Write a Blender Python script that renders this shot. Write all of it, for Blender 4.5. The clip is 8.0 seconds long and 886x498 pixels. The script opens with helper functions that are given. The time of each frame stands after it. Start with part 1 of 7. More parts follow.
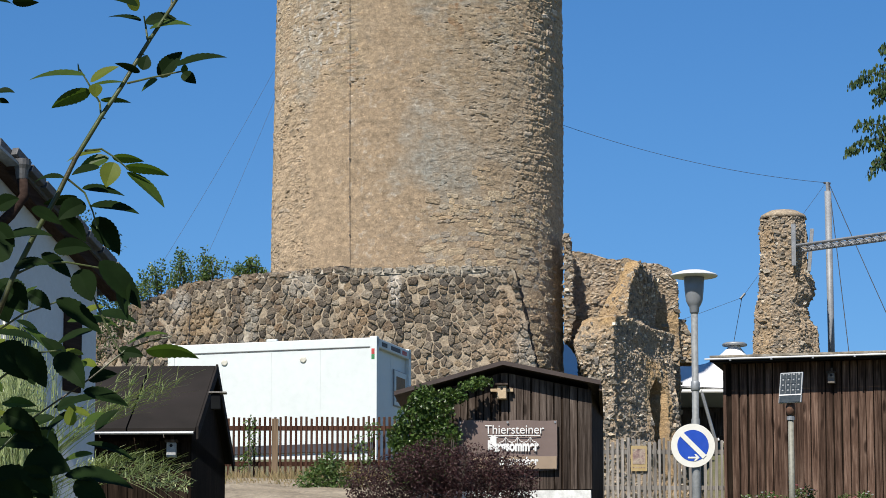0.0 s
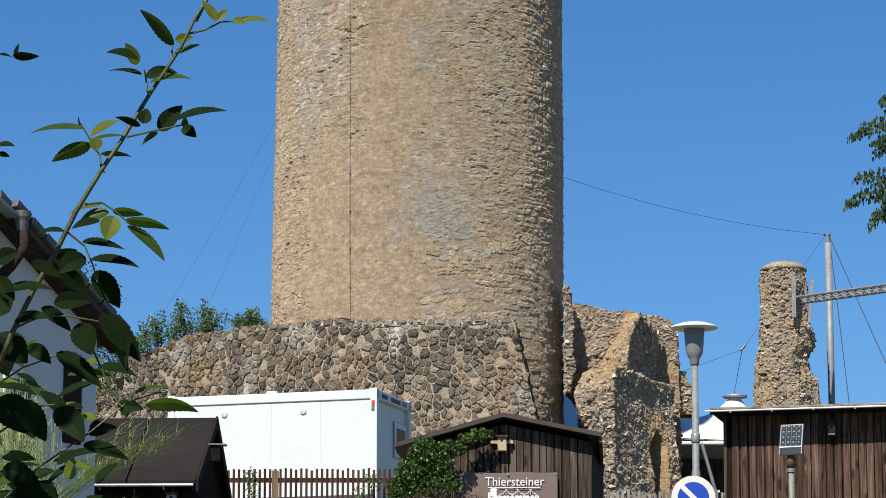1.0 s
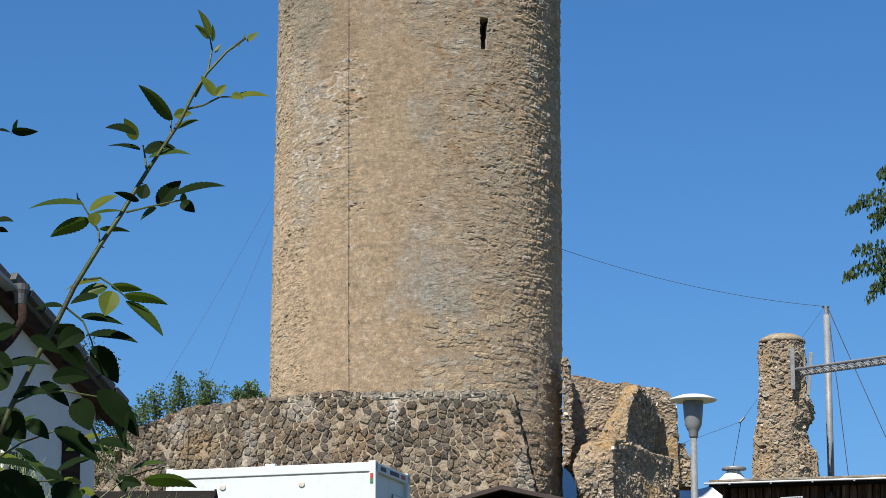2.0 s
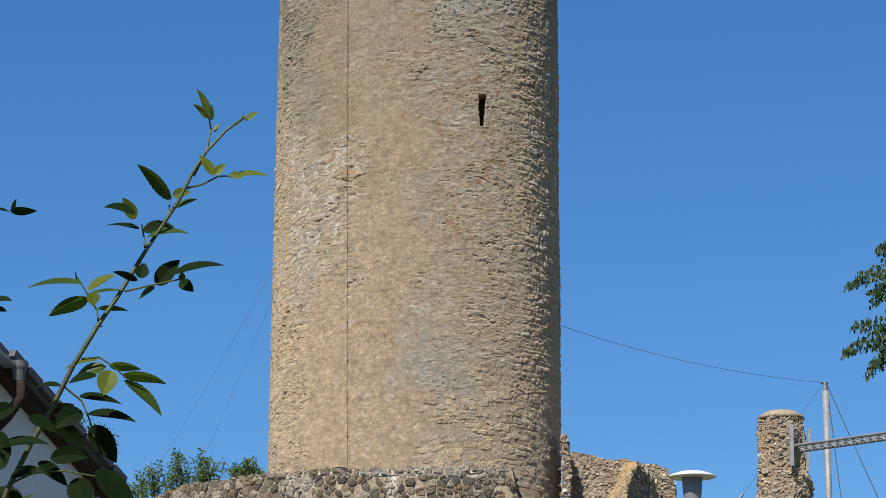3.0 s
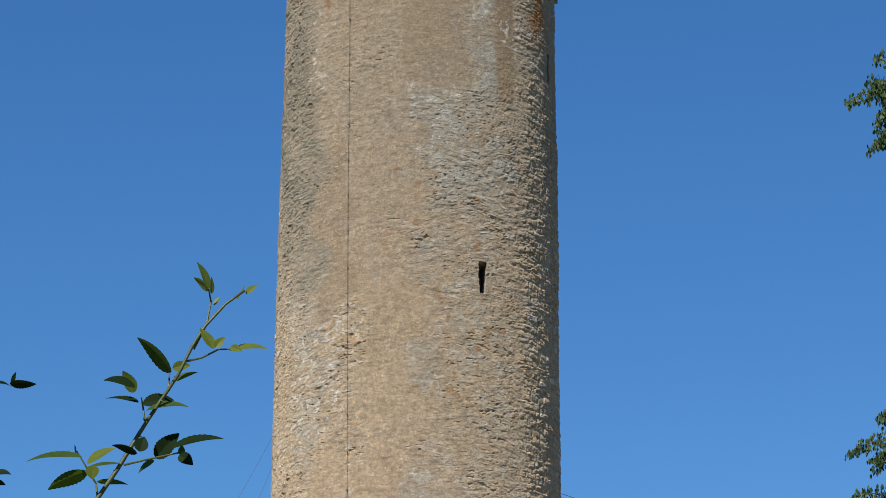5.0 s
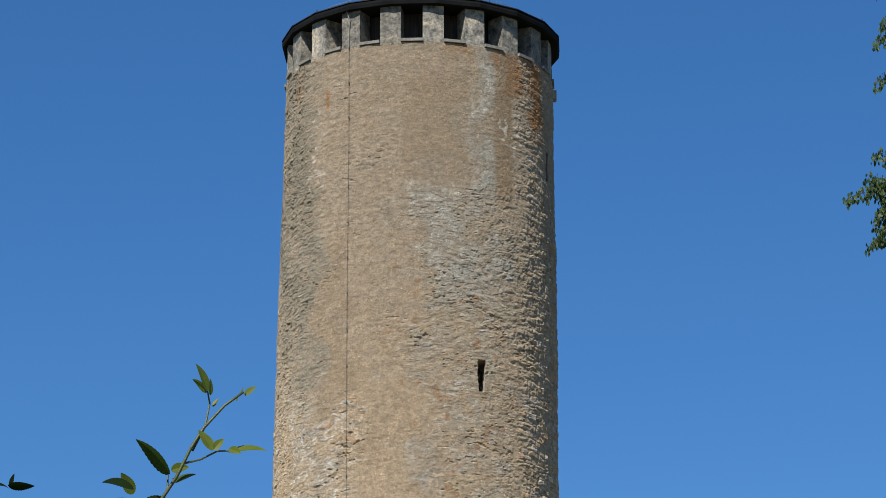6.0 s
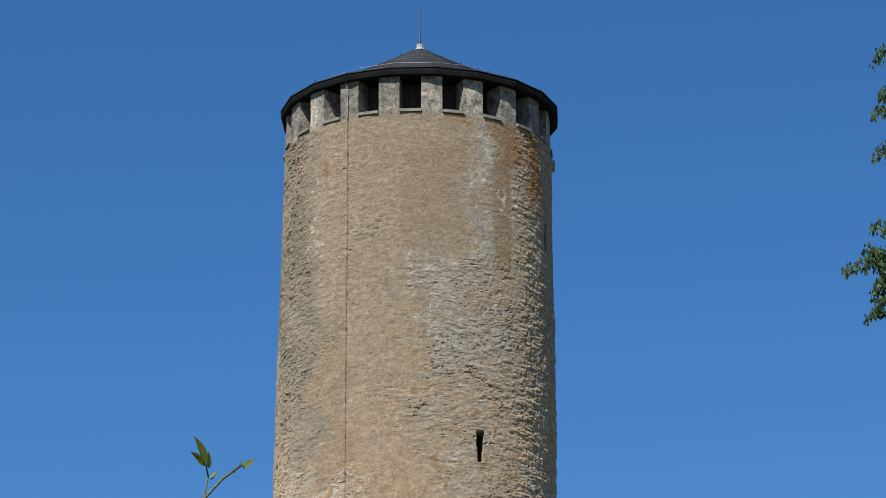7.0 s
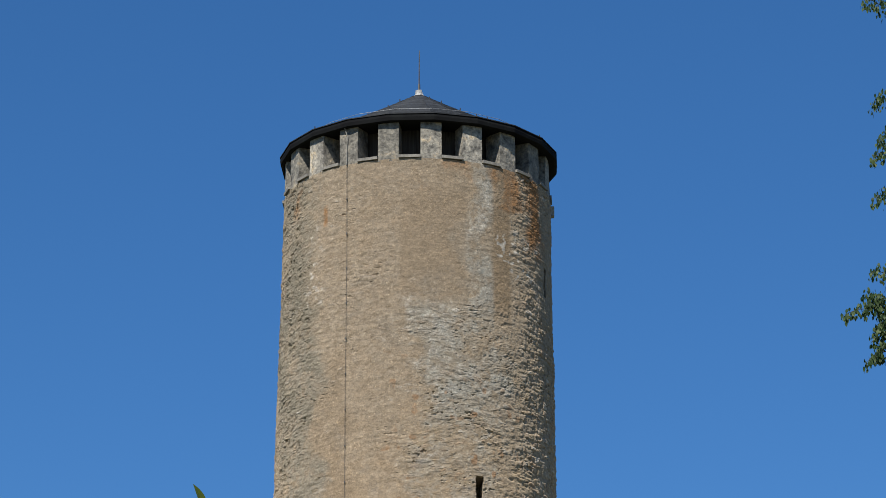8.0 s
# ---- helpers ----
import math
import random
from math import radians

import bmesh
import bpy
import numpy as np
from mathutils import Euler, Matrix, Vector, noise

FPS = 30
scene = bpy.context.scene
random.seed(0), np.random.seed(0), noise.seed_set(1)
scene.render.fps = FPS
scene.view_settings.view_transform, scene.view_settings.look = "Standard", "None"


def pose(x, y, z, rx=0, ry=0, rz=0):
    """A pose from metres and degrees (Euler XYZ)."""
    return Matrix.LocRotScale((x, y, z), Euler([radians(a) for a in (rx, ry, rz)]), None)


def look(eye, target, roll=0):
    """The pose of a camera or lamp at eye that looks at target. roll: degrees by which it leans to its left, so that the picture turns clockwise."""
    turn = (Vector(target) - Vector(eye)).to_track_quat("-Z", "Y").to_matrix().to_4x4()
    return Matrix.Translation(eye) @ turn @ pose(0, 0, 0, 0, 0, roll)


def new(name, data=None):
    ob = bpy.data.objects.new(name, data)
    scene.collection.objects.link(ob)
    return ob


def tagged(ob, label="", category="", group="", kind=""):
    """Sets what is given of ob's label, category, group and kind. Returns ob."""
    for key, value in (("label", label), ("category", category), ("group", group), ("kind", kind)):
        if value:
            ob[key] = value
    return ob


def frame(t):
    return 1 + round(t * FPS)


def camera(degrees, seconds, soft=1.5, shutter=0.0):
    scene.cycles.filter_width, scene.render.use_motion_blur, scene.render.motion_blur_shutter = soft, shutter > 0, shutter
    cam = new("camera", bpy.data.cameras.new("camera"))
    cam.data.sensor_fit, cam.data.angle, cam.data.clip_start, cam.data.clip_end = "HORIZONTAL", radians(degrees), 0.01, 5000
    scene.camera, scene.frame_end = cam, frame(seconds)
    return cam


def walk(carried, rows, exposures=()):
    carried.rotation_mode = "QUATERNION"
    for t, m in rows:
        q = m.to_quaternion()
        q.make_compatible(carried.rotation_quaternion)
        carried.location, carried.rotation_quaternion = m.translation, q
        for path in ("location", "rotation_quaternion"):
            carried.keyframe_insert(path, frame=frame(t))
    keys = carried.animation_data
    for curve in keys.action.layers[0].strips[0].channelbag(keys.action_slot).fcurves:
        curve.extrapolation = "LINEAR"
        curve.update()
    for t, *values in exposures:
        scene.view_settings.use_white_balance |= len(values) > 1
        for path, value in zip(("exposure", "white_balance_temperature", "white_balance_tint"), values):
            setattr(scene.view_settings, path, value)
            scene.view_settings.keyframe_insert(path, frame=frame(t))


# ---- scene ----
# ---- the camera: it stands and tilts up the tower ----
cam = camera(14.89, 8.0, soft=0.7)
EYE = (0.0, 0.0, 1.6)
RISE = 0.03 / 9.82      # the lens rises a little with the tilt, metres a degree
# seconds, yaw, pitch, roll in degrees
PATH = [
    (0.0, -0.018, 9.221, 0.004),
    (0.5, -0.013, 9.604, 0.006),
    (1.0, -0.016, 10.094, 0.0),
    (1.5, -0.029, 10.683, 0.036),
    (1.7, -0.028, 10.93, 0.053),
    (2.8, -0.034, 12.353, 0.074),
    (3.0, -0.046, 12.603, 0.092),
    (3.5, -0.037, 13.258, 0.08),
    (4.0, -0.037, 13.933, 0.098),
    (4.5, -0.034, 14.597, 0.079),
    (4.7, -0.042, 14.919, 0.074),
    (5.8, -0.061, 16.769, 0.081),
    (6.0, -0.062, 17.081, 0.089),
    (6.5, -0.076, 17.763, 0.118),
    (7.0, -0.077, 18.265, 0.122),
    (7.5, -0.078, 18.678, 0.128),
    (8.0, -0.078, 19.04, 0.154),
]
EXPOSURES = [(0.0, 0.54), (8.0, 0.54)]
walk(cam, [(t, pose(EYE[0], EYE[1], EYE[2] + RISE * (p - PATH[0][2]), 90 + p, r, y)) for t, y, p, r in PATH], EXPOSURES)

# ---- daylight: clear summer sky, high sun behind the viewer's left shoulder ----
SUN_UP, SUN_SIDE = 49.0, 24.0
world = bpy.data.worlds.new("sky")
scene.world = world
world.use_nodes = True
wn = world.node_tree.nodes
sky = wn.new("ShaderNodeTexSky")
sky.sky_type = "NISHITA"
sky.sun_disc = False
sky.sun_elevation = radians(SUN_UP)
sky.sun_rotation = radians(180 + SUN_SIDE)
sky.altitude = 600
sky.air_density, sky.dust_density, sky.ozone_density = 1.0, 0.0, 10.0
wn["Background"].inputs["Strength"].default_value = 0.073
clear = wn.new("ShaderNodeHueSaturation")
clear.inputs["Saturation"].default_value = 1.12
world.node_tree.links.new(sky.outputs[0], clear.inputs["Color"])
world.node_tree.links.new(clear.outputs[0], wn["Background"].inputs["Color"])
lamp_data = bpy.data.lights.new("sun", "SUN")
lamp_data.energy, lamp_data.angle, lamp_data.color = 5.0, radians(0.53), (1.0, 0.95, 0.87)
sun = new("sun", lamp_data)
to_sun = Vector((-math.sin(radians(SUN_SIDE)) * math.cos(radians(SUN_UP)),
                 -math.cos(radians(SUN_SIDE)) * math.cos(radians(SUN_UP)), math.sin(radians(SUN_UP))))
sun.matrix_world = look(to_sun * 80, (0, 0, 0))
# ---- materials ----
def nodes_of(name):
    m = bpy.data.materials.new(name)
    m.use_nodes = True
    t = m.node_tree
    return m, t.nodes, t.links, t.nodes["Principled BSDF"]


def ramp(n, l, fac, stops):
    r = n.new("ShaderNodeValToRGB")
    e = r.color_ramp.elements
    while len(e) < len(stops):
        e.new(0.5)
    for el, (p, c) in zip(e, stops):
        el.position, el.color = p, (*c, 1)
    l.new(fac, r.inputs[0])
    return r.outputs[0]


def tex_noise(n, l, vec, scale, detail=5.0, rough=0.6, distort=0.0):
    t = n.new("ShaderNodeTexNoise")
    t.inputs["Scale"].default_value, t.inputs["Detail"].default_value = scale, detail
    t.inputs["Roughness"].default_value, t.inputs["Distortion"].default_value = rough, distort
    l.new(vec, t.inputs["Vector"])
    return t.outputs["Fac"]


def mixc(n, l, fac, a, b, mode="MIX"):
    m = n.new("ShaderNodeMix")
    m.data_type, m.blend_type = "RGBA", mode
    for value, socket in ((fac, m.inputs[0]), (a, m.inputs[6]), (b, m.inputs[7])):
        if isinstance(value, (int, float)):
            socket.default_value = value
        elif isinstance(value, tuple):
            socket.default_value = (*value, 1)
        else:
            l.new(value, socket)
    return m.outputs[2]


def calc(n, l, op, a, b=0.0, c=0.0):
    m = n.new("ShaderNodeMath")
    m.operation = op
    for k, value in enumerate((a, b, c)):
        if isinstance(value, (int, float)):
            m.inputs[k].default_value = value
        else:
            l.new(value, m.inputs[k])
    return m.outputs[0]


def mapr(n, l, v, a, b, c=0.0, d=1.0):
    m = n.new("ShaderNodeMapRange")
    l.new(v, m.inputs[0])
    for k, value in enumerate((a, b, c, d)):
        m.inputs[k + 1].default_value = value
    return m.outputs[0]


def stretch(n, l, vec, s):
    m = n.new("ShaderNodeMapping")
    m.inputs["Scale"].default_value = s
    l.new(vec, m.inputs[0])
    return m.outputs[0]


def bump_on(n, l, b, h, strength, dist):
    u = n.new("ShaderNodeBump")
    u.inputs["Strength"].default_value, u.inputs["Distance"].default_value = strength, dist
    l.new(h, u.inputs["Height"])
    l.new(u.outputs[0], b.inputs["Normal"])


def streaked(n, l, col, streaks):
    """Lime and rust stains at places of the world: (x, z, half width, half height, colour, amount)."""
    if not streaks:
        return col
    pos = n.new("ShaderNodeNewGeometry").outputs["Position"]
    sep = n.new("ShaderNodeSeparateXYZ")
    l.new(pos, sep.inputs[0])
    mess = tex_noise(n, l, pos, 3.5, 5.0, 0.7)
    for sx, sz, wx, wz, colour, amount in streaks:
        dx = calc(n, l, "DIVIDE", calc(n, l, "SUBTRACT", sep.outputs[0], sx), wx)
        dz = calc(n, l, "DIVIDE", calc(n, l, "SUBTRACT", sep.outputs[2], sz), wz)
        d = calc(n, l, "ADD", calc(n, l, "MULTIPLY", dx, dx), calc(n, l, "MULTIPLY", dz, dz))
        d = calc(n, l, "ADD", d, calc(n, l, "MULTIPLY", calc(n, l, "SUBTRACT", mess, 0.5), 4.0))
        col = mixc(n, l, mapr(n, l, d, 1.2, 0.3, 0.0, amount), col, colour)
    return col


def surface(name, cols, rough=0.8, metal=0.0, scale=1.0, fine=14.0, bump=0.4, dist=0.01, squash=(1, 1, 1), vary=0.25, pieces=0.0, spec=0.5, streaks=()):
    """Colour at two scales of grain, relief, and a shift from piece to piece."""
    m, n, l, b = nodes_of(name)
    tc = n.new("ShaderNodeTexCoord")
    v = stretch(n, l, tc.outputs["Object"], squash)
    if pieces:
        oi = n.new("ShaderNodeObjectInfo")
        add = n.new("ShaderNodeVectorMath")
        add.operation = "ADD"
        sc = n.new("ShaderNodeVectorMath")
        sc.operation = "SCALE"
        sc.inputs[0].default_value = (13.0, 7.0, 29.0)
        l.new(oi.outputs["Random"], sc.inputs["Scale"])
        l.new(v, add.inputs[0])
        l.new(sc.outputs[0], add.inputs[1])
        v = add.outputs[0]
    big = tex_noise(n, l, v, scale, 4.0, 0.6, 0.3)
    small = tex_noise(n, l, v, fine, 6.0, 0.65)
    k = len(cols) - 1
    col = ramp(n, l, big, [(0.3 + 0.4 * i / max(k, 1), c) for i, c in enumerate(cols)])
    col = streaked(n, l, col, streaks)
    shade = mapr(n, l, small, 0.3, 0.7, 1.0 - vary, 1.0 + vary)
    hsv = n.new("ShaderNodeHueSaturation")
    l.new(col, hsv.inputs["Color"])
    if pieces:
        pv = mapr(n, l, oi.outputs["Random"], 0, 1, 1 - pieces, 1 + pieces)
        shade = calc(n, l, "MULTIPLY", shade, pv)
    l.new(shade, hsv.inputs["Value"])
    l.new(hsv.outputs[0], b.inputs["Base Color"])
    rr = mapr(n, l, small, 0.2, 0.8, max(rough - 0.1, 0.03), min(rough + 0.1, 1))
    l.new(rr, b.inputs["Roughness"])
    b.inputs["Metallic"].default_value = metal
    b.inputs["Specular IOR Level"].default_value = spec
    if bump:
        bump_on(n, l, b, small, bump, dist)
    return m


def stone_stuff(name, cols, rough=0.9, fine=9.0, vary=0.34, bump=0.9, dist=0.05, island=True, streaks=(), pale=(0.262, 0.239, 0.193)):
    """Stones: a colour of its own for each one, grain and relief."""
    m, n, l, b = nodes_of(name)
    tc = n.new("ShaderNodeTexCoord")
    if island:
        rnd = n.new("ShaderNodeNewGeometry").outputs["Random Per Island"]
    else:
        rnd = n.new("ShaderNodeObjectInfo").outputs["Random"]
    v = tc.outputs["Object"]
    k = len(cols) - 1
    col = ramp(n, l, rnd, [(i / k, c) for i, c in enumerate(cols)])
    grain = tex_noise(n, l, v, fine, 7.0, 0.7)
    spots = tex_noise(n, l, v, fine * 0.3, 3.0, 0.6)
    col = mixc(n, l, mapr(n, l, spots, 0.58, 0.72, 0, 0.55), col, pale)
    col = streaked(n, l, col, streaks)
    hsv = n.new("ShaderNodeHueSaturation")
    l.new(col, hsv.inputs["Color"])
    l.new(mapr(n, l, grain, 0.3, 0.7, 1 - vary, 1 + vary), hsv.inputs["Value"])
    l.new(hsv.outputs[0], b.inputs["Base Color"])
    b.inputs["Roughness"].default_value = rough
    b.inputs["Diffuse Roughness"].default_value = 1.0
    b.inputs["Specular IOR Level"].default_value = 0.3
    bump_on(n, l, b, grain, bump, dist)
    return m


def relief_stone(name, stones, mortar, cover=None, tones=(), bump=0.9, dist=0.05, fine=8.0, warm=(0.323, 0.231, 0.139), cool=(0.231, 0.212, 0.185), mottle=0.55):
    """Masonry on a modelled relief: the mesh carries which stone is which (tint), where the joints lie (joint), where mortar covers it (cover) and where stains lie (tones: attribute, colour)."""
    m, n, l, b = nodes_of(name)
    tc = n.new("ShaderNodeTexCoord")
    v = tc.outputs["Object"]

    def attr(key):
        a = n.new("ShaderNodeAttribute")
        a.attribute_name = key
        return a.outputs["Fac"]
    k = len(stones) - 1
    col = ramp(n, l, attr("tint"), [(i / k, c) for i, c in enumerate(stones)])
    big = tex_noise(n, l, v, 0.55, 5.0, 0.6, 0.4)
    mid = tex_noise(n, l, v, 2.6, 5.0, 0.65)
    grain = tex_noise(n, l, v, fine, 7.0, 0.72)
    mor = ramp(n, l, big, [(0.3, mortar[0]), (0.5, mortar[1]), (0.7, mortar[2])])
    col = mixc(n, l, attr("joint"), mor, col)
    if cover:
        cov = ramp(n, l, big, [(0.3, cover[0]), (0.5, cover[1]), (0.7, cover[2])])
        col = mixc(n, l, attr("cover"), col, cov)
    hue = tex_noise(n, l, v, 1.1, 6.0, 0.68, 0.6)
    col = mixc(n, l, mapr(n, l, hue, 0.54, 0.66, 0.0, mottle), col, warm)
    col = mixc(n, l, mapr(n, l, hue, 0.46, 0.34, 0.0, mottle), col, cool)
    patchy = calc(n, l, "ADD", mapr(n, l, mid, 0.35, 0.65, -0.35, 0.35), mapr(n, l, grain, 0.3, 0.7, -0.3, 0.3))
    for key, colour in tones:
        a = attr(key)
        there = mapr(n, l, calc(n, l, "MULTIPLY_ADD", patchy, 0.7, a), 0.12, 0.95, 0.0, 1.0)
        col = mixc(n, l, calc(n, l, "MULTIPLY", there, mapr(n, l, a, 0.0, 0.12, 0.0, 1.0)), col, colour)
    hsv = n.new("ShaderNodeHueSaturation")
    l.new(col, hsv.inputs["Color"])
    fleck = tex_noise(n, l, v, 15.0, 3.0, 0.55)
    spot = calc(n, l, "ADD", mapr(n, l, fleck, 0.64, 0.74, 1.0, 1.3), mapr(n, l, fleck, 0.28, 0.38, -0.28, 0.0))
    fleck = tex_noise(n, l, v, 38.0, 2.0, 0.5)
    spot = calc(n, l, "MULTIPLY", spot, mapr(n, l, fleck, 0.3, 0.7, 0.8, 1.22))
    chips = tex_noise(n, l, v, 21.0, 2.0, 0.5)
    spot = calc(n, l, "ADD", spot, mapr(n, l, chips, 0.64, 0.71, 0.0, 0.55))
    lumps = tex_noise(n, l, stretch(n, l, v, (1, 1, 1.9)), 4.6, 4.0, 0.7, 0.8)
    spot = calc(n, l, "MULTIPLY", spot, mapr(n, l, lumps, 0.33, 0.67, 0.80, 1.17))
    shade = calc(n, l, "MULTIPLY", mapr(n, l, grain, 0.3, 0.7, 0.72, 1.26), mapr(n, l, mid, 0.3, 0.7, 0.86, 1.12))
    l.new(calc(n, l, "MULTIPLY", shade, spot), hsv.inputs["Value"])
    l.new(hsv.outputs[0], b.inputs["Base Color"])
    b.inputs["Roughness"].default_value = 0.93
    b.inputs["Diffuse Roughness"].default_value = 1.0
    b.inputs["Specular IOR Level"].default_value = 0.25
    crumbs = tex_noise(n, l, v, 24.0, 5.0, 0.7)
    h = calc(n, l, "ADD", calc(n, l, "MULTIPLY", grain, 0.9), calc(n, l, "MULTIPLY", crumbs, 0.8))
    bump_on(n, l, b, h, bump, dist)
    return m


def board_wood(name, cols, fine=3.0, pieces=0.25, vary=0.35, axis="z"):
    """Weathered board, grain along one axis."""
    m, n, l, b = nodes_of(name)
    tc = n.new("ShaderNodeTexCoord")
    oi = n.new("ShaderNodeObjectInfo")
    sq = {"z": (22, 22, 1.1), "x": (1.1, 22, 22), "y": (22, 1.1, 22)}[axis]
    v = stretch(n, l, tc.outputs["Object"], sq)
    add = n.new("ShaderNodeVectorMath")
    add.operation = "ADD"
    sc = n.new("ShaderNodeVectorMath")
    sc.operation = "SCALE"
    sc.inputs[0].default_value = (31.0, 17.0, 23.0)
    l.new(oi.outputs["Random"], sc.inputs["Scale"])
    l.new(v, add.inputs[0])
    l.new(sc.outputs[0], add.inputs[1])
    g = tex_noise(n, l, add.outputs[0], 1.0, 6.0, 0.65, 0.6)
    w = tex_noise(n, l, tc.outputs["Object"], 1.3, 4.0, 0.6)
    k = len(cols) - 1
    col = ramp(n, l, calc(n, l, "MULTIPLY_ADD", g, 0.75, calc(n, l, "MULTIPLY", w, 0.25)), [(0.3 + 0.4 * i / k, c) for i, c in enumerate(cols)])
    drift = n.new("ShaderNodeVectorMath")
    drift.operation = "ADD"
    l.new(stretch(n, l, tc.outputs["Object"], {"z": (9, 9, 2.6), "x": (2.6, 9, 9), "y": (9, 2.6, 9)}[axis]), drift.inputs[0])
    l.new(sc.outputs[0], drift.inputs[1])
    knot = n.new("ShaderNodeTexVoronoi")
    knot.inputs["Scale"].default_value = 0.55
    l.new(drift.outputs[0], knot.inputs["Vector"])
    col = mixc(n, l, mapr(n, l, knot.outputs["Distance"], 0.10, 0.20, 0.75, 0.0), col, tuple(c * 0.35 for c in cols[0]))
    hsv = n.new("ShaderNodeHueSaturation")
    l.new(col, hsv.inputs["Color"])
    pv = mapr(n, l, oi.outputs["Random"], 0, 1, 1 - pieces, 1 + pieces)
    l.new(calc(n, l, "MULTIPLY", pv, mapr(n, l, g, 0.25, 0.75, 1 - vary, 1 + vary)), hsv.inputs["Value"])
    l.new(hsv.outputs[0], b.inputs["Base Color"])
    b.inputs["Roughness"].default_value = 0.85
    b.inputs["Specular IOR Level"].default_value = 0.05
    bump_on(n, l, b, g, 0.5, 0.006)
    return m


def leaf_mat(name, cols, through_light=0.35, rough=0.4, spec=0.4):
    m, n, l, b = nodes_of(name)
    rnd = n.new("ShaderNodeNewGeometry").outputs["Random Per Island"]
    tc = n.new("ShaderNodeTexCoord")
    k = len(cols) - 1
    col = ramp(n, l, rnd, [(i / k, c) for i, c in enumerate(cols)])
    g = tex_noise(n, l, tc.outputs["Object"], 30.0, 3.0)
    hsv = n.new("ShaderNodeHueSaturation")
    l.new(col, hsv.inputs["Color"])
    l.new(mapr(n, l, g, 0.3, 0.7, 0.8, 1.2), hsv.inputs["Value"])
    l.new(hsv.outputs[0], b.inputs["Base Color"])
    b.inputs["Roughness"].default_value = rough
    b.inputs["Specular IOR Level"].default_value = spec
    tr = n.new("ShaderNodeBsdfTranslucent")
    bright = n.new("ShaderNodeHueSaturation")
    bright.inputs["Value"].default_value, bright.inputs["Saturation"].default_value = 1.5, 1.1
    l.new(hsv.outputs[0], bright.inputs["Color"])
    l.new(bright.outputs[0], tr.inputs["Color"])
    mx = n.new("ShaderNodeMixShader")
    mx.inputs[0].default_value = through_light
    l.new(b.outputs[0], mx.inputs[1])
    l.new(tr.outputs[0], mx.inputs[2])
    l.new(mx.outputs[0], n["Material Output"].inputs["Surface"])
    return m


# ---- shapes ----
def thing(name, label, category, at=(0, 0, 0), turn=0.0, group="", kind=""):
    ob = new(name)
    ob.matrix_basis = pose(*at, 0, 0, turn)
    return tagged(ob, label, category, group, kind)


def link_mesh(name, bm, material, smooth=False):
    me = bpy.data.meshes.new(name)
    bmesh.ops.recalc_face_normals(bm, faces=bm.faces[:])
    bm.to_mesh(me)
    bm.free()
    if smooth:
        me.polygons.foreach_set("use_smooth", [True] * len(me.polygons))
    me.materials.append(material)
    return new(name, me)


def part(name, bm, material, parent, label="", smooth=False, kind=""):
    ob = link_mesh(name, bm, material, smooth)
    ob.parent = parent
    return tagged(ob, label, kind=kind)


def single(name, bm, material, label, category, at=(0, 0, 0), turn=0.0, group="", kind="", smooth=False):
    ob = link_mesh(name, bm, material, smooth)
    ob.matrix_basis = pose(*at, 0, 0, turn)
    return tagged(ob, label, category, group, kind)


def from_arrays(name, verts, faces, material, smooth=False):
    me = bpy.data.meshes.new(name)
    me.from_pydata([tuple(v) for v in verts], [], [tuple(f) for f in faces])
    me.update()
    if smooth:
        me.polygons.foreach_set("use_smooth", [True] * len(me.polygons))
    me.materials.append(material)
    return me


def box(x0, x1, y0, y1, z0, z1, bevel=0.0, bm=None):
    own = bmesh.new()
    bmesh.ops.create_cube(own, size=1.0)
    for v in own.verts:
        v.co = Vector(((x0 + x1) / 2 + v.co.x * (x1 - x0), (y0 + y1) / 2 + v.co.y * (y1 - y0), (z0 + z1) / 2 + v.co.z * (z1 - z0)))
    if bevel:
        bmesh.ops.bevel(own, geom=own.edges[:], offset=bevel, segments=2, affect="EDGES", profile=0.5)
    return merged(bm, own)


def merged(bm, own):
    if bm is None:
        return own
    me = bpy.data.meshes.new("tmp")
    own.to_mesh(me)
    own.free()
    bm.from_mesh(me)
    bpy.data.meshes.remove(me)
    return bm


def moved(bm, m):
    bmesh.ops.transform(bm, matrix=m, verts=bm.verts[:])
    return bm


def prism(outline, y0, y1, bm=None, bevel=0.0):
    """An outline in x, z, run from y0 to y1."""
    own = bmesh.new()
    a = [own.verts.new((x, y0, z)) for x, z in outline]
    b = [own.verts.new((x, y1, z)) for x, z in outline]
    own.faces.new(a)
    own.faces.new(b[::-1])
    for i in range(len(a)):
        j = (i + 1) % len(a)
        own.faces.new((a[i], b[i], b[j], a[j]))
    if bevel:
        bmesh.ops.recalc_face_normals(own, faces=own.faces[:])
        bmesh.ops.bevel(own, geom=own.edges[:], offset=bevel, segments=1, affect="EDGES")
    return merged(bm, own)


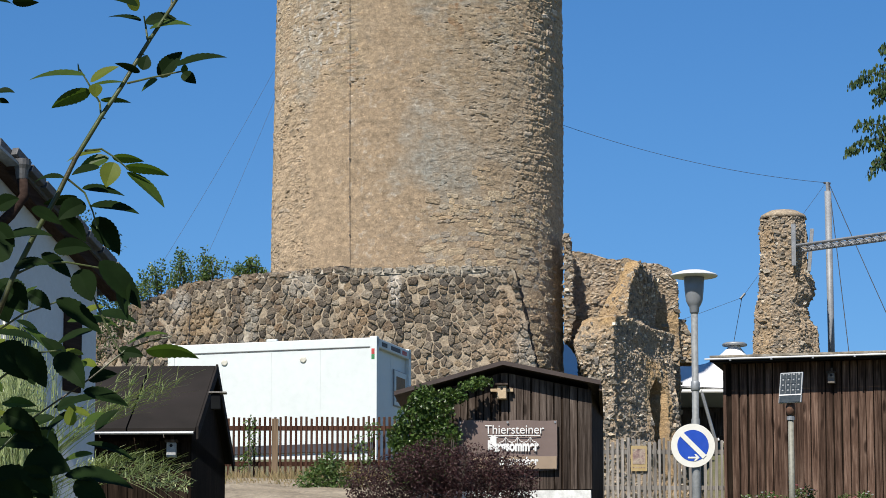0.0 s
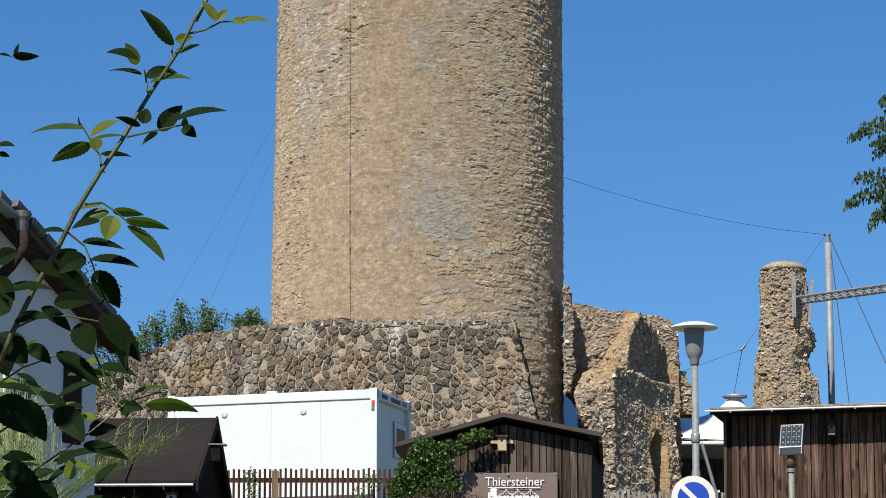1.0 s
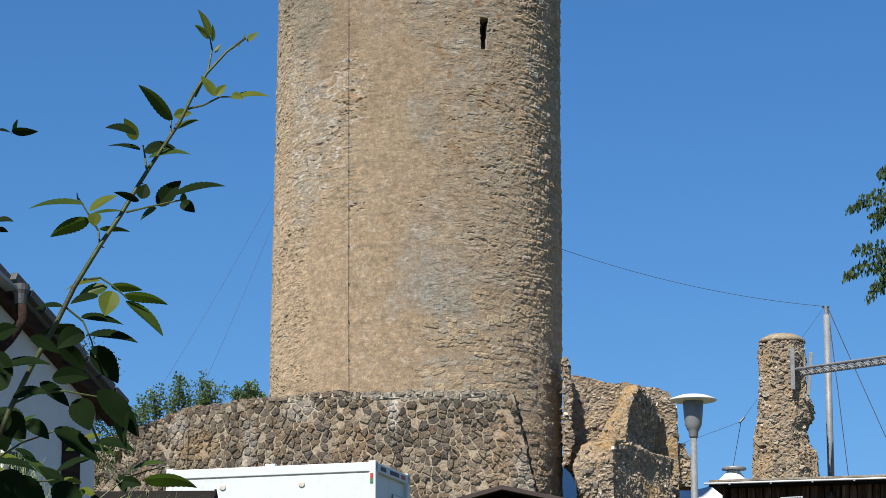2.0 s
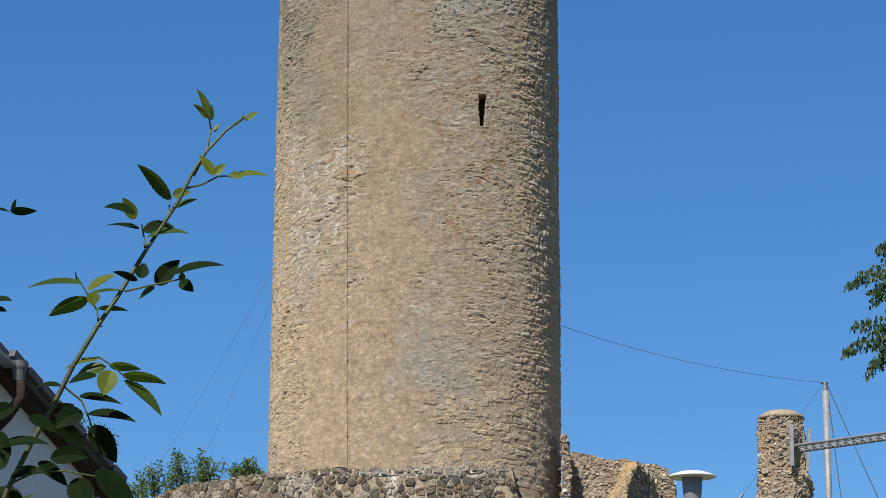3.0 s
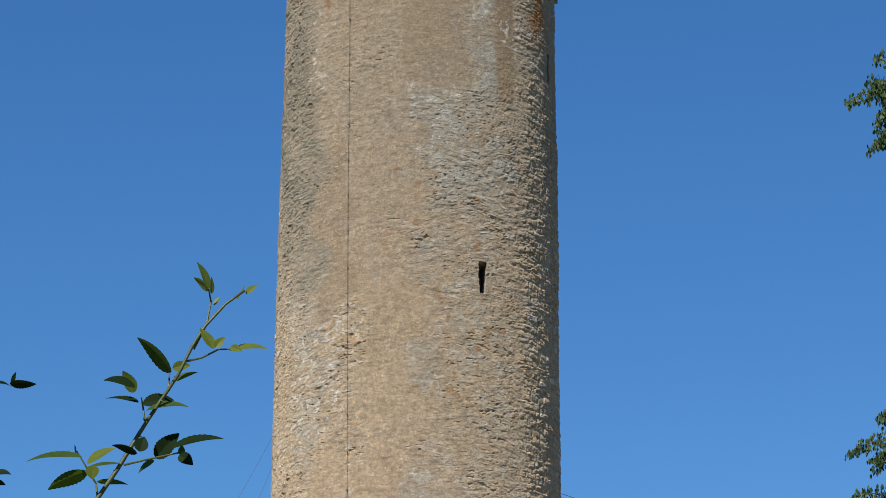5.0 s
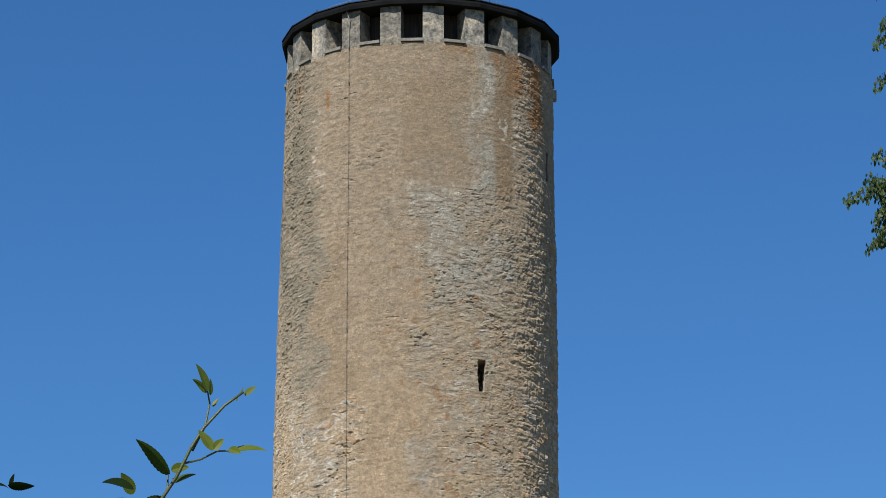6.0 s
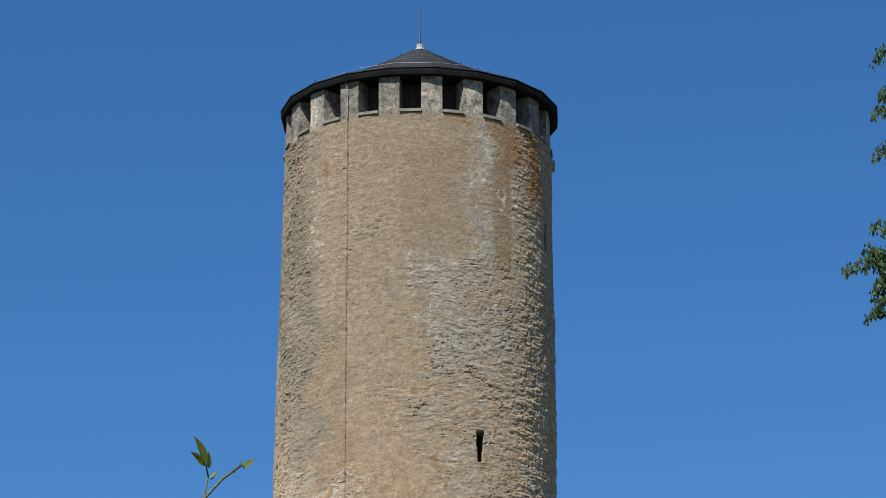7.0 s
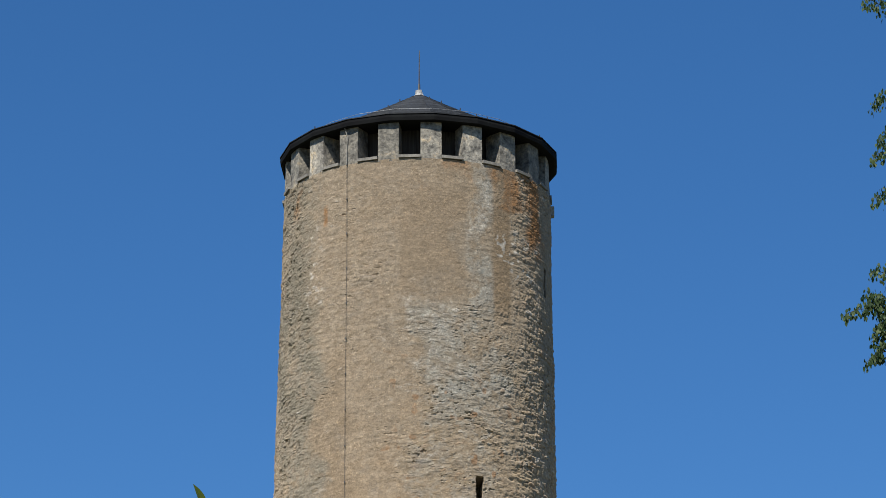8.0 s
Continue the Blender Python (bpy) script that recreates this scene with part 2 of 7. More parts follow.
def lathe(profile, n=24, at=(0, 0, 0), bm=None):
    """Radius and height, turned about z."""
    own = bmesh.new()
    rings = []
    for r, z in profile:
        rings.append([own.verts.new((at[0] + r * math.cos(2 * math.pi * i / n), at[1] + r * math.sin(2 * math.pi * i / n), at[2] + z)) for i in range(n)] if r > 1e-5
                     else [own.verts.new((at[0], at[1], at[2] + z))] * n)
    for a, b in zip(rings, rings[1:]):
        for i in range(n):
            j = (i + 1) % n
            q = []
            for v in (a[i], a[j], b[j], b[i]):
                if v not in q:
                    q.append(v)
            if len(q) > 2:
                own.faces.new(q)
    for ring in (rings[0], rings[-1]):
        if len(set(ring)) > 2:
            own.faces.new(ring)
    return merged(bm, own)


def tube(points, radii, n=8, bm=None):
    """A rod through points; radii one number or one a point."""
    own = bmesh.new()
    pts = [Vector(p) for p in points]
    if isinstance(radii, (int, float)):
        radii = [radii] * len(pts)
    rings, side = [], None
    for i, p in enumerate(pts):
        d = (pts[min(i + 1, len(pts) - 1)] - pts[max(i - 1, 0)]).normalized()
        if side is None:
            side = d.orthogonal().normalized()
        side = (side - d * side.dot(d)).normalized()
        up = d.cross(side)
        rings.append([own.verts.new(p + (side * math.cos(2 * math.pi * k / n) + up * math.sin(2 * math.pi * k / n)) * radii[i]) for k in range(n)])
    for a, b in zip(rings, rings[1:]):
        for k in range(n):
            own.faces.new((a[k], a[(k + 1) % n], b[(k + 1) % n], b[k]))
    own.faces.new(rings[0])
    own.faces.new(rings[-1])
    return merged(bm, own)


# ---- noise and masonry patterns on a sheet ----
def lattice(seed):
    return np.random.RandomState(seed).rand(64, 64)


def vnoise(x, y, size, seed):
    """Smooth noise 0..1 on a plane, cells of that size."""
    g = lattice(seed)
    u, v = np.asarray(x) / size, np.asarray(y) / size
    i, j = np.floor(u).astype(int), np.floor(v).astype(int)
    a, b = u - i, v - j
    a, b = a * a * (3 - 2 * a), b * b * (3 - 2 * b)
    i0, i1, j0, j1 = i % 64, (i + 1) % 64, j % 64, (j + 1) % 64
    return (g[i0, j0] * (1 - a) + g[i1, j0] * a) * (1 - b) + (g[i0, j1] * (1 - a) + g[i1, j1] * a) * b


def fnoise(x, y, size, seed, octaves=4):
    return sum(vnoise(x, y, size / 2 ** k, seed + k) * 0.5 ** k for k in range(octaves)) / sum(0.5 ** k for k in range(octaves))


def coursed(u, z, course, length, seed, warp=0.06):
    """Rubble in rough courses: each point's distance to its stone's edge, and its stone's random number."""
    r = np.random.RandomState(seed)
    z2 = z + (fnoise(u, z, 1.1, seed + 3, 3) - 0.5) * warp * 4
    u2 = u + (fnoise(u, z, 0.6, seed + 9, 3) - 0.5) * warp * 3
    zs = [z2.min() - 0.5]
    while zs[-1] < z2.max() + 0.5:
        zs.append(zs[-1] + course * r.uniform(0.6, 1.45))
    zs = np.array(zs)
    row = np.clip(np.searchsorted(zs, z2) - 1, 0, len(zs) - 2)
    dist, rnd = np.zeros_like(u2), np.zeros_like(u2)
    for k in np.unique(row):
        us = [u2.min() - 2 + r.rand() * length]
        while us[-1] < u2.max() + 2:
            us.append(us[-1] + length * r.uniform(0.45, 1.6))
        us = np.array(us)
        rr = r.rand(len(us))
        m = row == k
        c = np.clip(np.searchsorted(us, u2[m]) - 1, 0, len(us) - 2)
        dist[m] = np.minimum(np.minimum(u2[m] - us[c], us[c + 1] - u2[m]), np.minimum(z2[m] - zs[k], zs[k + 1] - z2[m]))
        rnd[m] = rr[c]
    return dist, rnd


def cellular(u, z, wide, high, seed, warp=0.05):
    """Random rubble: each point's distance to its stone's edge, and its stone's random number."""
    g = np.random.RandomState(seed).rand(3, 97, 89)
    x = (u + (fnoise(u, z, 0.5, seed + 3, 3) - 0.5) * warp * 3) / wide
    y = (z + (fnoise(u, z, 0.7, seed + 9, 3) - 0.5) * warp * 3) / high
    i, j = np.floor(x).astype(int), np.floor(y).astype(int)
    near, second = np.full(x.shape, 9.0), np.full(x.shape, 9.0)
    rnd = np.zeros(x.shape)
    for di in (-1, 0, 1):
        for dj in (-1, 0, 1):
            ii, jj = (i + di) % 97, (j + dj) % 89
            d = np.hypot(x - (i + di + g[0, ii, jj]), y - (j + dj + g[1, ii, jj]))
            first = d < near
            second = np.where(first, near, np.minimum(second, d))
            rnd = np.where(first, g[2, ii, jj], rnd)
            near = np.where(first, d, near)
    return (second - near) * 0.5 * min(wide, high), rnd


def smooth01(x, a, b):
    t = np.clip((x - a) / (b - a), 0, 1)
    return t * t * (3 - 2 * t)


def give(me, **values):
    for key, arr in values.items():
        me.attributes.new(key, "FLOAT", "POINT").data.foreach_set("value", np.asarray(arr, dtype=np.float32).ravel())


def clipped_cells(points, reach):
    """The polygon of all that lies nearer to each point than to the others."""
    pts = np.array(points)
    out = []
    for p in pts:
        poly = [p + np.array(d) * reach for d in ((-1, -1), (1, -1), (1, 1), (-1, 1))]
        near = pts[(np.abs(pts - p) < 2 * reach).all(1)]
        for q in near:
            nrm = q - p
            d2 = float(nrm @ nrm)
            if d2 < 1e-9:
                continue
            mid = (p + q) / 2
            nxt = []
            for a, b in zip(poly, poly[1:] + poly[:1]):
                da, db = (a - mid) @ nrm, (b - mid) @ nrm
                if da <= 0:
                    nxt.append(a)
                if da * db < 0:
                    nxt.append(a + (b - a) * da / (da - db))
            poly = nxt
            if len(poly) < 3:
                break
        out.append(poly)
    return out


def ragged(poly, r, least=0.72, jog=0.016):
    """The same outline shrunk unevenly and with broken edges."""
    c = np.mean(poly, 0)
    k = np.array([r.uniform(least, 1.0), r.uniform(least, 1.0)])
    out = []
    for a, b in zip(poly, poly[1:] + poly[:1]):
        out.append(c + (a - c) * k * r.uniform(0.88, 1.04))
        if np.linalg.norm(b - a) > 0.13:
            out.append(c + ((a + b) / 2 - c) * k + r.uniform(-jog, jog, 2))
    return out


def stone_mesh(poly, depth, gap, r, bulge=0.2):
    """A rubble stone with that outline: worn rim, slightly domed uneven face. In x, z; the face looks to -y; about 40 triangles."""
    c = np.mean(poly, 0)
    size = np.mean([np.linalg.norm(p - c) for p in poly])
    pts = []
    for a, b in zip(poly, poly[1:] + poly[:1]):
        pts.append(a * 0.9 + b * 0.1)
        pts.append(a * 0.45 + b * 0.55)
    shr = max(0.6, 1 - gap / size)
    ring = [c + (p - c) * shr * r.uniform(0.95, 1.02) for p in pts]
    n = len(ring)
    v, f = [], []
    for s, y in ((1.0, 0.03), (0.97, -depth * 0.55), (0.86, -depth * r.uniform(0.9, 1.1))):
        for p in ring:
            q = c + (p - c) * s
            v.append((q[0] - c[0], y + (r.uniform(-1, 1) * depth * 0.3 if y < 0 else 0), q[1] - c[1]))
    v.append((r.uniform(-.1, .1) * size, -depth * (1 + bulge * r.rand()), r.uniform(-.1, .1) * size))
    for k in range(2):
        for i in range(n):
            j = (i + 1) % n
            f.append((k * n + i, k * n + j, (k + 1) * n + j, (k + 1) * n + i))
    for i in range(n):
        f.append((2 * n + i, 2 * n + (i + 1) % n, 3 * n))
    return c, v, f
# ---- the surfaces of the place ----
M_TOWER = relief_stone("tower_masonry", [(0.240, 0.189, 0.127), (0.345, 0.276, 0.190), (0.410, 0.325, 0.215), (0.305, 0.280, 0.244), (0.429, 0.335, 0.208), (0.370, 0.247, 0.150), (0.520, 0.468, 0.390)],
                       [(0.319, 0.247, 0.161), (0.358, 0.277, 0.183), (0.332, 0.268, 0.192)],
                       [(0.328, 0.250, 0.166), (0.380, 0.289, 0.191), (0.351, 0.276, 0.190)],
                       [("warm", (0.378, 0.285, 0.188)), ("dull", (0.281, 0.231, 0.169)), ("grey", (0.296, 0.282, 0.242)), ("brown", (0.247, 0.182, 0.114)),
                        ("moss", (0.202, 0.176, 0.130)), ("rust", (0.260, 0.137, 0.058)), ("pale", (0.429, 0.390, 0.332))], bump=0.6, dist=0.03, mottle=0.4)
M_RUIN = relief_stone("ruin_masonry", [(0.108, 0.096, 0.082), (0.240, 0.210, 0.170), (0.384, 0.331, 0.257), (0.206, 0.188, 0.168), (0.324, 0.259, 0.187), (0.600, 0.546, 0.456)],
                      [(0.375, 0.300, 0.215), (0.420, 0.318, 0.215), (0.385, 0.318, 0.240)],
                      [(0.355, 0.250, 0.143), (0.400, 0.268, 0.130), (0.350, 0.268, 0.170)], dist=0.07, warm=(0.340, 0.240, 0.140), cool=(0.225, 0.203, 0.178))
LIME = [(1.5, 12.9, 1.2, 1.4, (0.400, 0.312, 0.219), 0.5), (-1.2, 14.35, 0.16, 0.75, (0.492, 0.447, 0.384), 0.75), (-3.6, 14.55, 0.5, 0.35, (0.429, 0.393, 0.331), 0.5), (-0.2, 14.75, 2.6, 0.16, (0.447, 0.411, 0.340), 0.5),
        (-4.9, 13.6, 0.25, 0.8, (0.375, 0.348, 0.295), 0.5), (-6.8, 14.2, 0.3, 0.5, (0.447, 0.411, 0.357), 0.55), (-6.3, 13.7, 0.7, 0.5, (0.304, 0.205, 0.107), 0.45),
        (1.6, 13.2, 0.5, 1.3, (0.357, 0.241, 0.143), 0.4), (-2.2, 13.4, 0.5, 0.9, (0.321, 0.224, 0.133), 0.35), (2.1, 12.6, 0.4, 0.9, (0.447, 0.403, 0.340), 0.5)]
BASALTS = [(0.062, 0.053, 0.045), (0.150, 0.122, 0.088), (0.235, 0.188, 0.134), (0.112, 0.098, 0.083), (0.270, 0.198, 0.122), (0.375, 0.318, 0.243), (0.175, 0.140, 0.104), (0.085, 0.072, 0.059), (0.220, 0.152, 0.094), (0.128, 0.107, 0.086)]
M_BASALT = stone_stuff("basalt_rubble", BASALTS, island=False, streaks=LIME, fine=17, vary=0.55)
M_BASALT_STUFF = stone_stuff("basalt_rubble_small", BASALTS, streaks=LIME, fine=17, vary=0.55)
# basalt darkened below its own tone: the shade on the wall's end face
M_BASALT_SHADE = surface("basalt_end_shaded", [(0.030, 0.026, 0.022), (0.075, 0.062, 0.048), (0.045, 0.038, 0.032), (0.19, 0.16, 0.12)], 0.95, scale=5.0, fine=22, bump=0.9, dist=0.05, vary=0.6)
M_RUIN_STONE = stone_stuff("ruin_rubble", [(0.115, 0.101, 0.085), (0.287, 0.241, 0.184), (0.402, 0.328, 0.236), (0.218, 0.198, 0.172), (0.460, 0.345, 0.218), (0.667, 0.609, 0.506), (0.333, 0.247, 0.161), (0.161, 0.143, 0.122), (0.437, 0.380, 0.301)], fine=15, vary=0.45)
M_MORTAR = surface("lime_mortar", [(0.190, 0.150, 0.104), (0.315, 0.258, 0.186), (0.250, 0.198, 0.138), (0.390, 0.332, 0.250)], 0.95, scale=2.2, fine=14, bump=0.9, dist=0.03, vary=0.45, streaks=LIME)
M_LIMEBED = surface("lime_bed_mortar", [(0.277, 0.239, 0.185), (0.400, 0.362, 0.300)], 0.95, scale=2.5, fine=14, bump=0.8, dist=0.02, vary=0.35)
TANS = [(0.330, 0.256, 0.170), (0.425, 0.334, 0.226), (0.485, 0.383, 0.255), (0.375, 0.330, 0.266), (0.505, 0.400, 0.262), (0.420, 0.308, 0.198), (0.305, 0.268, 0.219)]
M_TOWER_STONE = stone_stuff("tower_rubble", TANS, island=False, fine=13, vary=0.36, pale=(0.480, 0.402, 0.294))
M_TOWER_STONE_STUFF = stone_stuff("tower_rubble_far", TANS, fine=13, vary=0.36, pale=(0.480, 0.402, 0.294))
M_SLATE = surface("roof_slate", [(0.020, 0.023, 0.027), (0.039, 0.043, 0.049)], 0.7, scale=3.5, fine=14, pieces=0.35, vary=0.4, spec=0.2)
M_FASCIA = surface("dark_fascia", [(0.004, 0.004, 0.005), (0.009, 0.010, 0.010)], 0.9, scale=2, fine=20, spec=0.1)
M_GAPDARK = board_wood("gap_dark_boards", [(0.039, 0.035, 0.031), (0.069, 0.062, 0.054)])
M_MERLON = surface("merlon_render", [(0.045, 0.042, 0.036), (0.130, 0.122, 0.104), (0.185, 0.173, 0.146), (0.250, 0.228, 0.186), (0.350, 0.280, 0.185)], 0.93, scale=3.4, fine=12, bump=0.9, dist=0.03, vary=0.65, pieces=0.3)
M_SILL = surface("stone_sill", [(0.131, 0.123, 0.108), (0.216, 0.204, 0.177)], 0.9, scale=3, fine=20, vary=0.4)
M_LEAD = surface("white_lead", [(0.246, 0.246, 0.239), (0.370, 0.370, 0.354)], 0.45, scale=4, fine=20, bump=0.2)
M_STEEL = surface("dark_steel", [(0.046, 0.046, 0.050), (0.085, 0.085, 0.085)], 0.5, 0.6, scale=4, fine=30, bump=0.1)
M_ZINC = surface("galvanised_steel", [(0.185, 0.196, 0.208), (0.277, 0.289, 0.296)], 0.5, 0.3, scale=3, fine=25, bump=0.15)
M_SAND = surface("sandy_earth", [(0.17, 0.135, 0.092), (0.265, 0.22, 0.155), (0.34, 0.285, 0.205)], 0.95, scale=1.4, fine=12, bump=1.0, dist=0.08, vary=0.4)
M_GROUND = surface("dry_grass_soil", [(0.046, 0.058, 0.022), (0.085, 0.085, 0.039), (0.131, 0.108, 0.065)], 0.95, scale=0.5, fine=7, bump=0.8, dist=0.05)


# ---- ground ----
GY = [-3000, -200, 0, 20, 33, 45, 54, 62, 66, 72, 80, 86, 93, 115, 300, 3000]
GZ = [-6, -3, 0, 1.4, 2.8, 4.0, 5.9, 7.17, 7.70, 8.71, 9.7, 10.5, 11.3, 11.4, 8.0, -6]


def ground_z(x, y):
    base = np.interp(y, GY, GZ)
    near = np.exp(-((np.asarray(y) - 60.0) / 60.0) ** 2)
    base = base - 0.35 * np.exp(-((np.asarray(y) - 60.5) / 3.5) ** 2) * smooth01(np.asarray(x), 1.6, 2.8)
    dip = smooth01(np.asarray(x), 2.3, 2.9) * (1 - smooth01(np.asarray(x), 7.0, 9.0)) * smooth01(np.asarray(y), 61.0, 62.5) * (1 - smooth01(np.asarray(y), 88.0, 92.0))
    base = base - dip * np.maximum(base - (6.75 + 0.072 * (np.asarray(y) - 61.0)), 0)
    return base + (fnoise(x, y, 3.0, 5, 3) - 0.5) * 0.12 * near


def build_ground():
    xs = np.concatenate([[-3000, -800, -200, -80, -40], np.arange(-26, 26.1, 0.6), [40, 80, 200, 800, 3000]])
    ys = np.concatenate([[-3000, -800, -200, -60, -20, -8], np.arange(0, 50, 1.0), np.arange(50, 98, 0.6), [104, 112, 125, 150, 220, 300, 500, 1200, 3000]])
    X, Y = np.meshgrid(xs, ys)
    Z = ground_z(X, Y)
    nx, ny = len(xs), len(ys)
    faces = [(j * nx + i, j * nx + i + 1, (j + 1) * nx + i + 1, (j + 1) * nx + i) for j in range(ny - 1) for i in range(nx - 1)]
    me = from_arrays("ground", np.stack([X.ravel(), Y.ravel(), Z.ravel()], 1), faces, M_GROUND, True)
    tagged(new("ground", me), "dry sloping ground of sandy soil and sparse grass", "ground", kind="structure")


build_ground()


def build_bank():
    """Bare sandy earth on the bank below the fence."""
    xs, ys = np.linspace(-6.0, 1.2, 40), np.linspace(53.0, 66.2, 60)
    X, Y = np.meshgrid(xs, ys)
    edge = np.minimum(np.minimum(X + 6.0, 1.2 - X) / 1.2, np.minimum(Y - 53.0, (66.2 - Y) * 3) / 1.2)
    Z = ground_z(X, Y) + 0.10 * np.clip(edge, 0, 1) - 0.03 + 0.14 * (fnoise(X, Y, 0.9, 15, 4) - 0.5)
    n = len(xs)
    F = [(j * n + i, j * n + i + 1, (j + 1) * n + i + 1, (j + 1) * n + i) for j in range(len(ys) - 1) for i in range(n - 1)]
    me = from_arrays("sand_bank", np.stack([X.ravel(), Y.ravel(), Z.ravel()], 1), F, M_SAND, True)
    tagged(new("sand_bank", me), "bare sandy earth bank below the picket fence", "ground", kind="structure")


build_bank()

# ---- the round keep ----
TOWER_AT = (-0.62, 90.0, 11.0)      # foot of the axis
TOWER_TOP = 23.01                  # height of the shaft over its foot


GIRTH = [(0, 3.93), (5.8, 3.918), (7.0, 3.918), (9.3, 3.902), (10.9, 3.886), (12.4, 3.870), (14.0, 3.862), (15.4, 3.852), (16.8, 3.838), (18.5, 3.806), (20.1, 3.774), (21.8, 3.763), (24.0, 3.750)]
LEAN = [(0, -0.07), (5.8, -0.043), (9.3, -0.006), (12.4, 0.010), (14.4, 0.030), (16.8, 0.055), (18.5, 0.075), (20.1, 0.087), (24.0, 0.112)]


def tower_r(h):
    return np.interp(h, [p[0] for p in GIRTH], [p[1] for p in GIRTH])


def tower_lean(h):
    return np.interp(h, [p[0] for p in LEAN], [p[1] for p in LEAN])


def on_tower(deg, h, out=0.0):
    a = radians(deg)
    r = float(tower_r(h)) + out
    return Vector((float(tower_lean(h)) + r * math.sin(a), -r * math.cos(a), h))


SLIT = (26.7, 13.72, 0.43)      # degrees, height, half height
SIDE_SLIT = (70.1, 20.25, 0.42)


def bare_courses(deg, h):
    """1 where whole courses of laid stone lie bare, low on the sunny flank; works on numbers and sheets."""
    edge = (fnoise(np.asarray(deg) / 15, h, 0.9, 33, 3) - 0.5) * 2.0
    return smooth01(deg, -1.0, 9.0) * (1 - smooth01(h + edge, 5.9, 6.5)) * (1 - smooth01(deg, 62, 66))


def build_tower():
    keep = thing("round_tower", "tall round rubble-stone castle keep with patched tan mortar", "tower", TOWER_AT)
    a = np.concatenate([np.linspace(-1.66, 1.66, 740), np.linspace(1.66, 2 * math.pi - 1.66, 62)[1:-1]])
    h = np.concatenate([np.linspace(-0.6, 2.7, 30)[:-1], np.linspace(2.7, TOWER_TOP, 1080)])
    n_a, n_h = len(a), len(h)
    A, H = np.meshgrid(a, h)
    D, U = np.degrees(np.where(A > math.pi, A - 2 * math.pi, A)), A * 3.85
    wa, wh, big = fnoise(U, H, 1.3, 21, 3) - 0.5, fnoise(U, H, 1.7, 25, 3) - 0.5, fnoise(U, H, 0.8, 29, 4)
    DW, HW = D + 26 * wa, H + 3.0 * wh

    def zone(d0, d1, h0, h1, soft=4.0, rise=0.7, crisp=False):
        d, z = (D, H) if crisp else (DW, HW)
        return smooth01(d, d0 - soft, d0 + soft) * (1 - smooth01(d, d1 - soft, d1 + soft)) * smooth01(z, h0 - rise, h0 + rise) * (1 - smooth01(z, h1 - rise, h1 + rise))
    courses = bare_courses(D, H)
    panel = np.maximum(zone(-6.5, 22, 18.8, 22.6, 1.2, 0.3, True), zone(22, 43, 19.0, 22.8, 1.5, 0.6, True))
    # where the mortar coat has gone
    bare = np.maximum.reduce([0.85 * (1 - smooth01(DW, -54, -36)), 0.72 * zone(-3, 40, -2, 20, 6), 0.95 * smooth01(DW, 36, 48), 0.22 * zone(-30, -3, 12, 22), 0.8 * zone(-52, -24, 8.5, 13.5), 0.45 * zone(-48, -20, 16, 22)])
    bare = np.clip(bare + (big - 0.5) * 0.9, 0.03, 1.0) * (1 - 0.85 * panel) * (1 - courses)
    # two sizes of rubble, mixed in patches
    jog_u, jog_h = 0.10 * (fnoise(U, H, 0.10, 13, 2) - 0.5), 0.05 * (fnoise(U, H, 0.09, 15, 2) - 0.5)
    d1, t1 = cellular(U + jog_u, H + jog_h, 0.40, 0.105, 11, 0.12)
    d2, t2 = cellular(U + jog_u, H + jog_h, 0.22, 0.070, 17, 0.08)
    pick = fnoise(U, H, 0.9, 71, 3) > 0.52
    d1, t1 = np.where(pick, d2, d1), np.where(pick, t2, t1)
    stone = smooth01(d1 + 0.010 * (fnoise(U, H, 0.16, 19, 2) - 0.35), 0.0, 0.026)
    # larger stones in rough courses on the sunny flank
    d3, t3 = coursed(U + jog_u, H + jog_h, 0.15, 0.25, 61, 0.10)
    large = smooth01(DW + 30 * (fnoise(U, H, 0.45, 63, 3) - 0.5), 35, 42)
    block = smooth01(d3 + 0.02 * (fnoise(U, H, 0.12, 65, 2) - 0.4), 0.0, 0.045)
    stone, t1 = stone + (block - stone) * large, np.where(large > 0.5, t3, t1)
    grit = fnoise(U, H, 0.075, 31, 2) - 0.5
    sway = 0.35 * (fnoise(U, H, 1.4, 43, 2) - 0.5)
    ripple = fnoise(U * 0.42, H + sway, 0.125, 41, 4) - 0.5
    ledge = smooth01(fnoise(U * 0.30, H + sway, 0.085, 45, 3), 0.42, 0.60)
    lines = fnoise(U * 0.25, H * 1.6, 0.09, 47, 2) - 0.5
    swell = fnoise(U, H * 1.3, 0.9, 51, 3) - 0.5
    pits = smooth01(fnoise(U * 0.6, H * 1.3, 0.075, 91, 2), 0.70, 0.82) * smooth01(fnoise(U, H, 0.7, 97, 2), 0.45, 0.65)
    flank = 0.6 + 0.35 * smooth01(np.abs(D), 25, 50) - 0.15 * smooth01(D, 58, 75)
    relief = bare * flank * ((0.019 + 0.010 * large * (1 - 0.9 * smooth01(H, 18.5, 20.5))) * stone * (0.2 + 1.0 * t1 * t1) + 0.012 * grit) + 0.012 * grit + (0.024 * ripple + 0.006 * ledge * (0.3 + bare)) * (0.65 + 0.5 * bare) * (1 - 0.6 * panel) + 0.022 * swell + 0.006 * lines * (1 - 0.5 * bare)
    relief = (relief - 0.045 * pits * np.clip(bare * 1.3 - 0.22, 0.04, 1)) * (1 + 0.3 * smooth01(H, 12, 17) - 0.45 * smooth01(H, 18.5, 20.5) * smooth01(D, 30, 42)) * (1 - 0.4 * courses) + 0.004 * courses
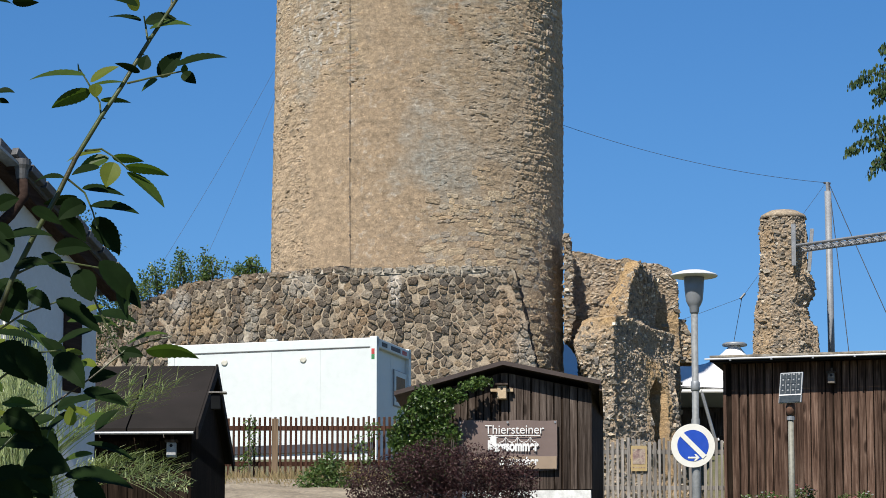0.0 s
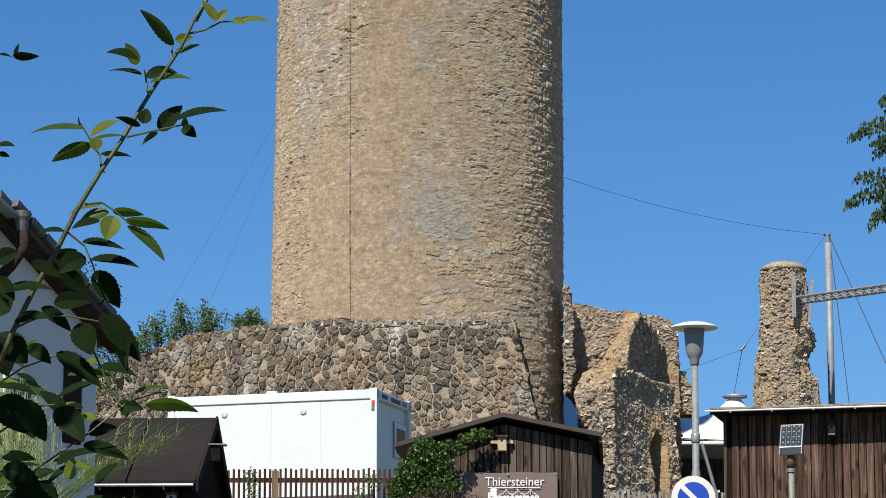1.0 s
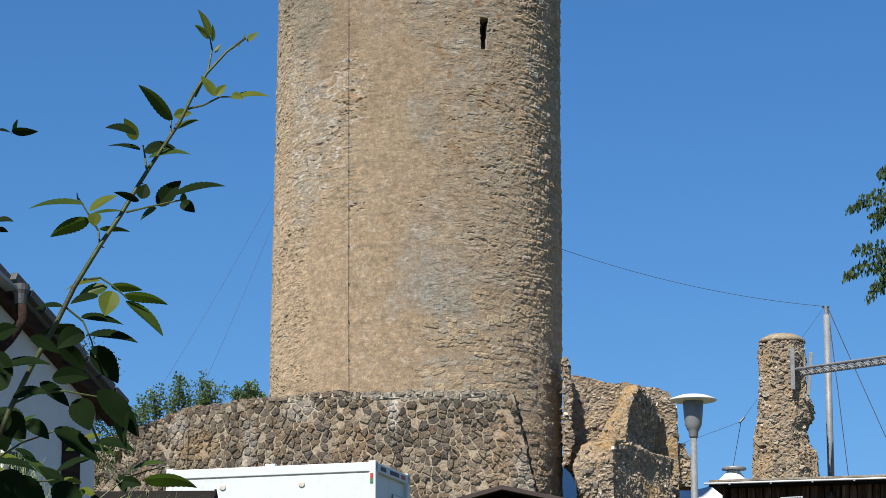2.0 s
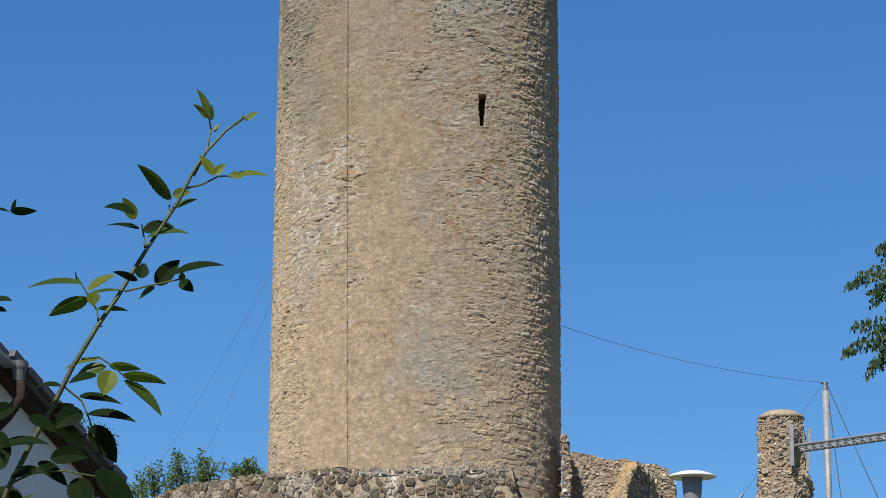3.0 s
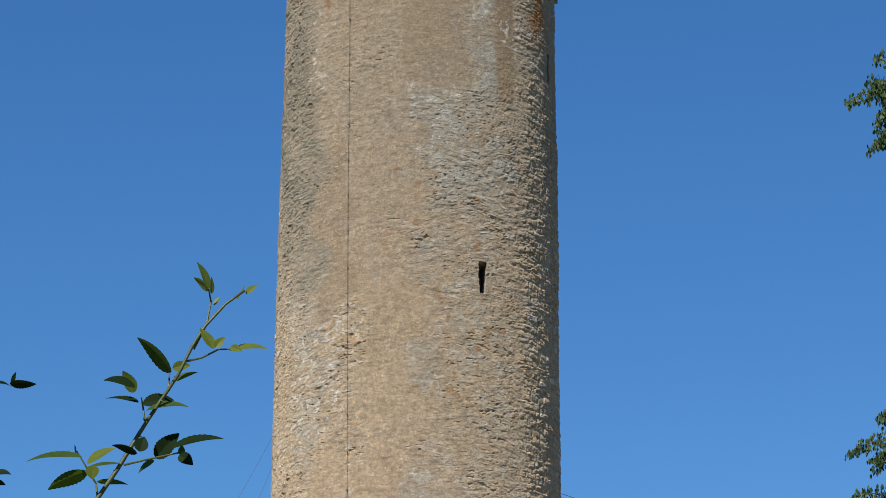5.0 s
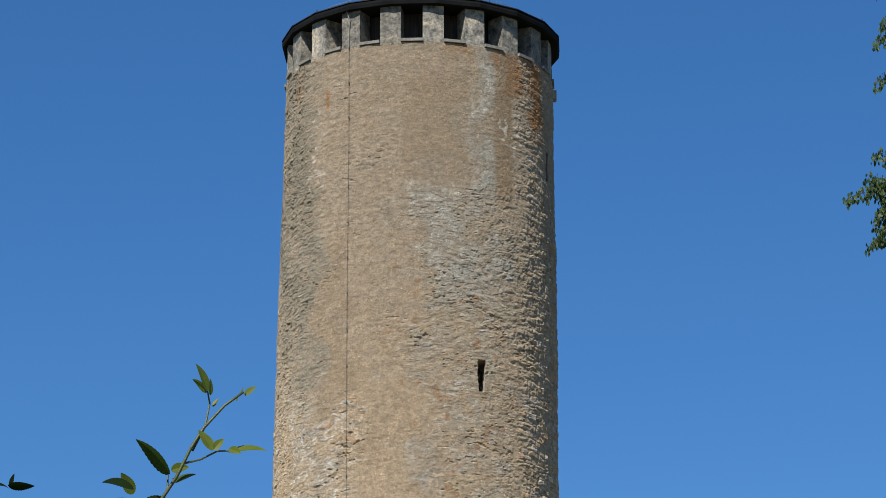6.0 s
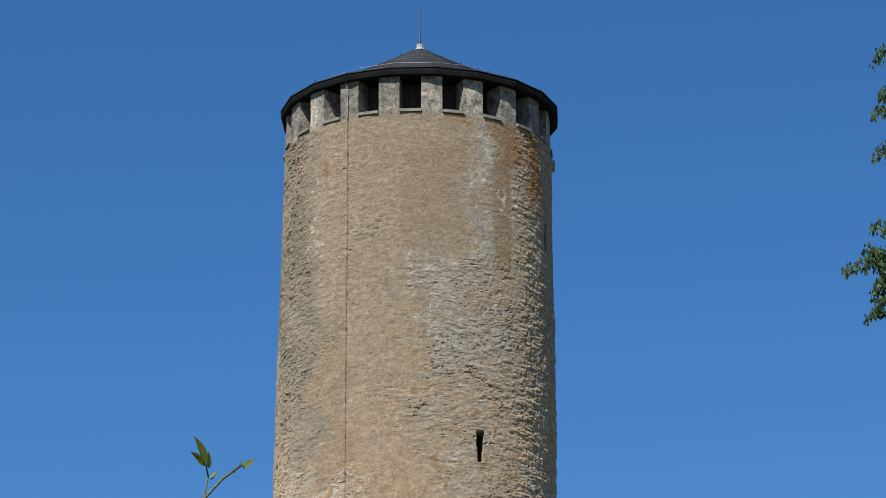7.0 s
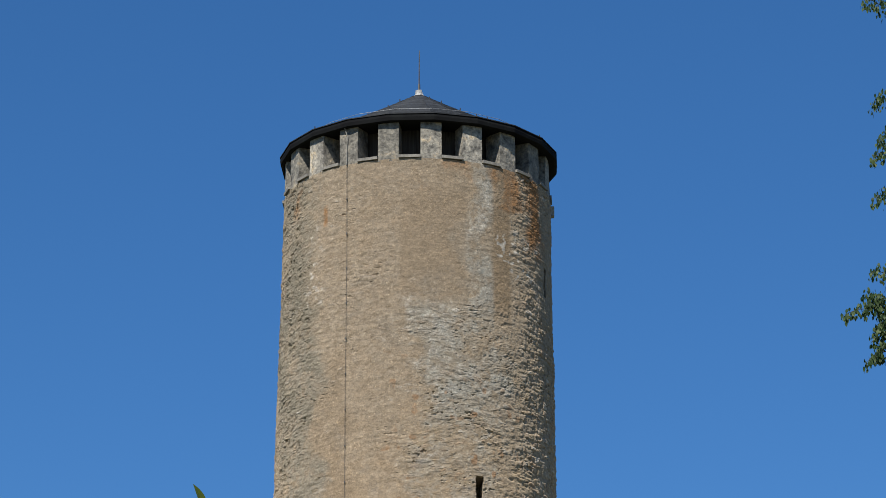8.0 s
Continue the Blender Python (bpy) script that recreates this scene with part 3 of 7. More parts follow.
    out = tower_r(H) - 0.012 + relief
    sd, sh, sl = SLIT
    across = (D - sd) * 0.0672 + 0.03 * (fnoise(U, H, 0.12, 58, 2) - 0.5)
    inside = (across > -0.095 + 0.03 * smooth01(H, sh + 0.1, sh - 0.4)) & (across < 0.115 - 0.035 * smooth01(H, sh + 0.2, sh - 0.4)) & (np.abs(H - sh) < sl)
    sd, sh, sl = SIDE_SLIT
    inside |= (np.abs(D - sd) < 1.1) & (np.abs(H - sh) < sl)
    out = np.where(inside, out - 0.9, out)
    # the slits widen inwards
    mid = np.radians(np.where(D > 50, SIDE_SLIT[0], SLIT[0]))
    AT = np.where(inside, mid + (A - mid) * 6, A)
    V = np.stack([tower_lean(H) + out * np.sin(AT), -out * np.cos(AT), H], -1).reshape(-1, 3)
    i, j = np.meshgrid(np.arange(n_a), np.arange(n_h - 1))
    k = (i + 1) % n_a
    faces = np.stack([j * n_a + i, j * n_a + k, (j + 1) * n_a + k, (j + 1) * n_a + i], -1).reshape(-1, 4).tolist()
    faces.append(list(range((n_h - 1) * n_a, n_h * n_a)))
    me = from_arrays("shaft", V.tolist(), faces, M_TOWER)
    flecks = smooth01(fnoise(U, H, 0.11, 83, 2), 0.60, 0.70)
    grey = np.maximum.reduce([0.68 * zone(0, 35, 15.2, 19.0, 9, 1.0), 0.30 * zone(-2, 33, 9.0, 16, 12, 2), 0.7 * zone(21, 34, 18.6, 23.5, 3), 0.70 * zone(-12, 31, 5.9, 7.5, 7, 0.45), 0.55 * zone(-2, 20, 10.7, 12.3, 5, 0.5),
                              0.45 * zone(-58, -42, 8, 19, 5), 0.35 * zone(0, 50, 3, 10)]) * (0.45 + 1.1 * (big - 0.2))
    pale = np.maximum.reduce([0.26 * zone(24.5, 31.5, 19.9, 23.2, 2.5, 1.2), 0.9 * flecks * zone(-56, -30, 9.0, 13.0, 8), 0.35 * flecks * zone(-3, 22, 16.6, 18.9, 6), 0.7 * flecks * zone(-46, -38, 19.6, 21.2, 3),
                              flecks * zone(38, 52, 19.9, 21.2, 2, 0.3), 0.3 * flecks * zone(-30, 10, 3, 10), 0.5 * stone * (t1 > 0.95) * bare])
    rust = np.maximum.reduce([1.0 * zone(49, 62, 20.9, 23.6, 5, 0.6), 0.55 * zone(11, 20, 22.55, 23.3, 3, 0.2), 0.5 * zone(-57, -53, 22.2, 23.0, 2, 0.2), 0.8 * zone(-42.5, -40, 21.4, 21.9, 1, 0.15, True),
                              0.7 * zone(33, 46, 22.3, 23.4, 3, 0.2), 0.5 * smooth01(fnoise(U, H, 0.28, 85, 2), 0.70, 0.78) * zone(-15, 45, 9, 17)])
    give(me, joint=stone * (0.2 + 0.8 * bare), tint=t1, cover=(1 - bare) * 0.9, warm=0.75 * zone(-80, 2, -2, 9.0, 8, 1.6) + 0.75 * zone(0, 80, -2, 8.5, 8, 1.5), dull=0.62 * smooth01(HW, 10.5, 17.5), grey=grey,
         brown=np.maximum.reduce([0.85 * zone(33.5, 43, 18.6, 23.4, 1.5, 0.6, True), 0.42 * zone(-6.5, 21.5, 18.9, 22.2, 1.5, 0.4, True), 0.5 * zone(-45, -28, 13, 18)]),
         moss=np.maximum(0.95 * zone(-80, -43, 14.0, 24, 6) * (0.4 + 1.2 * (big - 0.2)), 0.5 * smooth01(DW, 52, 62) * smooth01(H, 15, 20)), rust=rust, pale=pale)
    ob = new("shaft", me)
    ob.parent = keep
    # laid stones where the coat has fallen, low on the sunny flank
    r = np.random.RandomState(29)
    cells, z = [], 1.2
    while z < 7.0:
        hgt, u = r.uniform(0.085, 0.18), (r.uniform(-0.3, 0.1) if z > 3.1 else r.uniform(2.4, 2.7))
        while u < 4.6:
            w = hgt * r.uniform(0.9, 3.0)
            tall = hgt * r.choice([1.0, 1.0, 0.75, 1.3])
            cut = 0.2 * hgt
            outline = []
            for x, y in ((cut, 0), (w * 0.5, -0.01), (w - cut, 0), (w, cut), (w, tall - cut), (w - cut, tall), (w * 0.5, tall + 0.012), (cut, tall), (0, tall - cut), (0, cut)):
                x, y = u + x + r.uniform(-0.018, 0.018), z + y + r.uniform(-0.016, 0.016)
                outline.append(np.array([x, y + 0.30 * (float(fnoise(x, y, 1.6, 35, 2)) - 0.5)]))
            if float(bare_courses(math.degrees((u + w / 2) / 3.85), z + hgt / 2)) > r.uniform(0.05, 0.6) and r.rand() < 0.9:
                cells.append((u, outline))
            u += w * 0.97
        z += hgt * 0.97
    cells.sort(key=lambda q: q[0] > 4.0)
    V, F = [], []
    for k, (u, poly) in enumerate(cells):
        c, v, f = stone_mesh(poly, r.uniform(0.004, 0.034), 0.001, r)
        m = Matrix.Translation(on_tower(math.degrees(c[0] / 3.85), c[1], -0.018)) @ Matrix.Rotation(c[0] / 3.85, 4, "Z") @ Matrix.Rotation(r.uniform(-0.08, 0.08), 4, "Y")
        if k < 300:
            ob = new("stone", from_arrays("stone", v, f, M_TOWER_STONE))
            ob.matrix_basis = m
            ob.parent = keep
        else:
            F += [tuple(len(V) + i for i in q) for q in f]
            V += [tuple(m @ Vector(q)) for q in v]
    if V:
        ob = new("rubble", from_arrays("rubble", V, F, M_TOWER_STONE_STUFF))
        ob.parent = keep
        tagged(ob, kind="stuff")
    # parapet: twenty piers on the shaft's rim, gaps with sills between
    top = TOWER_TOP
    cx = tower_lean(top)
    r1 = tower_r(top) - 0.02
    for k in range(20):
        mid = 6.1 + 18 * k
        bm = bmesh.new()
        rows = []
        w = 4.4
        for z in (top - 0.05, top + 0.4, top + 0.8, top + 1.14):
            ring = []
            for rr, dg in ((r1, -w), (r1, -w / 3), (r1, w / 3), (r1, w), (r1 - 0.62, w), (r1 - 0.62, -w)):
                j = random.uniform(-0.012, 0.012)
                ring.append(bm.verts.new((cx + (rr + j) * math.sin(radians(mid + dg)), -(rr + j) * math.cos(radians(mid + dg)), z)))
            rows.append(ring)
        for p, q in zip(rows, rows[1:]):
            for i in range(6):
                bm.faces.new((p[i], p[(i + 1) % 6], q[(i + 1) % 6], q[i]))
        bm.faces.new(rows[0])
        bm.faces.new(rows[-1])
        part("merlon", bm, M_MERLON, keep, "weathered rendered parapet pier" if k == 0 else "")
        gm = mid + 9
        bm = bmesh.new()
        quad = [(r1 + 0.07, -4.5), (r1 + 0.07, 4.5), (r1 - 0.5, 4.5), (r1 - 0.5, -4.5)]
        lo = [bm.verts.new((cx + r * math.sin(radians(gm + g)), -r * math.cos(radians(gm + g)), top + 0.02)) for r, g in quad]
        hi = [bm.verts.new((cx + r * math.sin(radians(gm + g)), -r * math.cos(radians(gm + g)), top + 0.10)) for r, g in quad]
        bm.faces.new(lo)
        bm.faces.new(hi)
        for i in range(4):
            bm.faces.new((lo[i], lo[(i + 1) % 4], hi[(i + 1) % 4], hi[i]))
        part("sill", bm, M_SILL, keep)
    # added ring; its dark colour gives the gaps their shaded depth
    part("inner_wall", lathe([(r1 - 0.75, top), (r1 - 0.75, top + 1.2), (r1 - 0.85, top + 1.2), (r1 - 0.85, top)], 40, (cx, 0, 0)), M_GAPDARK, keep, "dark ring added behind the parapet to darken its gaps")
    # roof
    roof = new("roof")
    roof.parent = keep
    tagged(roof, "low conical slate roof")
    cx += 0.05
    re, ze, za = 3.93, top + 1.12, top + 3.16

    def rim(r, z, k):
        dg = radians(6.3 + 18 * k)
        return (cx + r * math.sin(dg), -r * math.cos(dg), z)
    bm = bmesh.new()
    prof = [(3.0, top + 1.10), (re - 0.06, ze - 0.07), (re, ze - 0.055), (re + 0.012, ze + 0.04), (re - 0.01, ze + 0.135), (re - 0.2, ze + 0.19), (3.0, top + 1.24)]
    rings = [[bm.verts.new(rim(r, z, k)) for k in range(20)] for r, z in prof]
    for i in range(len(prof)):
        p, q = rings[i], rings[(i + 1) % len(prof)]
        for k in range(20):
            bm.faces.new((p[k], p[(k + 1) % 20], q[(k + 1) % 20], q[k]))
    part("eave", bm, M_FASCIA, roof, "dark fascia and soffit")
    # slate courses, each lapping the one below; the roof steepens towards its tip
    steps = 22

    def pitch(f):
        return ze + 0.135 + (za - ze) * f ** 1.16
    for i in range(steps):
        f0, f1 = i / steps, (i + 1) / steps
        ra, rb = (re + 0.02) * (1 - f0) + 0.12 * f0, (re + 0.02) * (1 - f1) + 0.12 * f1
        zl, zh = pitch(f0) + 0.02, pitch(f1) + 0.002
        bm = bmesh.new()
        lo0 = [bm.verts.new(rim(ra, zl - 0.025, k)) for k in range(20)]
        lo = [bm.verts.new(rim(ra, zl, k)) for k in range(20)]
        hi = [bm.verts.new(rim(rb, zh, k)) for k in range(20)]
        for k in range(20):
            j = (k + 1) % 20
            bm.faces.new((lo0[k], lo0[j], lo[j], lo[k]))
            bm.faces.new((lo[k], lo[j], hi[j], hi[k]))
        part("slate_course", bm, M_SLATE, roof)
    bm = lathe([(0.34, -0.14), (0.20, -0.03), (0.15, 0.05), (0.11, 0.09), (0.10, 0.20), (0.0, 0.23)], 14, (cx, 0, za + 0.09))
    for v in bm.verts:
        v.co += Vector((random.uniform(-.015, .015), random.uniform(-.015, .015), random.uniform(-.01, .01)))
    part("cap", bm, M_LEAD, roof, "pale lead cap")
    part("lightning_rod", tube([(cx, 0, za + 0.27), (cx, 0, za + 0.49), (cx, 0, za + 0.51), (cx + 0.01, 0, za + 1.54)], [0.04, 0.035, 0.019, 0.013], 6), M_STEEL, roof)
    ringpts = [rim(re - 0.62, pitch(0.62 / (re - 0.1)) + 0.13, k) for k in range(20)]
    part("roof_wire", tube(ringpts + ringpts[:1], 0.0065, 5), M_ZINC, roof)
    for k in range(20):
        for inward in (0.06, 3.2) if k % 2 else (1.1, 2.2):
            p = Vector(rim(re - inward, pitch(inward / (re - 0.1)), k))
            part("roof_hook", tube([p, p + Vector((0, 0, 0.10))], [0.022, 0.014], 5), M_STEEL, roof)
    # down conductor with its clips
    pts = [on_tower(-25.2 - 5.0 * i / 40, 3.0 + (top - 3.0) * i / 40, 0.030) for i in range(41)]
    part("lightning_conductor", tube(pts, 0.0045, 5), M_STEEL, keep, "thin dark cable down the wall")
    for i in range(2, 41, 2):
        part("cable_clip", box(pts[i].x - 0.013, pts[i].x + 0.013, pts[i].y - 0.015, pts[i].y + 0.05, pts[i].z - 0.022, pts[i].z + 0.022), M_STEEL, keep)
    lead = [on_tower(-30.2, top, 0.03), on_tower(-30.3, top + 0.5, 0.03), on_tower(-30.1, top + 0.8, 0.03), on_tower(-31.0, top + 1.0, 0.05), on_tower(-31.2, top + 1.12, 0.12)]
    part("conductor_lead", tube(lead, 0.014, 6), M_SILL, keep, "pale cable bent over the parapet pier")
    p = on_tower(88, top - 0.28)
    part("water_spout", box(p.x - 0.05, p.x + 0.10, p.y - 0.12, p.y + 0.12, p.z - 0.14, p.z + 0.14, 0.01), M_MERLON, keep)
    return keep


build_tower()

# ---- the curved curtain wall below the keep ----
WALL_PLAN = [(-14.0, 93.60), (-10.5, 90.40), (-8.4, 88.60), (-6.0, 86.60), (-4.0, 85.40), (-1.5, 84.50), (0.6, 84.30), (1.7, 84.50), (2.3, 84.80), (2.9, 85.15)]
WALL_TOP = [(0, 13.9), (4.7, 14.1), (7.5, 14.33), (9.0, 14.62), (10.6, 14.8), (12.95, 14.85), (15.6, 14.8), (17.7, 14.82), (19.1, 14.74), (30, 14.7)]


def plan_curve(plan, step=0.05):
    """A smooth line through the corners of a plan: places and the run along it."""
    out = []
    p = [np.array(q, float) for q in plan]
    for i in range(len(p) - 1):
        a, b, c, d = p[max(i - 1, 0)], p[i], p[i + 1], p[min(i + 2, len(p) - 1)]
        n = max(2, int(np.linalg.norm(c - b) / step))
        for k in range(n):
            t = k / n
            out.append(0.5 * (2 * b + (c - a) * t + (2 * a - 5 * b + 4 * c - d) * t * t + (3 * b - a - 3 * c + d) * t ** 3))
    out.append(p[-1])
    out = np.array(out)
    run = np.concatenate([[0], np.cumsum(np.linalg.norm(np.diff(out, axis=0), axis=1))])
    return out, run


def build_curtain_wall():
    line, run = plan_curve(WALL_PLAN)
    total = run[-1]
    foot = 9.2

    def spot(s, z, out=0.0):
        x, y = np.interp(s, run, line[:, 0]), np.interp(s, run, line[:, 1])
        x2, y2 = np.interp(s + 0.15, run, line[:, 0]), np.interp(s + 0.15, run, line[:, 1])
        x1, y1 = np.interp(s - 0.15, run, line[:, 0]), np.interp(s - 0.15, run, line[:, 1])
        t = np.array([x2 - x1, y2 - y1])
        t = t / np.linalg.norm(t)
        nrm = np.array([t[1], -t[0]])
        o = out + 0.05 * (14.9 - z)
        return np.array([x + nrm[0] * o, y + nrm[1] * o, z]), math.atan2(t[1], t[0])

    s_end = float(run[np.argmin(np.abs(line[:, 0] - 1.83))])

    s_vent = float(run[np.argmin(np.abs(line[:, 0] + 8.5))])

    def last(z):
        return min(s_end + (14.85 - z) * 0.22, total)

    def crest(s):
        return float(np.interp(s, [q[0] for q in WALL_TOP], [q[1] for q in WALL_TOP]) + 0.05 * math.sin(s * 2.1) * math.sin(s * 0.7 + 1))
    wall = thing("curtain_wall", "curved castle wall of dark basalt rubble in pale mortar", "wall", kind="structure")
    # mortar core, 1.1 m thick
    n_s, n_z = 220, 26
    V, F = [], []
    for i in range(n_s + 1):
        for j in range(n_z + 1):
            f = j / n_z
            z = foot + (crest(s_end * i / n_s) - foot) * f
            s = last(z) * i / n_s
            p, _ = spot(s, z, (fnoise(s, z, 0.35, 61, 3) - 0.5) * 0.06 - (0.55 if abs(s - s_vent) < 0.15 and abs(z - 13.8) < 0.11 else 0))
            V.append(p)
        p, _ = spot(s, crest(s), -1.1)
        V.append(p)
        p, _ = spot(s, foot, -1.4)
        V.append(p)
    m = n_z + 3
    for i in range(n_s):
        for j in range(m):
            F.append((i * m + j, (i + 1) * m + j, (i + 1) * m + (j + 1) % m, i * m + (j + 1) % m))
    F.append(tuple(range(m)))
    F.append(tuple(n_s * m + j for j in reversed(range(m))))
    core = new("mortar_core", from_arrays("mortar_core", V, F, M_MORTAR))
    core.parent = wall
    # the broken end of the wall, turned back towards the keep, its shade in the colour
    V, F = [], []
    zs = np.linspace(foot, crest(s_end) + 0.02, 70)
    for z in zs:
        a, _ = spot(last(z) - 0.02, z, 0.02)
        for q in range(7):
            f = q / 6
            n = (float(fnoise(f * 1.2, z, 0.16, 63, 3)) - 0.5) * 0.26
            V.append((a[0] + 0.17 * f + n * 0.9, a[1] + 1.0 * f, z - 0.2 * f))
        V.append((a[0] - 0.35, a[1] + 1.0, z - 0.25))
    for i in range(len(zs) - 1):
        for q in range(8):
            F.append((i * 8 + q, i * 8 + (q + 1) % 8, (i + 1) * 8 + (q + 1) % 8, (i + 1) * 8 + q))
    F += [tuple(range(8)), tuple(len(V) - 8 + q for q in reversed(range(8)))]
    ob = new("wall_end", from_arrays("wall_end", V, F, M_BASALT_SHADE))
    ob.parent = wall
    # stones: uneven rubble in no courses
    r = np.random.RandomState(7)
    pts = []
    z = foot
    while z < 15.3:
        s = r.uniform(-0.3, 0.0)
        hgt = r.uniform(0.11, 0.22)
        while s < total + 0.3:
            w = 0.10 + 0.30 * r.rand() ** 1.6
            pts.append((s + w / 2 + r.uniform(-0.08, 0.08), z + hgt / 2 + r.uniform(-0.10, 0.10)))
            s += w
        z += hgt

    near, rest = [], []
    for (s, z), cell in zip(pts, clipped_cells(pts, 0.5)):
        for poly in [cell] if len(cell) > 2 else ():
            c = np.mean(poly, 0)
            if c[0] < 0.1 or c[0] > last(c[1]) - 0.05 or c[1] > crest(c[0]) - 0.05 or r.rand() < 0.08 or (abs(c[0] - s_vent) < 0.17 and abs(c[1] - 13.8) < 0.17):
                continue
            if np.mean([np.linalg.norm(p - c) for p in poly]) < 0.03:
                continue
            poly = ragged(poly, r, r.uniform(0.82, 1.02), 0.034)
            (near if 11.5 < c[0] < total and c[1] > 12.2 else rest).append(poly)
    r.shuffle(near)
    near, rest = near[:300], rest + near[300:]
    for poly in near:
        c, v, f = stone_mesh(poly, r.uniform(0.012, 0.060), r.uniform(0.0, 0.008), r, 0.5)
        p, ang = spot(c[0], c[1], 0.004)
        ob = new("stone", from_arrays("stone", v, f, M_BASALT))
        ob.matrix_basis = Matrix.Translation(p) @ Matrix.Rotation(ang, 4, "Z")
        ob.parent = wall
    V, F = [], []
    for poly in rest:
        c, v, f = stone_mesh(poly, r.uniform(0.012, 0.060), r.uniform(0.0, 0.008), r, 0.5)
        p, ang = spot(c[0], c[1], 0.004)
        ca, sa = math.cos(ang), math.sin(ang)
        k = len(V)
        V += [(p[0] + x * ca - y * sa, p[1] + x * sa + y * ca, p[2] + q) for x, y, q in v]
        F += [tuple(k + i for i in q) for q in f]
    ob = new("rubble_stones", from_arrays("rubble_stones", V, F, M_BASALT_STUFF))
    ob.parent = wall
    tagged(ob, kind="stuff")
    # coping: rounded stones bedded in lime along the crest
    bed = []
    for i in range(121):
        sa = 0.1 + (s_end - 0.3) * i / 120
        for o, dz in ((0.02, -0.12), (0.0, -0.045 + 0.05 * r.rand()), (-0.55, 0.0), (-0.6, -0.12)):
            p, _ = spot(sa, crest(sa) + dz, o)
            bed.append(p)
    bf = [(i * 4 + j, (i + 1) * 4 + j, (i + 1) * 4 + (j + 1) % 4, i * 4 + (j + 1) % 4) for i in range(120) for j in range(4)] + [(0, 1, 2, 3), (483, 482, 481, 480)]
    ob = new("lime_bed", from_arrays("lime_bed", bed, bf, M_LIMEBED))
    ob.parent = wall
    s = 0.2
    while s < s_end - 0.3:
        w = r.uniform(0.15, 0.36)
        p, ang = spot(s + w / 2, crest(s + w / 2) - 0.03, -0.28)
        bm = box(-w / 2 + 0.022, w / 2 - 0.022, -0.33, 0.30, -0.08, r.uniform(0.06, 0.11), 0.05)
        for q in bm.verts:
            q.co += Vector((r.uniform(-.025, .025), r.uniform(-.03, .03), r.uniform(-.03, .03)))
        ob = part("coping_stone", bm, M_BASALT, wall)
        ob.matrix_basis = Matrix.Translation(p) @ Matrix.Rotation(ang, 4, "Z")
        s += w
    s_wire = float(run[np.argmin(np.abs(line[:, 0] + 6.45))])
    part("wall_cable", tube([spot(s_wire, z, 0.07)[0] for z in (12.4, 12.9, 13.4, 13.9, 14.3)], 0.009, 5), M_STEEL, wall, "thin dark cable down the wall")
    # the earth behind it, level with the crest
    V = []
    back = [(-14.5, 102.00), (-9.0, 100.00), (-5.5, 96.00), (-1.0, 90.00), (1.2, 86.60)]
    for i in range(41):
        s = (s_end - 0.9) * i / 40
        p, _ = spot(s, crest(s) - 0.45, -0.9)
        q = np.array([np.interp(i / 40, np.linspace(0, 1, 5), [b[0] for b in back]), np.interp(i / 40, np.linspace(0, 1, 5), [b[1] for b in back])])
        V += [(p[0], p[1], p[2]), (q[0], q[1], p[2] + 0.1), (q[0], q[1], 9.5), (p[0], p[1], 9.5)]
    F = [(i * 4 + j, (i + 1) * 4 + j, (i + 1) * 4 + (j + 1) % 4, i * 4 + (j + 1) % 4) for i in range(40) for j in range(4)] + [(0, 1, 2, 3), (163, 162, 161, 160)]
    tagged(new("earth_terrace", from_arrays("earth_terrace", V, F, M_GROUND)), "earth terrace behind the curtain wall", "ground", kind="structure")


build_curtain_wall()


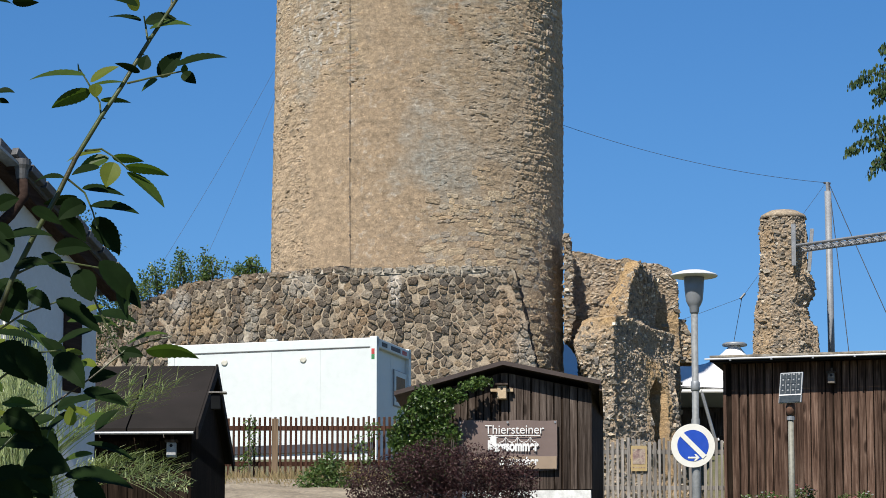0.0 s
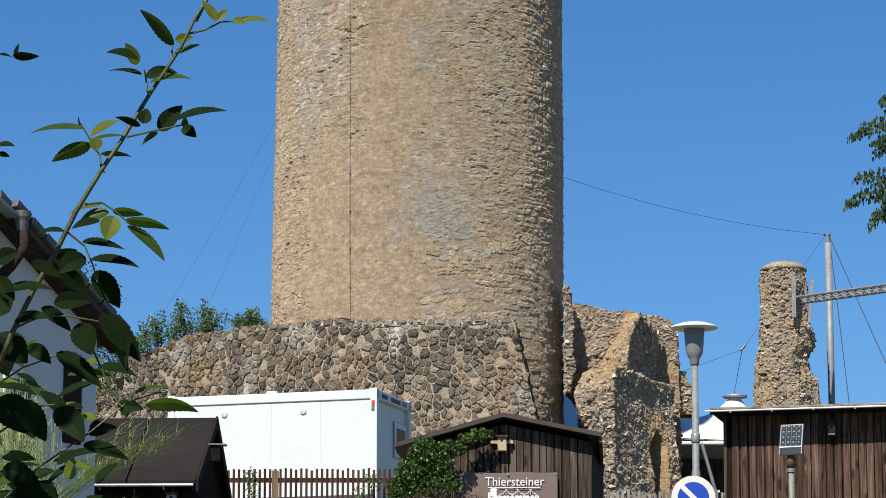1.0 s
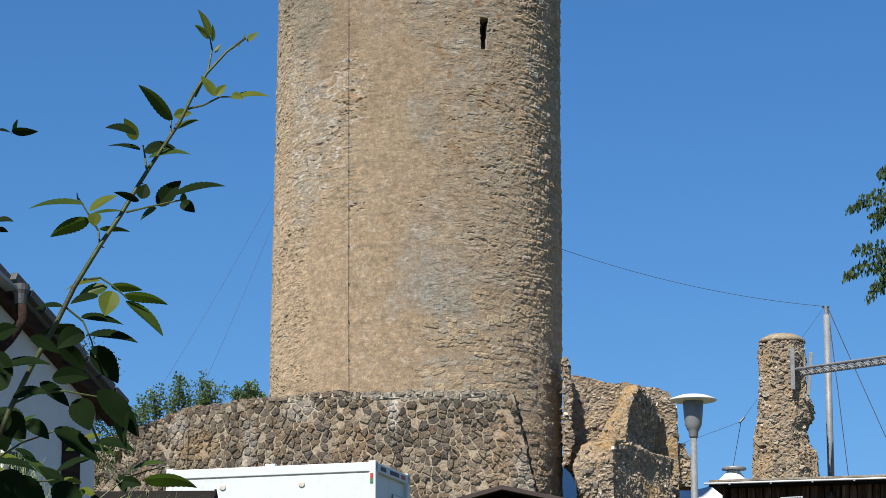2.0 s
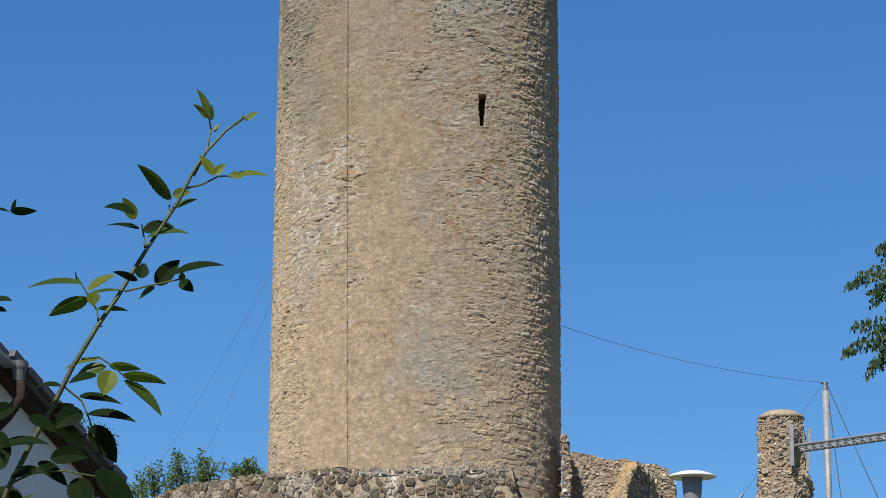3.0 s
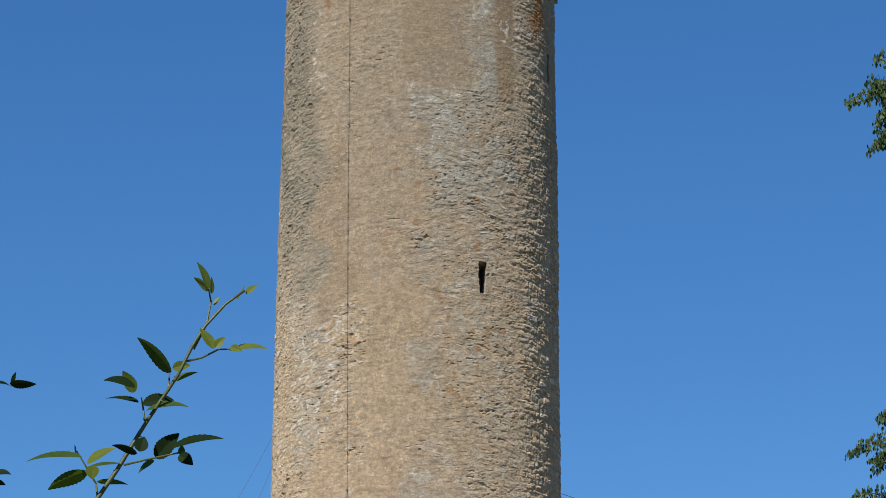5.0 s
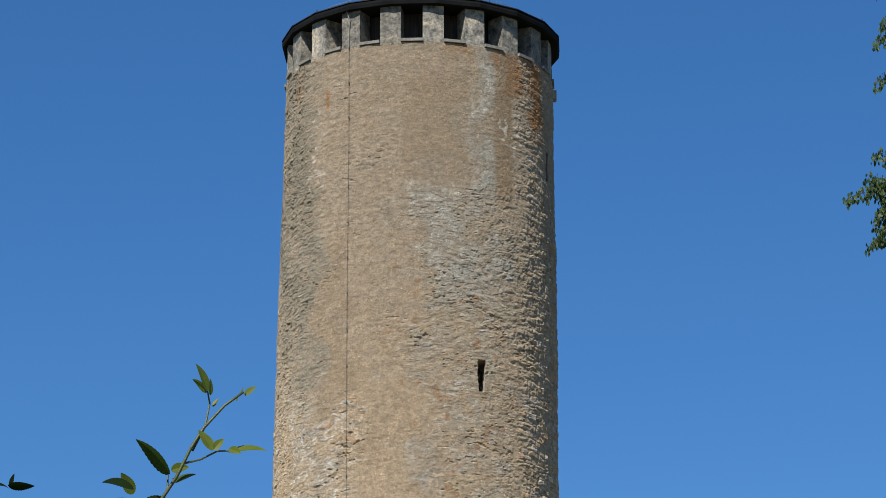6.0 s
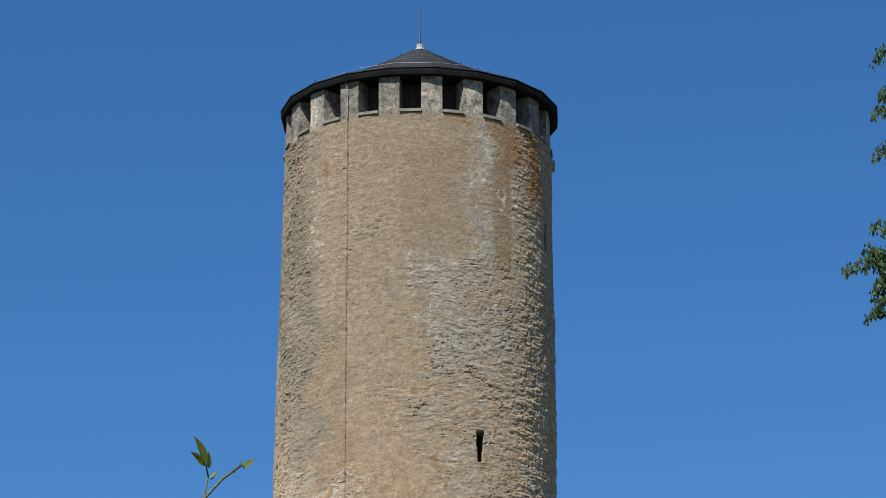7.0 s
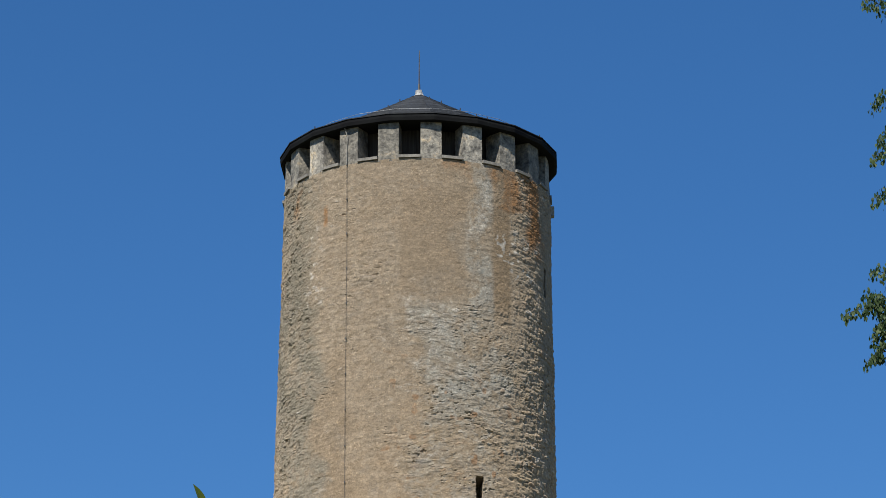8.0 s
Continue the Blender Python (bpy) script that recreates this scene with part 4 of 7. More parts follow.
# ---- ruins ----
def rubble_loft(sections, nu, seed, amp=0.10, course=0.2, length=0.33, cover=None, coarse=0.18, niche=None, crest=None, loose=900):
    """A broken block of masonry: corner plans at rising heights, filled in, with the relief of its stones. cover: a function of (side 0..1, x, y, z) for where mortar lies over them; crest: the top's height by x; loose: how many stones stand out of it. Gives the masonry's mesh and its stones' mesh."""
    zs = [s[0] for s in sections]
    k = len(sections[0][1])
    nz = int((zs[-1] - zs[0]) / 0.03) + 1
    nn = nu * k
    V = np.zeros((nz, nn, 3))
    U = np.zeros((nz, nn))
    side = np.zeros((nz, nn))
    for j in range(nz):
        z = zs[0] + (zs[-1] - zs[0]) * j / (nz - 1)
        c = [np.array([np.interp(z, zs, [s[1][i][0] for s in sections]), np.interp(z, zs, [s[1][i][1] for s in sections])]) for i in range(k)]
        u = 0.0
        for i in range(k):
            a, b = c[i], c[(i + 1) % k]
            w = np.linalg.norm(b - a)
            for q in range(nu):
                f = q / nu
                p = a + (b - a) * f
                V[j, i * nu + q] = (p[0], p[1], z)
                U[j, i * nu + q] = i * 7.3 + f * max(w, 0.3)
                side[j, i * nu + q] = i + f
    Z = V[:, :, 2]
    d, t = cellular(U, Z, length * 1.1, course * 1.1, seed)
    run = np.roll(V[:, :, :2], -2, 1) - np.roll(V[:, :, :2], 2, 1)
    out = np.stack([run[:, :, 1], -run[:, :, 0]], 2)
    out = out / (np.linalg.norm(out, axis=2, keepdims=True) + 1e-6)
    cen = V[:, :, :2].mean(1, keepdims=True)
    if ((V[:, :, :2] - cen) * out).sum() < 0:
        out = -out
    stone = smooth01(d, 0.0, 0.03)
    cov = np.zeros_like(Z) if cover is None else np.clip(cover(side, V[:, :, 0], V[:, :, 1], Z, U), 0, 1)
    rel = amp * stone * (0.25 + 1.0 * t) * (1 - 0.8 * cov) + coarse * (fnoise(U, Z, 0.9, seed + 2, 4) - 0.5) * 2 + 0.055 * (fnoise(U, Z, 0.06, seed + 5, 2) - 0.5)
    if niche is not None:
        rel = np.where(niche(side, Z), rel - 1.7, rel)
    edge = np.minimum(1, (zs[-1] - Z) / 0.25)
    V[:, :, :2] += out * rel[:, :, None]
    V[:, :, 2] += ((fnoise(U, Z, 0.30, seed + 8, 4) - 0.5) * 0.22 + (fnoise(V[:, :, 0] * 3, V[:, :, 1], 1.5, seed + 18, 2) - 0.5) * 0.14) * (1 - edge)
    if crest is not None:
        V[:, :, 2] += np.interp(V[:, :, 0], [q[0] for q in crest], [q[1] for q in crest]) * smooth01(Z, zs[-1] - 0.9, zs[-1])
    faces = [(j * nn + i, j * nn + (i + 1) % nn, (j + 1) * nn + (i + 1) % nn, (j + 1) * nn + i) for j in range(nz - 1) for i in range(nn)]
    verts = list(V.reshape(-1, 3))
    mid = len(verts)
    topc = V[-1].mean(0)
    verts.append((topc[0], topc[1], topc[2] + 0.04))
    base = (nz - 1) * nn
    faces += [(base + i, base + (i + 1) % nn, mid) for i in range(nn)]
    me = from_arrays("masonry", verts, faces, M_RUIN)
    give(me, joint=np.append((stone * (1 - cov)).ravel(), 0), tint=np.append(t.ravel(), 0.5), cover=np.append(cov.ravel(), 1.0))
    # single stones that stand out of the broken face
    r = np.random.RandomState(seed + 50)
    SV, SF = [], []
    while len(SF) < loose * 6:
        j, i = r.randint(2, nz), r.randint(nn)
        if cov[j, i] > r.uniform(0.25, 0.9):
            continue
        size = 0.018 + 0.06 * r.rand() ** 3
        along = Vector((-out[j, i, 1], out[j, i, 0], 0)) * size * r.uniform(0.8, 1.7)
        outer = Vector((out[j, i, 0], out[j, i, 1], 0)) * size * r.uniform(0.5, 1.0)
        turn = r.uniform(-0.8, 0.8)
        up = Vector((0, 0, size * r.uniform(0.6, 1.1))) + along * turn
        k = len(SV)
        for a in (-1, 1):
            for b in (-1, 1):
                for c in (-1, 1):
                    q = Vector(V[j, i]) + along * a * r.uniform(0.4, 1) + outer * b * r.uniform(0.5, 1) + up * c * r.uniform(0.4, 1)
                    SV.append(tuple(q))
        SF += [tuple(k + q for q in f) for f in ((0, 1, 3, 2), (4, 6, 7, 5), (0, 4, 5, 1), (2, 3, 7, 6), (0, 2, 6, 4), (1, 5, 7, 3))]
    return me, from_arrays("rubble", SV, SF, M_RUIN_STONE)


def ruin_block(parent, name, *args, **kw):
    """One block of a ruin under it, with its stones."""
    me, rubble = rubble_loft(*args, **kw)
    new(name, me).parent = parent
    ob = new("rubble", rubble)
    ob.parent = parent
    tagged(ob, kind="stuff")
# ---- more surfaces ----
M_WHITE = surface("white_container_paint", [(0.545, 0.580, 0.565), (0.590, 0.620, 0.605)], 0.45, scale=0.6, fine=6, bump=0.05, vary=0.04)
M_SEAL = surface("grey_rubber_seal", [(0.039, 0.039, 0.039), (0.069, 0.069, 0.069)], 0.7, bump=0)
M_BROWN = board_wood("brown_stained_boards", [(0.0232, 0.0140, 0.0104), (0.0781, 0.0476, 0.0342), (0.1440, 0.0976, 0.0732)], pieces=0.35, vary=0.5)
M_DARKBROWN = board_wood("dark_stained_boards", [(0.0218, 0.0155, 0.0126), (0.0575, 0.0437, 0.0356), (0.1058, 0.0851, 0.0713)], pieces=0.35, vary=0.45)
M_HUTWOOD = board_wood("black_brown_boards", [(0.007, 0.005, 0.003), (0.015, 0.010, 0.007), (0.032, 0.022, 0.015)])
M_REDBROWN = board_wood("red_brown_pickets", [(0.027, 0.012, 0.008), (0.051, 0.025, 0.017), (0.077, 0.040, 0.028)])
M_GREYWOOD = board_wood("silvered_pickets", [(0.13, 0.12, 0.11), (0.21, 0.195, 0.178), (0.29, 0.27, 0.245)])
M_POSTWOOD = board_wood("pale_brown_post", [(0.123, 0.085, 0.054), (0.193, 0.139, 0.092)])
M_FELT = surface("roofing_felt", [(0.014, 0.012, 0.010), (0.023, 0.019, 0.017)], 0.9, spec=0.15, scale=1.0, fine=60, bump=0.4, dist=0.004)
M_FELTBROWN = surface("brown_roof_sheet", [(0.035, 0.023, 0.020), (0.054, 0.039, 0.033)], 0.8, scale=1.5, fine=30)
M_PLINTH = surface("white_plinth", [(0.528, 0.528, 0.502), (0.660, 0.660, 0.634)], 0.85, scale=2, fine=10)
M_HOUSE = surface("white_house_render", [(0.581, 0.590, 0.598), (0.651, 0.660, 0.669)], 0.9, scale=0.8, fine=25, bump=0.4, dist=0.004, vary=0.05)
M_TENT = surface("white_membrane", [(0.651, 0.651, 0.642), (0.704, 0.704, 0.695)], 0.55, scale=0.5, fine=8, bump=0.05, vary=0.03)
M_LAMPHEAD = surface("white_lamp_enamel", [(0.616, 0.616, 0.607), (0.686, 0.686, 0.678)], 0.35, scale=3, fine=12, bump=0.05, vary=0.05)
M_LAMPGREY = surface("grey_lamp_body", [(0.17, 0.18, 0.19), (0.23, 0.24, 0.25)], 0.4, scale=3, fine=12, bump=0.05, vary=0.08)
M_POLE = surface("grey_painted_pole", [(0.146, 0.154, 0.154), (0.208, 0.216, 0.216)], 0.6, 0.0, scale=3, fine=20, bump=0.1)
M_SIGNWHITE = surface("sign_white", [(0.598, 0.581, 0.510), (0.651, 0.634, 0.572)], 0.4, scale=3, fine=10, bump=0, vary=0.04)
M_SIGNBLUE = surface("sign_blue", [(0.008, 0.046, 0.323), (0.012, 0.062, 0.385)], 0.4, scale=3, fine=10, bump=0, vary=0.04)
M_BARK = surface("grey_brown_bark", [(0.046, 0.039, 0.031), (0.100, 0.077, 0.058)], 0.9, scale=6, fine=30, bump=0.6)
M_CREAM = surface("cream_plastic", [(0.50, 0.48, 0.40), (0.54, 0.52, 0.44)], 0.6, bump=0)
L_IVY = leaf_mat("ivy_leaves", [(0.020, 0.046, 0.009), (0.048, 0.088, 0.018), (0.095, 0.140, 0.032)], 0.2, 0.35)
L_PURPLE = leaf_mat("purple_leaves", [(0.022, 0.009, 0.010), (0.046, 0.018, 0.020), (0.085, 0.045, 0.040), (0.035, 0.026, 0.022)], 0.2, 0.5, 0.25)


def leaf_cloud(centres, radii, count, size, seed, ratio=0.55, droop=0.3):
    """Many small folded leaves on and in a clump of balls. Returns places and faces."""
    r = np.random.RandomState(seed)
    V, F = [], []
    centres, radii = np.array(centres, float), np.array(radii, float)
    w = radii.prod(1) ** (2 / 3)
    pick = r.choice(len(centres), count, p=w / w.sum())
    for k in pick:
        d = r.normal(size=3)
        d /= np.linalg.norm(d)
        p = centres[k] + d * radii[k] * r.uniform(0.45, 1.08)
        along = r.normal(size=3) + d * 0.8 + np.array([0, 0, -droop])
        along /= np.linalg.norm(along)
        side = np.cross(along, r.normal(size=3) + d)
        side /= np.linalg.norm(side) + 1e-9
        up = np.cross(side, along)
        s = size * r.uniform(0.6, 1.25)
        b = len(V)
        V += [p, p + along * s * 0.5 + side * s * ratio / 2 + up * s * 0.08, p + along * s, p + along * s * 0.5 - side * s * ratio / 2 + up * s * 0.08]
        F += [(b, b + 1, b + 2), (b, b + 2, b + 3)]
    return V, F


def leaf_part(name, V, F, material, parent, label=""):
    ob = new(name, from_arrays(name, V, F, material))
    ob.parent = parent
    return tagged(ob, label)


# ---- ruins beside the keep ----
def build_ruins():
    def coat(side, x, y, z, u):
        lit = (side < 2).astype(float)
        jamb = (np.abs(side - 2.685) < 0.20) & (z < 12.75)
        return np.clip(jamb * 0.85 + lit * smooth01(z, 12.9, 13.8) * 1.0 + (fnoise(u, z, 0.8, 77, 3) - 0.6) * 1.3, 0, 1)
    ruin = thing("ruined_wall", "broken tan rubble-stone castle wall with an arched doorway", "ruin", kind="structure")
    low = [(8.2, [(3.95, 88.17), (3.70, 85.23), (4.35, 84.45), (6.75, 87.0)]), (9.62, [(4.25, 88.17), (4.12, 85.43), (4.40, 84.85), (6.32, 87.15)]), (11.67, [(4.01, 87.98), (3.86, 85.43), (4.32, 84.85), (6.12, 87.35)]),
           (12.65, [(3.66, 87.78), (3.50, 85.53), (4.35, 84.80), (6.02, 87.9)]), (13.13, [(3.50, 87.78), (3.40, 85.63), (4.34, 84.75), (6.02, 88.1)]),
           (13.66, [(3.81, 87.98), (3.62, 86.02), (4.40, 84.72), (6.17, 88.3)]), (13.76, [(4.0, 88.1), (3.85, 86.1), (4.66, 85.45), (5.72, 88.46)])]
    high = [(13.43, [(4.11, 88.37), (3.91, 86.12), (4.71, 85.63), (5.62, 88.46)]), (14.11, [(4.30, 88.37), (4.15, 86.31), (4.74, 85.73), (5.60, 88.46)]),
            (14.65, [(4.64, 88.37), (4.50, 86.51), (4.84, 85.92), (5.68, 88.56)]), (15.12, [(4.74, 88.37), (4.70, 86.60), (5.04, 86.10), (5.64, 88.56)]), (15.34, [(4.86, 88.37), (4.84, 86.80), (5.12, 86.45), (5.52, 88.56)])]
    for name, sec, seed in (("lower_masonry", low, 101), ("upper_masonry", high, 121)):
        def arch(side, z):
            f = (side - 2.0 - 0.685) / 0.115
            return (np.abs(f) < 1) & (z > 9.8) & (z < 12.3 - 0.35 * np.abs(f) ** 1.6)
        ruin_block(ruin, name, sec, 130, seed, amp=0.032, course=0.075, length=0.12, coarse=0.10, cover=coat, niche=arch if name == "lower_masonry" else None, loose=2600 if name == "lower_masonry" else 1200)
    back = thing("ruined_back_wall", "high crumbling rubble wall behind the keep", "ruin", kind="structure")
    flat = lambda side, x, y, z, u: np.clip((fnoise(u, z, 1.0, 88, 3) - 0.36) * 2.2, 0, 0.7)
    crown = [(3.2, 0.18), (3.35, 0.16), (3.65, 0.09), (4.1, -0.02), (4.7, -0.07), (5.06, -0.06), (5.5, -0.13), (5.8, -0.24), (6.02, -0.36), (6.24, -0.52)]
    for sec, seed, top, loose in (([(z, [(x, 89.93), (x + 0.02, 88.95), (x2, 88.95), (x2, 89.93)]) for z, x, x2 in ((10.30, 3.95, 6.30), (12.70, 3.68, 6.28), (13.25, 3.62, 6.28), (13.70, 3.26, 6.27), (15.3, 3.34, 6.24), (15.66, 3.36, 6.20), (15.82, 3.42, 6.10))], 141, crown, 1500),
                                  ([(z, [(3.25, 88.75), (3.25, 88.0), (x, 88.0), (x, 88.75)]) for z, x in ((13.45, 3.34), (13.8, 3.40), (14.2, 3.45), (14.7, 3.39), (15.2, 3.45), (15.7, 3.40), (16.0, 3.36), (16.22, 3.32))], 151, None, 500),
                                  ([(z, [(6.12, 89.90), (6.12, 89.15), (x, 89.15), (x, 89.90)]) for z, x in ((13.02, 6.66), (13.3, 6.74), (13.7, 6.70), (14.0, 6.56), (14.2, 6.44))], 161, [(6.2, 0.0), (6.35, -0.05), (6.7, -0.25)], 260)):
        ruin_block(back, "masonry", sec, 100, seed, amp=0.032, course=0.075, length=0.13, coarse=0.07, cover=flat, crest=top, loose=loose)
    col = thing("ruined_pillar", "free-standing stump of rubble wall with a mortar cap", "ruin", (9.5, 93.0, 11.2), kind="structure")
    sec = []
    for z, xa, xb in ((0, -1.1, 1.1), (2.4, -0.92, 0.95), (3.2, -0.86, 0.92), (3.5, -0.84, 0.70), (3.9, -0.80, 0.62), (4.2, -0.76, 0.84), (4.6, -0.72, 0.84), (4.85, -0.70, 0.68), (5.4, -0.67, 0.66), (6.35, -0.64, 0.64)):
        cx, rx = (xa + xb) / 2, (xb - xa) / 2
        sec.append((z, [(cx + rx * math.cos(q) , 0.75 * math.sin(q)) for q in [2 * math.pi * k / 8 + 0.3 for k in range(8)]]))
    ruin_block(col, "stump", sec, 34, 171, amp=0.034, course=0.075, length=0.12, coarse=0.08, cover=lambda side, x, y, z, u: np.clip((fnoise(u, z, 0.7, 98, 3) - 0.5) * 2, 0, 0.3), loose=1400)
    part("mortar_cap", lathe([(0.66, 0.0), (0.62, 0.1), (0.4, 0.22), (0.0, 0.27)], 20, (0, 0, 6.33)), M_MORTAR, col, "domed tan mortar cap", True)
    return ruin


build_ruins()


# ---- site container ----
def build_container():
    L, W, H = 4.80, 2.44, 2.64
    c = thing("site_container", "white steel site container with a small window", "container", (-1.393, 72.0, 8.735), -17.0)
    # local: x to -L along the front, y to W along the side
    part("base_frame", box(-L, 0, 0, W, 0, 0.16, 0.015), M_WHITE, c)
    part("roof_frame", box(-L, 0, 0, W, H - 0.20, H, 0.015), M_WHITE, c)
    part("roof_seam", box(-L + 0.05, -0.12, -0.004, 0.01, H - 0.213, H - 0.203), M_SEAL, c)
    for x in (-L, -0.16):
        for y in (0, W - 0.16):
            part("corner_post", box(x, x + 0.16, y - 0.004, y + 0.164, 0.0, H + 0.03, 0.01), M_WHITE, c)
    bm = box(-L + 0.1, -0.1, 0.02, W - 0.02, 0.1, H - 0.1)
    part("panel_walls", bm, M_WHITE, c)
    n = 4
    for k in range(n):
        x0 = -L + 0.16 + (L - 0.32) * k / n
        part("wall_panel", box(x0 + 0.0004, x0 + (L - 0.32) / n - 0.0004, 0.010, 0.03, 0.17, H - 0.23, 0.003), M_WHITE, c)
    for y0, y1 in ((0.17, 1.2), (1.21, 2.27)):
        part("wall_panel", box(-0.11, -0.088, y0, y1, 0.17, H - 0.23, 0.003), M_WHITE, c)
    for x in (-3.48, -1.67):
        part("vent_cap", lathe([(0.072, 0), (0.072, 0.012), (0.05, 0.018), (0, 0.018)], 16), M_CREAM, c, "round cream vent cap", True).matrix_basis = pose(x, 0.004, H - 0.42, 90)
    part("lifting_lug", box(-L / 2 - 0.12, -L / 2 + 0.12, 0.0, 0.12, H - 0.01, H + 0.05, 0.01), M_WHITE, c)
    w = new("window")
    w.parent = c
    x = -0.085
    part("window_seal", box(x, x + 0.022, 1.39, 2.27, 1.32, 2.12, 0.004), M_LAMPGREY, w)
    part("window_frame", box(x, x + 0.04, 1.41, 2.25, 1.34, 2.10, 0.005), M_WHITE, w)
    part("window_recess", box(x + 0.03, x + 0.045, 1.52, 2.14, 1.42, 1.98), surface("wood_shutter", [(0.169, 0.100, 0.046), (0.231, 0.146, 0.077)], 0.7), w, "brown closed shutter")
    # dark strip across the front, just above the base frame
    part("foot_strip", box(-L + 0.08, -0.04, -0.055, -0.02, 0.20, 0.38, 0.01), surface("slate_blue_strip", [(0.030, 0.034, 0.044), (0.045, 0.050, 0.062)], 0.8, scale=2, fine=12, bump=0.1), c, "slate-blue strip along its foot")
    red = surface("red_sticker", [(0.385, 0.039, 0.031), (0.424, 0.046, 0.039)], 0.5, bump=0)
    green = surface("green_sticker", [(0.031, 0.154, 0.054), (0.039, 0.185, 0.069)], 0.5, bump=0)
    part("sticker", box(-0.12, -0.05, -0.008, -0.004, H - 0.36, H - 0.24), red, c, "small red sticker")
    part("sticker", box(-0.12, -0.05, -0.008, -0.004, H - 0.47, H - 0.365), green, c, "small green sticker")
    dark = surface("dark_slot", [(0.023, 0.027, 0.039), (0.039, 0.042, 0.054)], 0.6, bump=0)
    for y0, y1, mt in ((0.35, 0.72, dark), (1.0, 1.65, dark), (1.8, 2.1, red)):
        part("roof_slot", box(0.0, 0.006, y0, y1, H - 0.15, H - 0.06), mt, c)
    return c


build_container()


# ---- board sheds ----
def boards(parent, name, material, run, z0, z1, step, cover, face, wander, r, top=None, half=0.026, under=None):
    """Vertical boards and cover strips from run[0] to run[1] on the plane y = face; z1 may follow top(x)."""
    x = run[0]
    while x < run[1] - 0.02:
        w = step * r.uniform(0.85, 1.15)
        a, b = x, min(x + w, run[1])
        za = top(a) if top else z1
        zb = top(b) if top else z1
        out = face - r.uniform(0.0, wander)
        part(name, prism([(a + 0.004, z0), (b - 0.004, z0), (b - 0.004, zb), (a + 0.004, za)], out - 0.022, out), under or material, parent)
        if cover:
            part("cover_strip", prism([(b - half, z0), (b + half, z0), (b + half, (top(b + half) if top else z1)), (b - half, (top(b - half) if top else z1))], face - r.uniform(0.045, 0.052), face - 0.022), material, parent)
        x += w


def build_middle_shed():
    r = np.random.RandomState(3)
    s = thing("garden_shed", "dark brown board shed with a low gable roof", "shed", (0.979, 54.0, 5.9), -3.0)
    rz, lx, lz, rx, re = 2.59, -1.75, 2.107, 1.566, 2.26

    def top(x):
        return (rz + (lz - rz) * x / lx if x < 0 else rz + (re - rz) * x / rx) - 0.10
    wl, wr = -1.50, 1.38
    body = [(wl, 0.5), (wr, 0.5), (wr, top(wr)), (0, top(0)), (wl, top(wl))]
    part("wall_core", prism(body, 0.26, 4.2), M_DARKBROWN, s)
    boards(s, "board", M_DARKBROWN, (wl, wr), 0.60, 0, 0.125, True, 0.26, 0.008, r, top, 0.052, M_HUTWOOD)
    part("plinth", box(wl - 0.02, wr + 0.02, 0.2, 4.2, -0.6, 0.58, 0.01), M_PLINTH, s, "white painted plinth")
    t = 0.045
    for a, b in (((lx, lz), (0, rz)), ((0, rz), (rx, re))):
        part("roof_slope", prism([a, b, (b[0], b[1] + t), (a[0], a[1] + t)], -0.02, 4.5), M_FELTBROWN, s, "brown sheet roof")
        part("barge_board", prism([(a[0], a[1] - 0.012), (b[0], b[1] - 0.012), (b[0], b[1] + t + 0.012), (a[0], a[1] + t + 0.012)], -0.055, -0.021), M_FELTBROWN, s)
    side = bmesh.new()
    plan = [(wr - 0.02, 0.27), (wr + 0.20, 4.2), (wr - 0.02, 4.2)]
    lo = [side.verts.new((x, y, -0.4)) for x, y in plan]
    hi = [side.verts.new((x, y, re + 0.02)) for x, y in plan]
    side.faces.new(lo)
    side.faces.new(hi)
    for i in range(3):
        side.faces.new((lo[i], lo[(i + 1) % 3], hi[(i + 1) % 3], hi[i]))
    part("side_wall", side, M_DARKBROWN, s)
    part("eave_board", box(rx - 0.03, rx + 0.02, 0.0, 4.5, re - 0.1, re - 0.004), M_DARKBROWN, s)
    return s


build_middle_shed()


def build_right_shed():
    r = np.random.RandomState(4)
    s = thing("board_shed", "long brown board shed with a lichen-edged flat roof", "shed", (4.5, 57.0, 6.2), -13.5)
    W = 6.0
    part("wall_core", box(0.27, W, 0.32, 4.2, -0.6, 2.75), M_BROWN, s)
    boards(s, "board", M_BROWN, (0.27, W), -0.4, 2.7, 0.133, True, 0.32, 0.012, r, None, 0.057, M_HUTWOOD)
    part("side_board", box(0.22, 0.27, 0.27, 4.2, -0.4, 2.7), M_BROWN, s)
    part("roof_slab", box(0.06, W + 0.3, -0.13, 4.6, 2.720, 2.765), M_FELT, s)
    part("roof_edge", box(0.06, W + 0.3, -0.16, -0.10, 2.760, 2.800, 0.006), surface("lichen_metal", [(0.077, 0.069, 0.058), (0.200, 0.169, 0.123), (0.277, 0.262, 0.231)], 0.85, scale=4, fine=30, vary=0.4), s, "lichen-stained metal roof edge")
    part("gutter", tube([(-0.02, -0.185, 2.735), (W + 0.3, -0.185, 2.735)], 0.017, 10), M_LAMPHEAD, s, "pale metal gutter", True)
    part("fascia", box(0.06, W + 0.3, -0.15, -0.13, 2.685, 2.718), M_FASCIA, s)
    for k in range(9):
        part("gutter_hook", box(0.4 + 0.7 * k, 0.43 + 0.7 * k, -0.205, -0.15, 2.700, 2.720), M_ZINC, s)
    return s


build_right_shed()


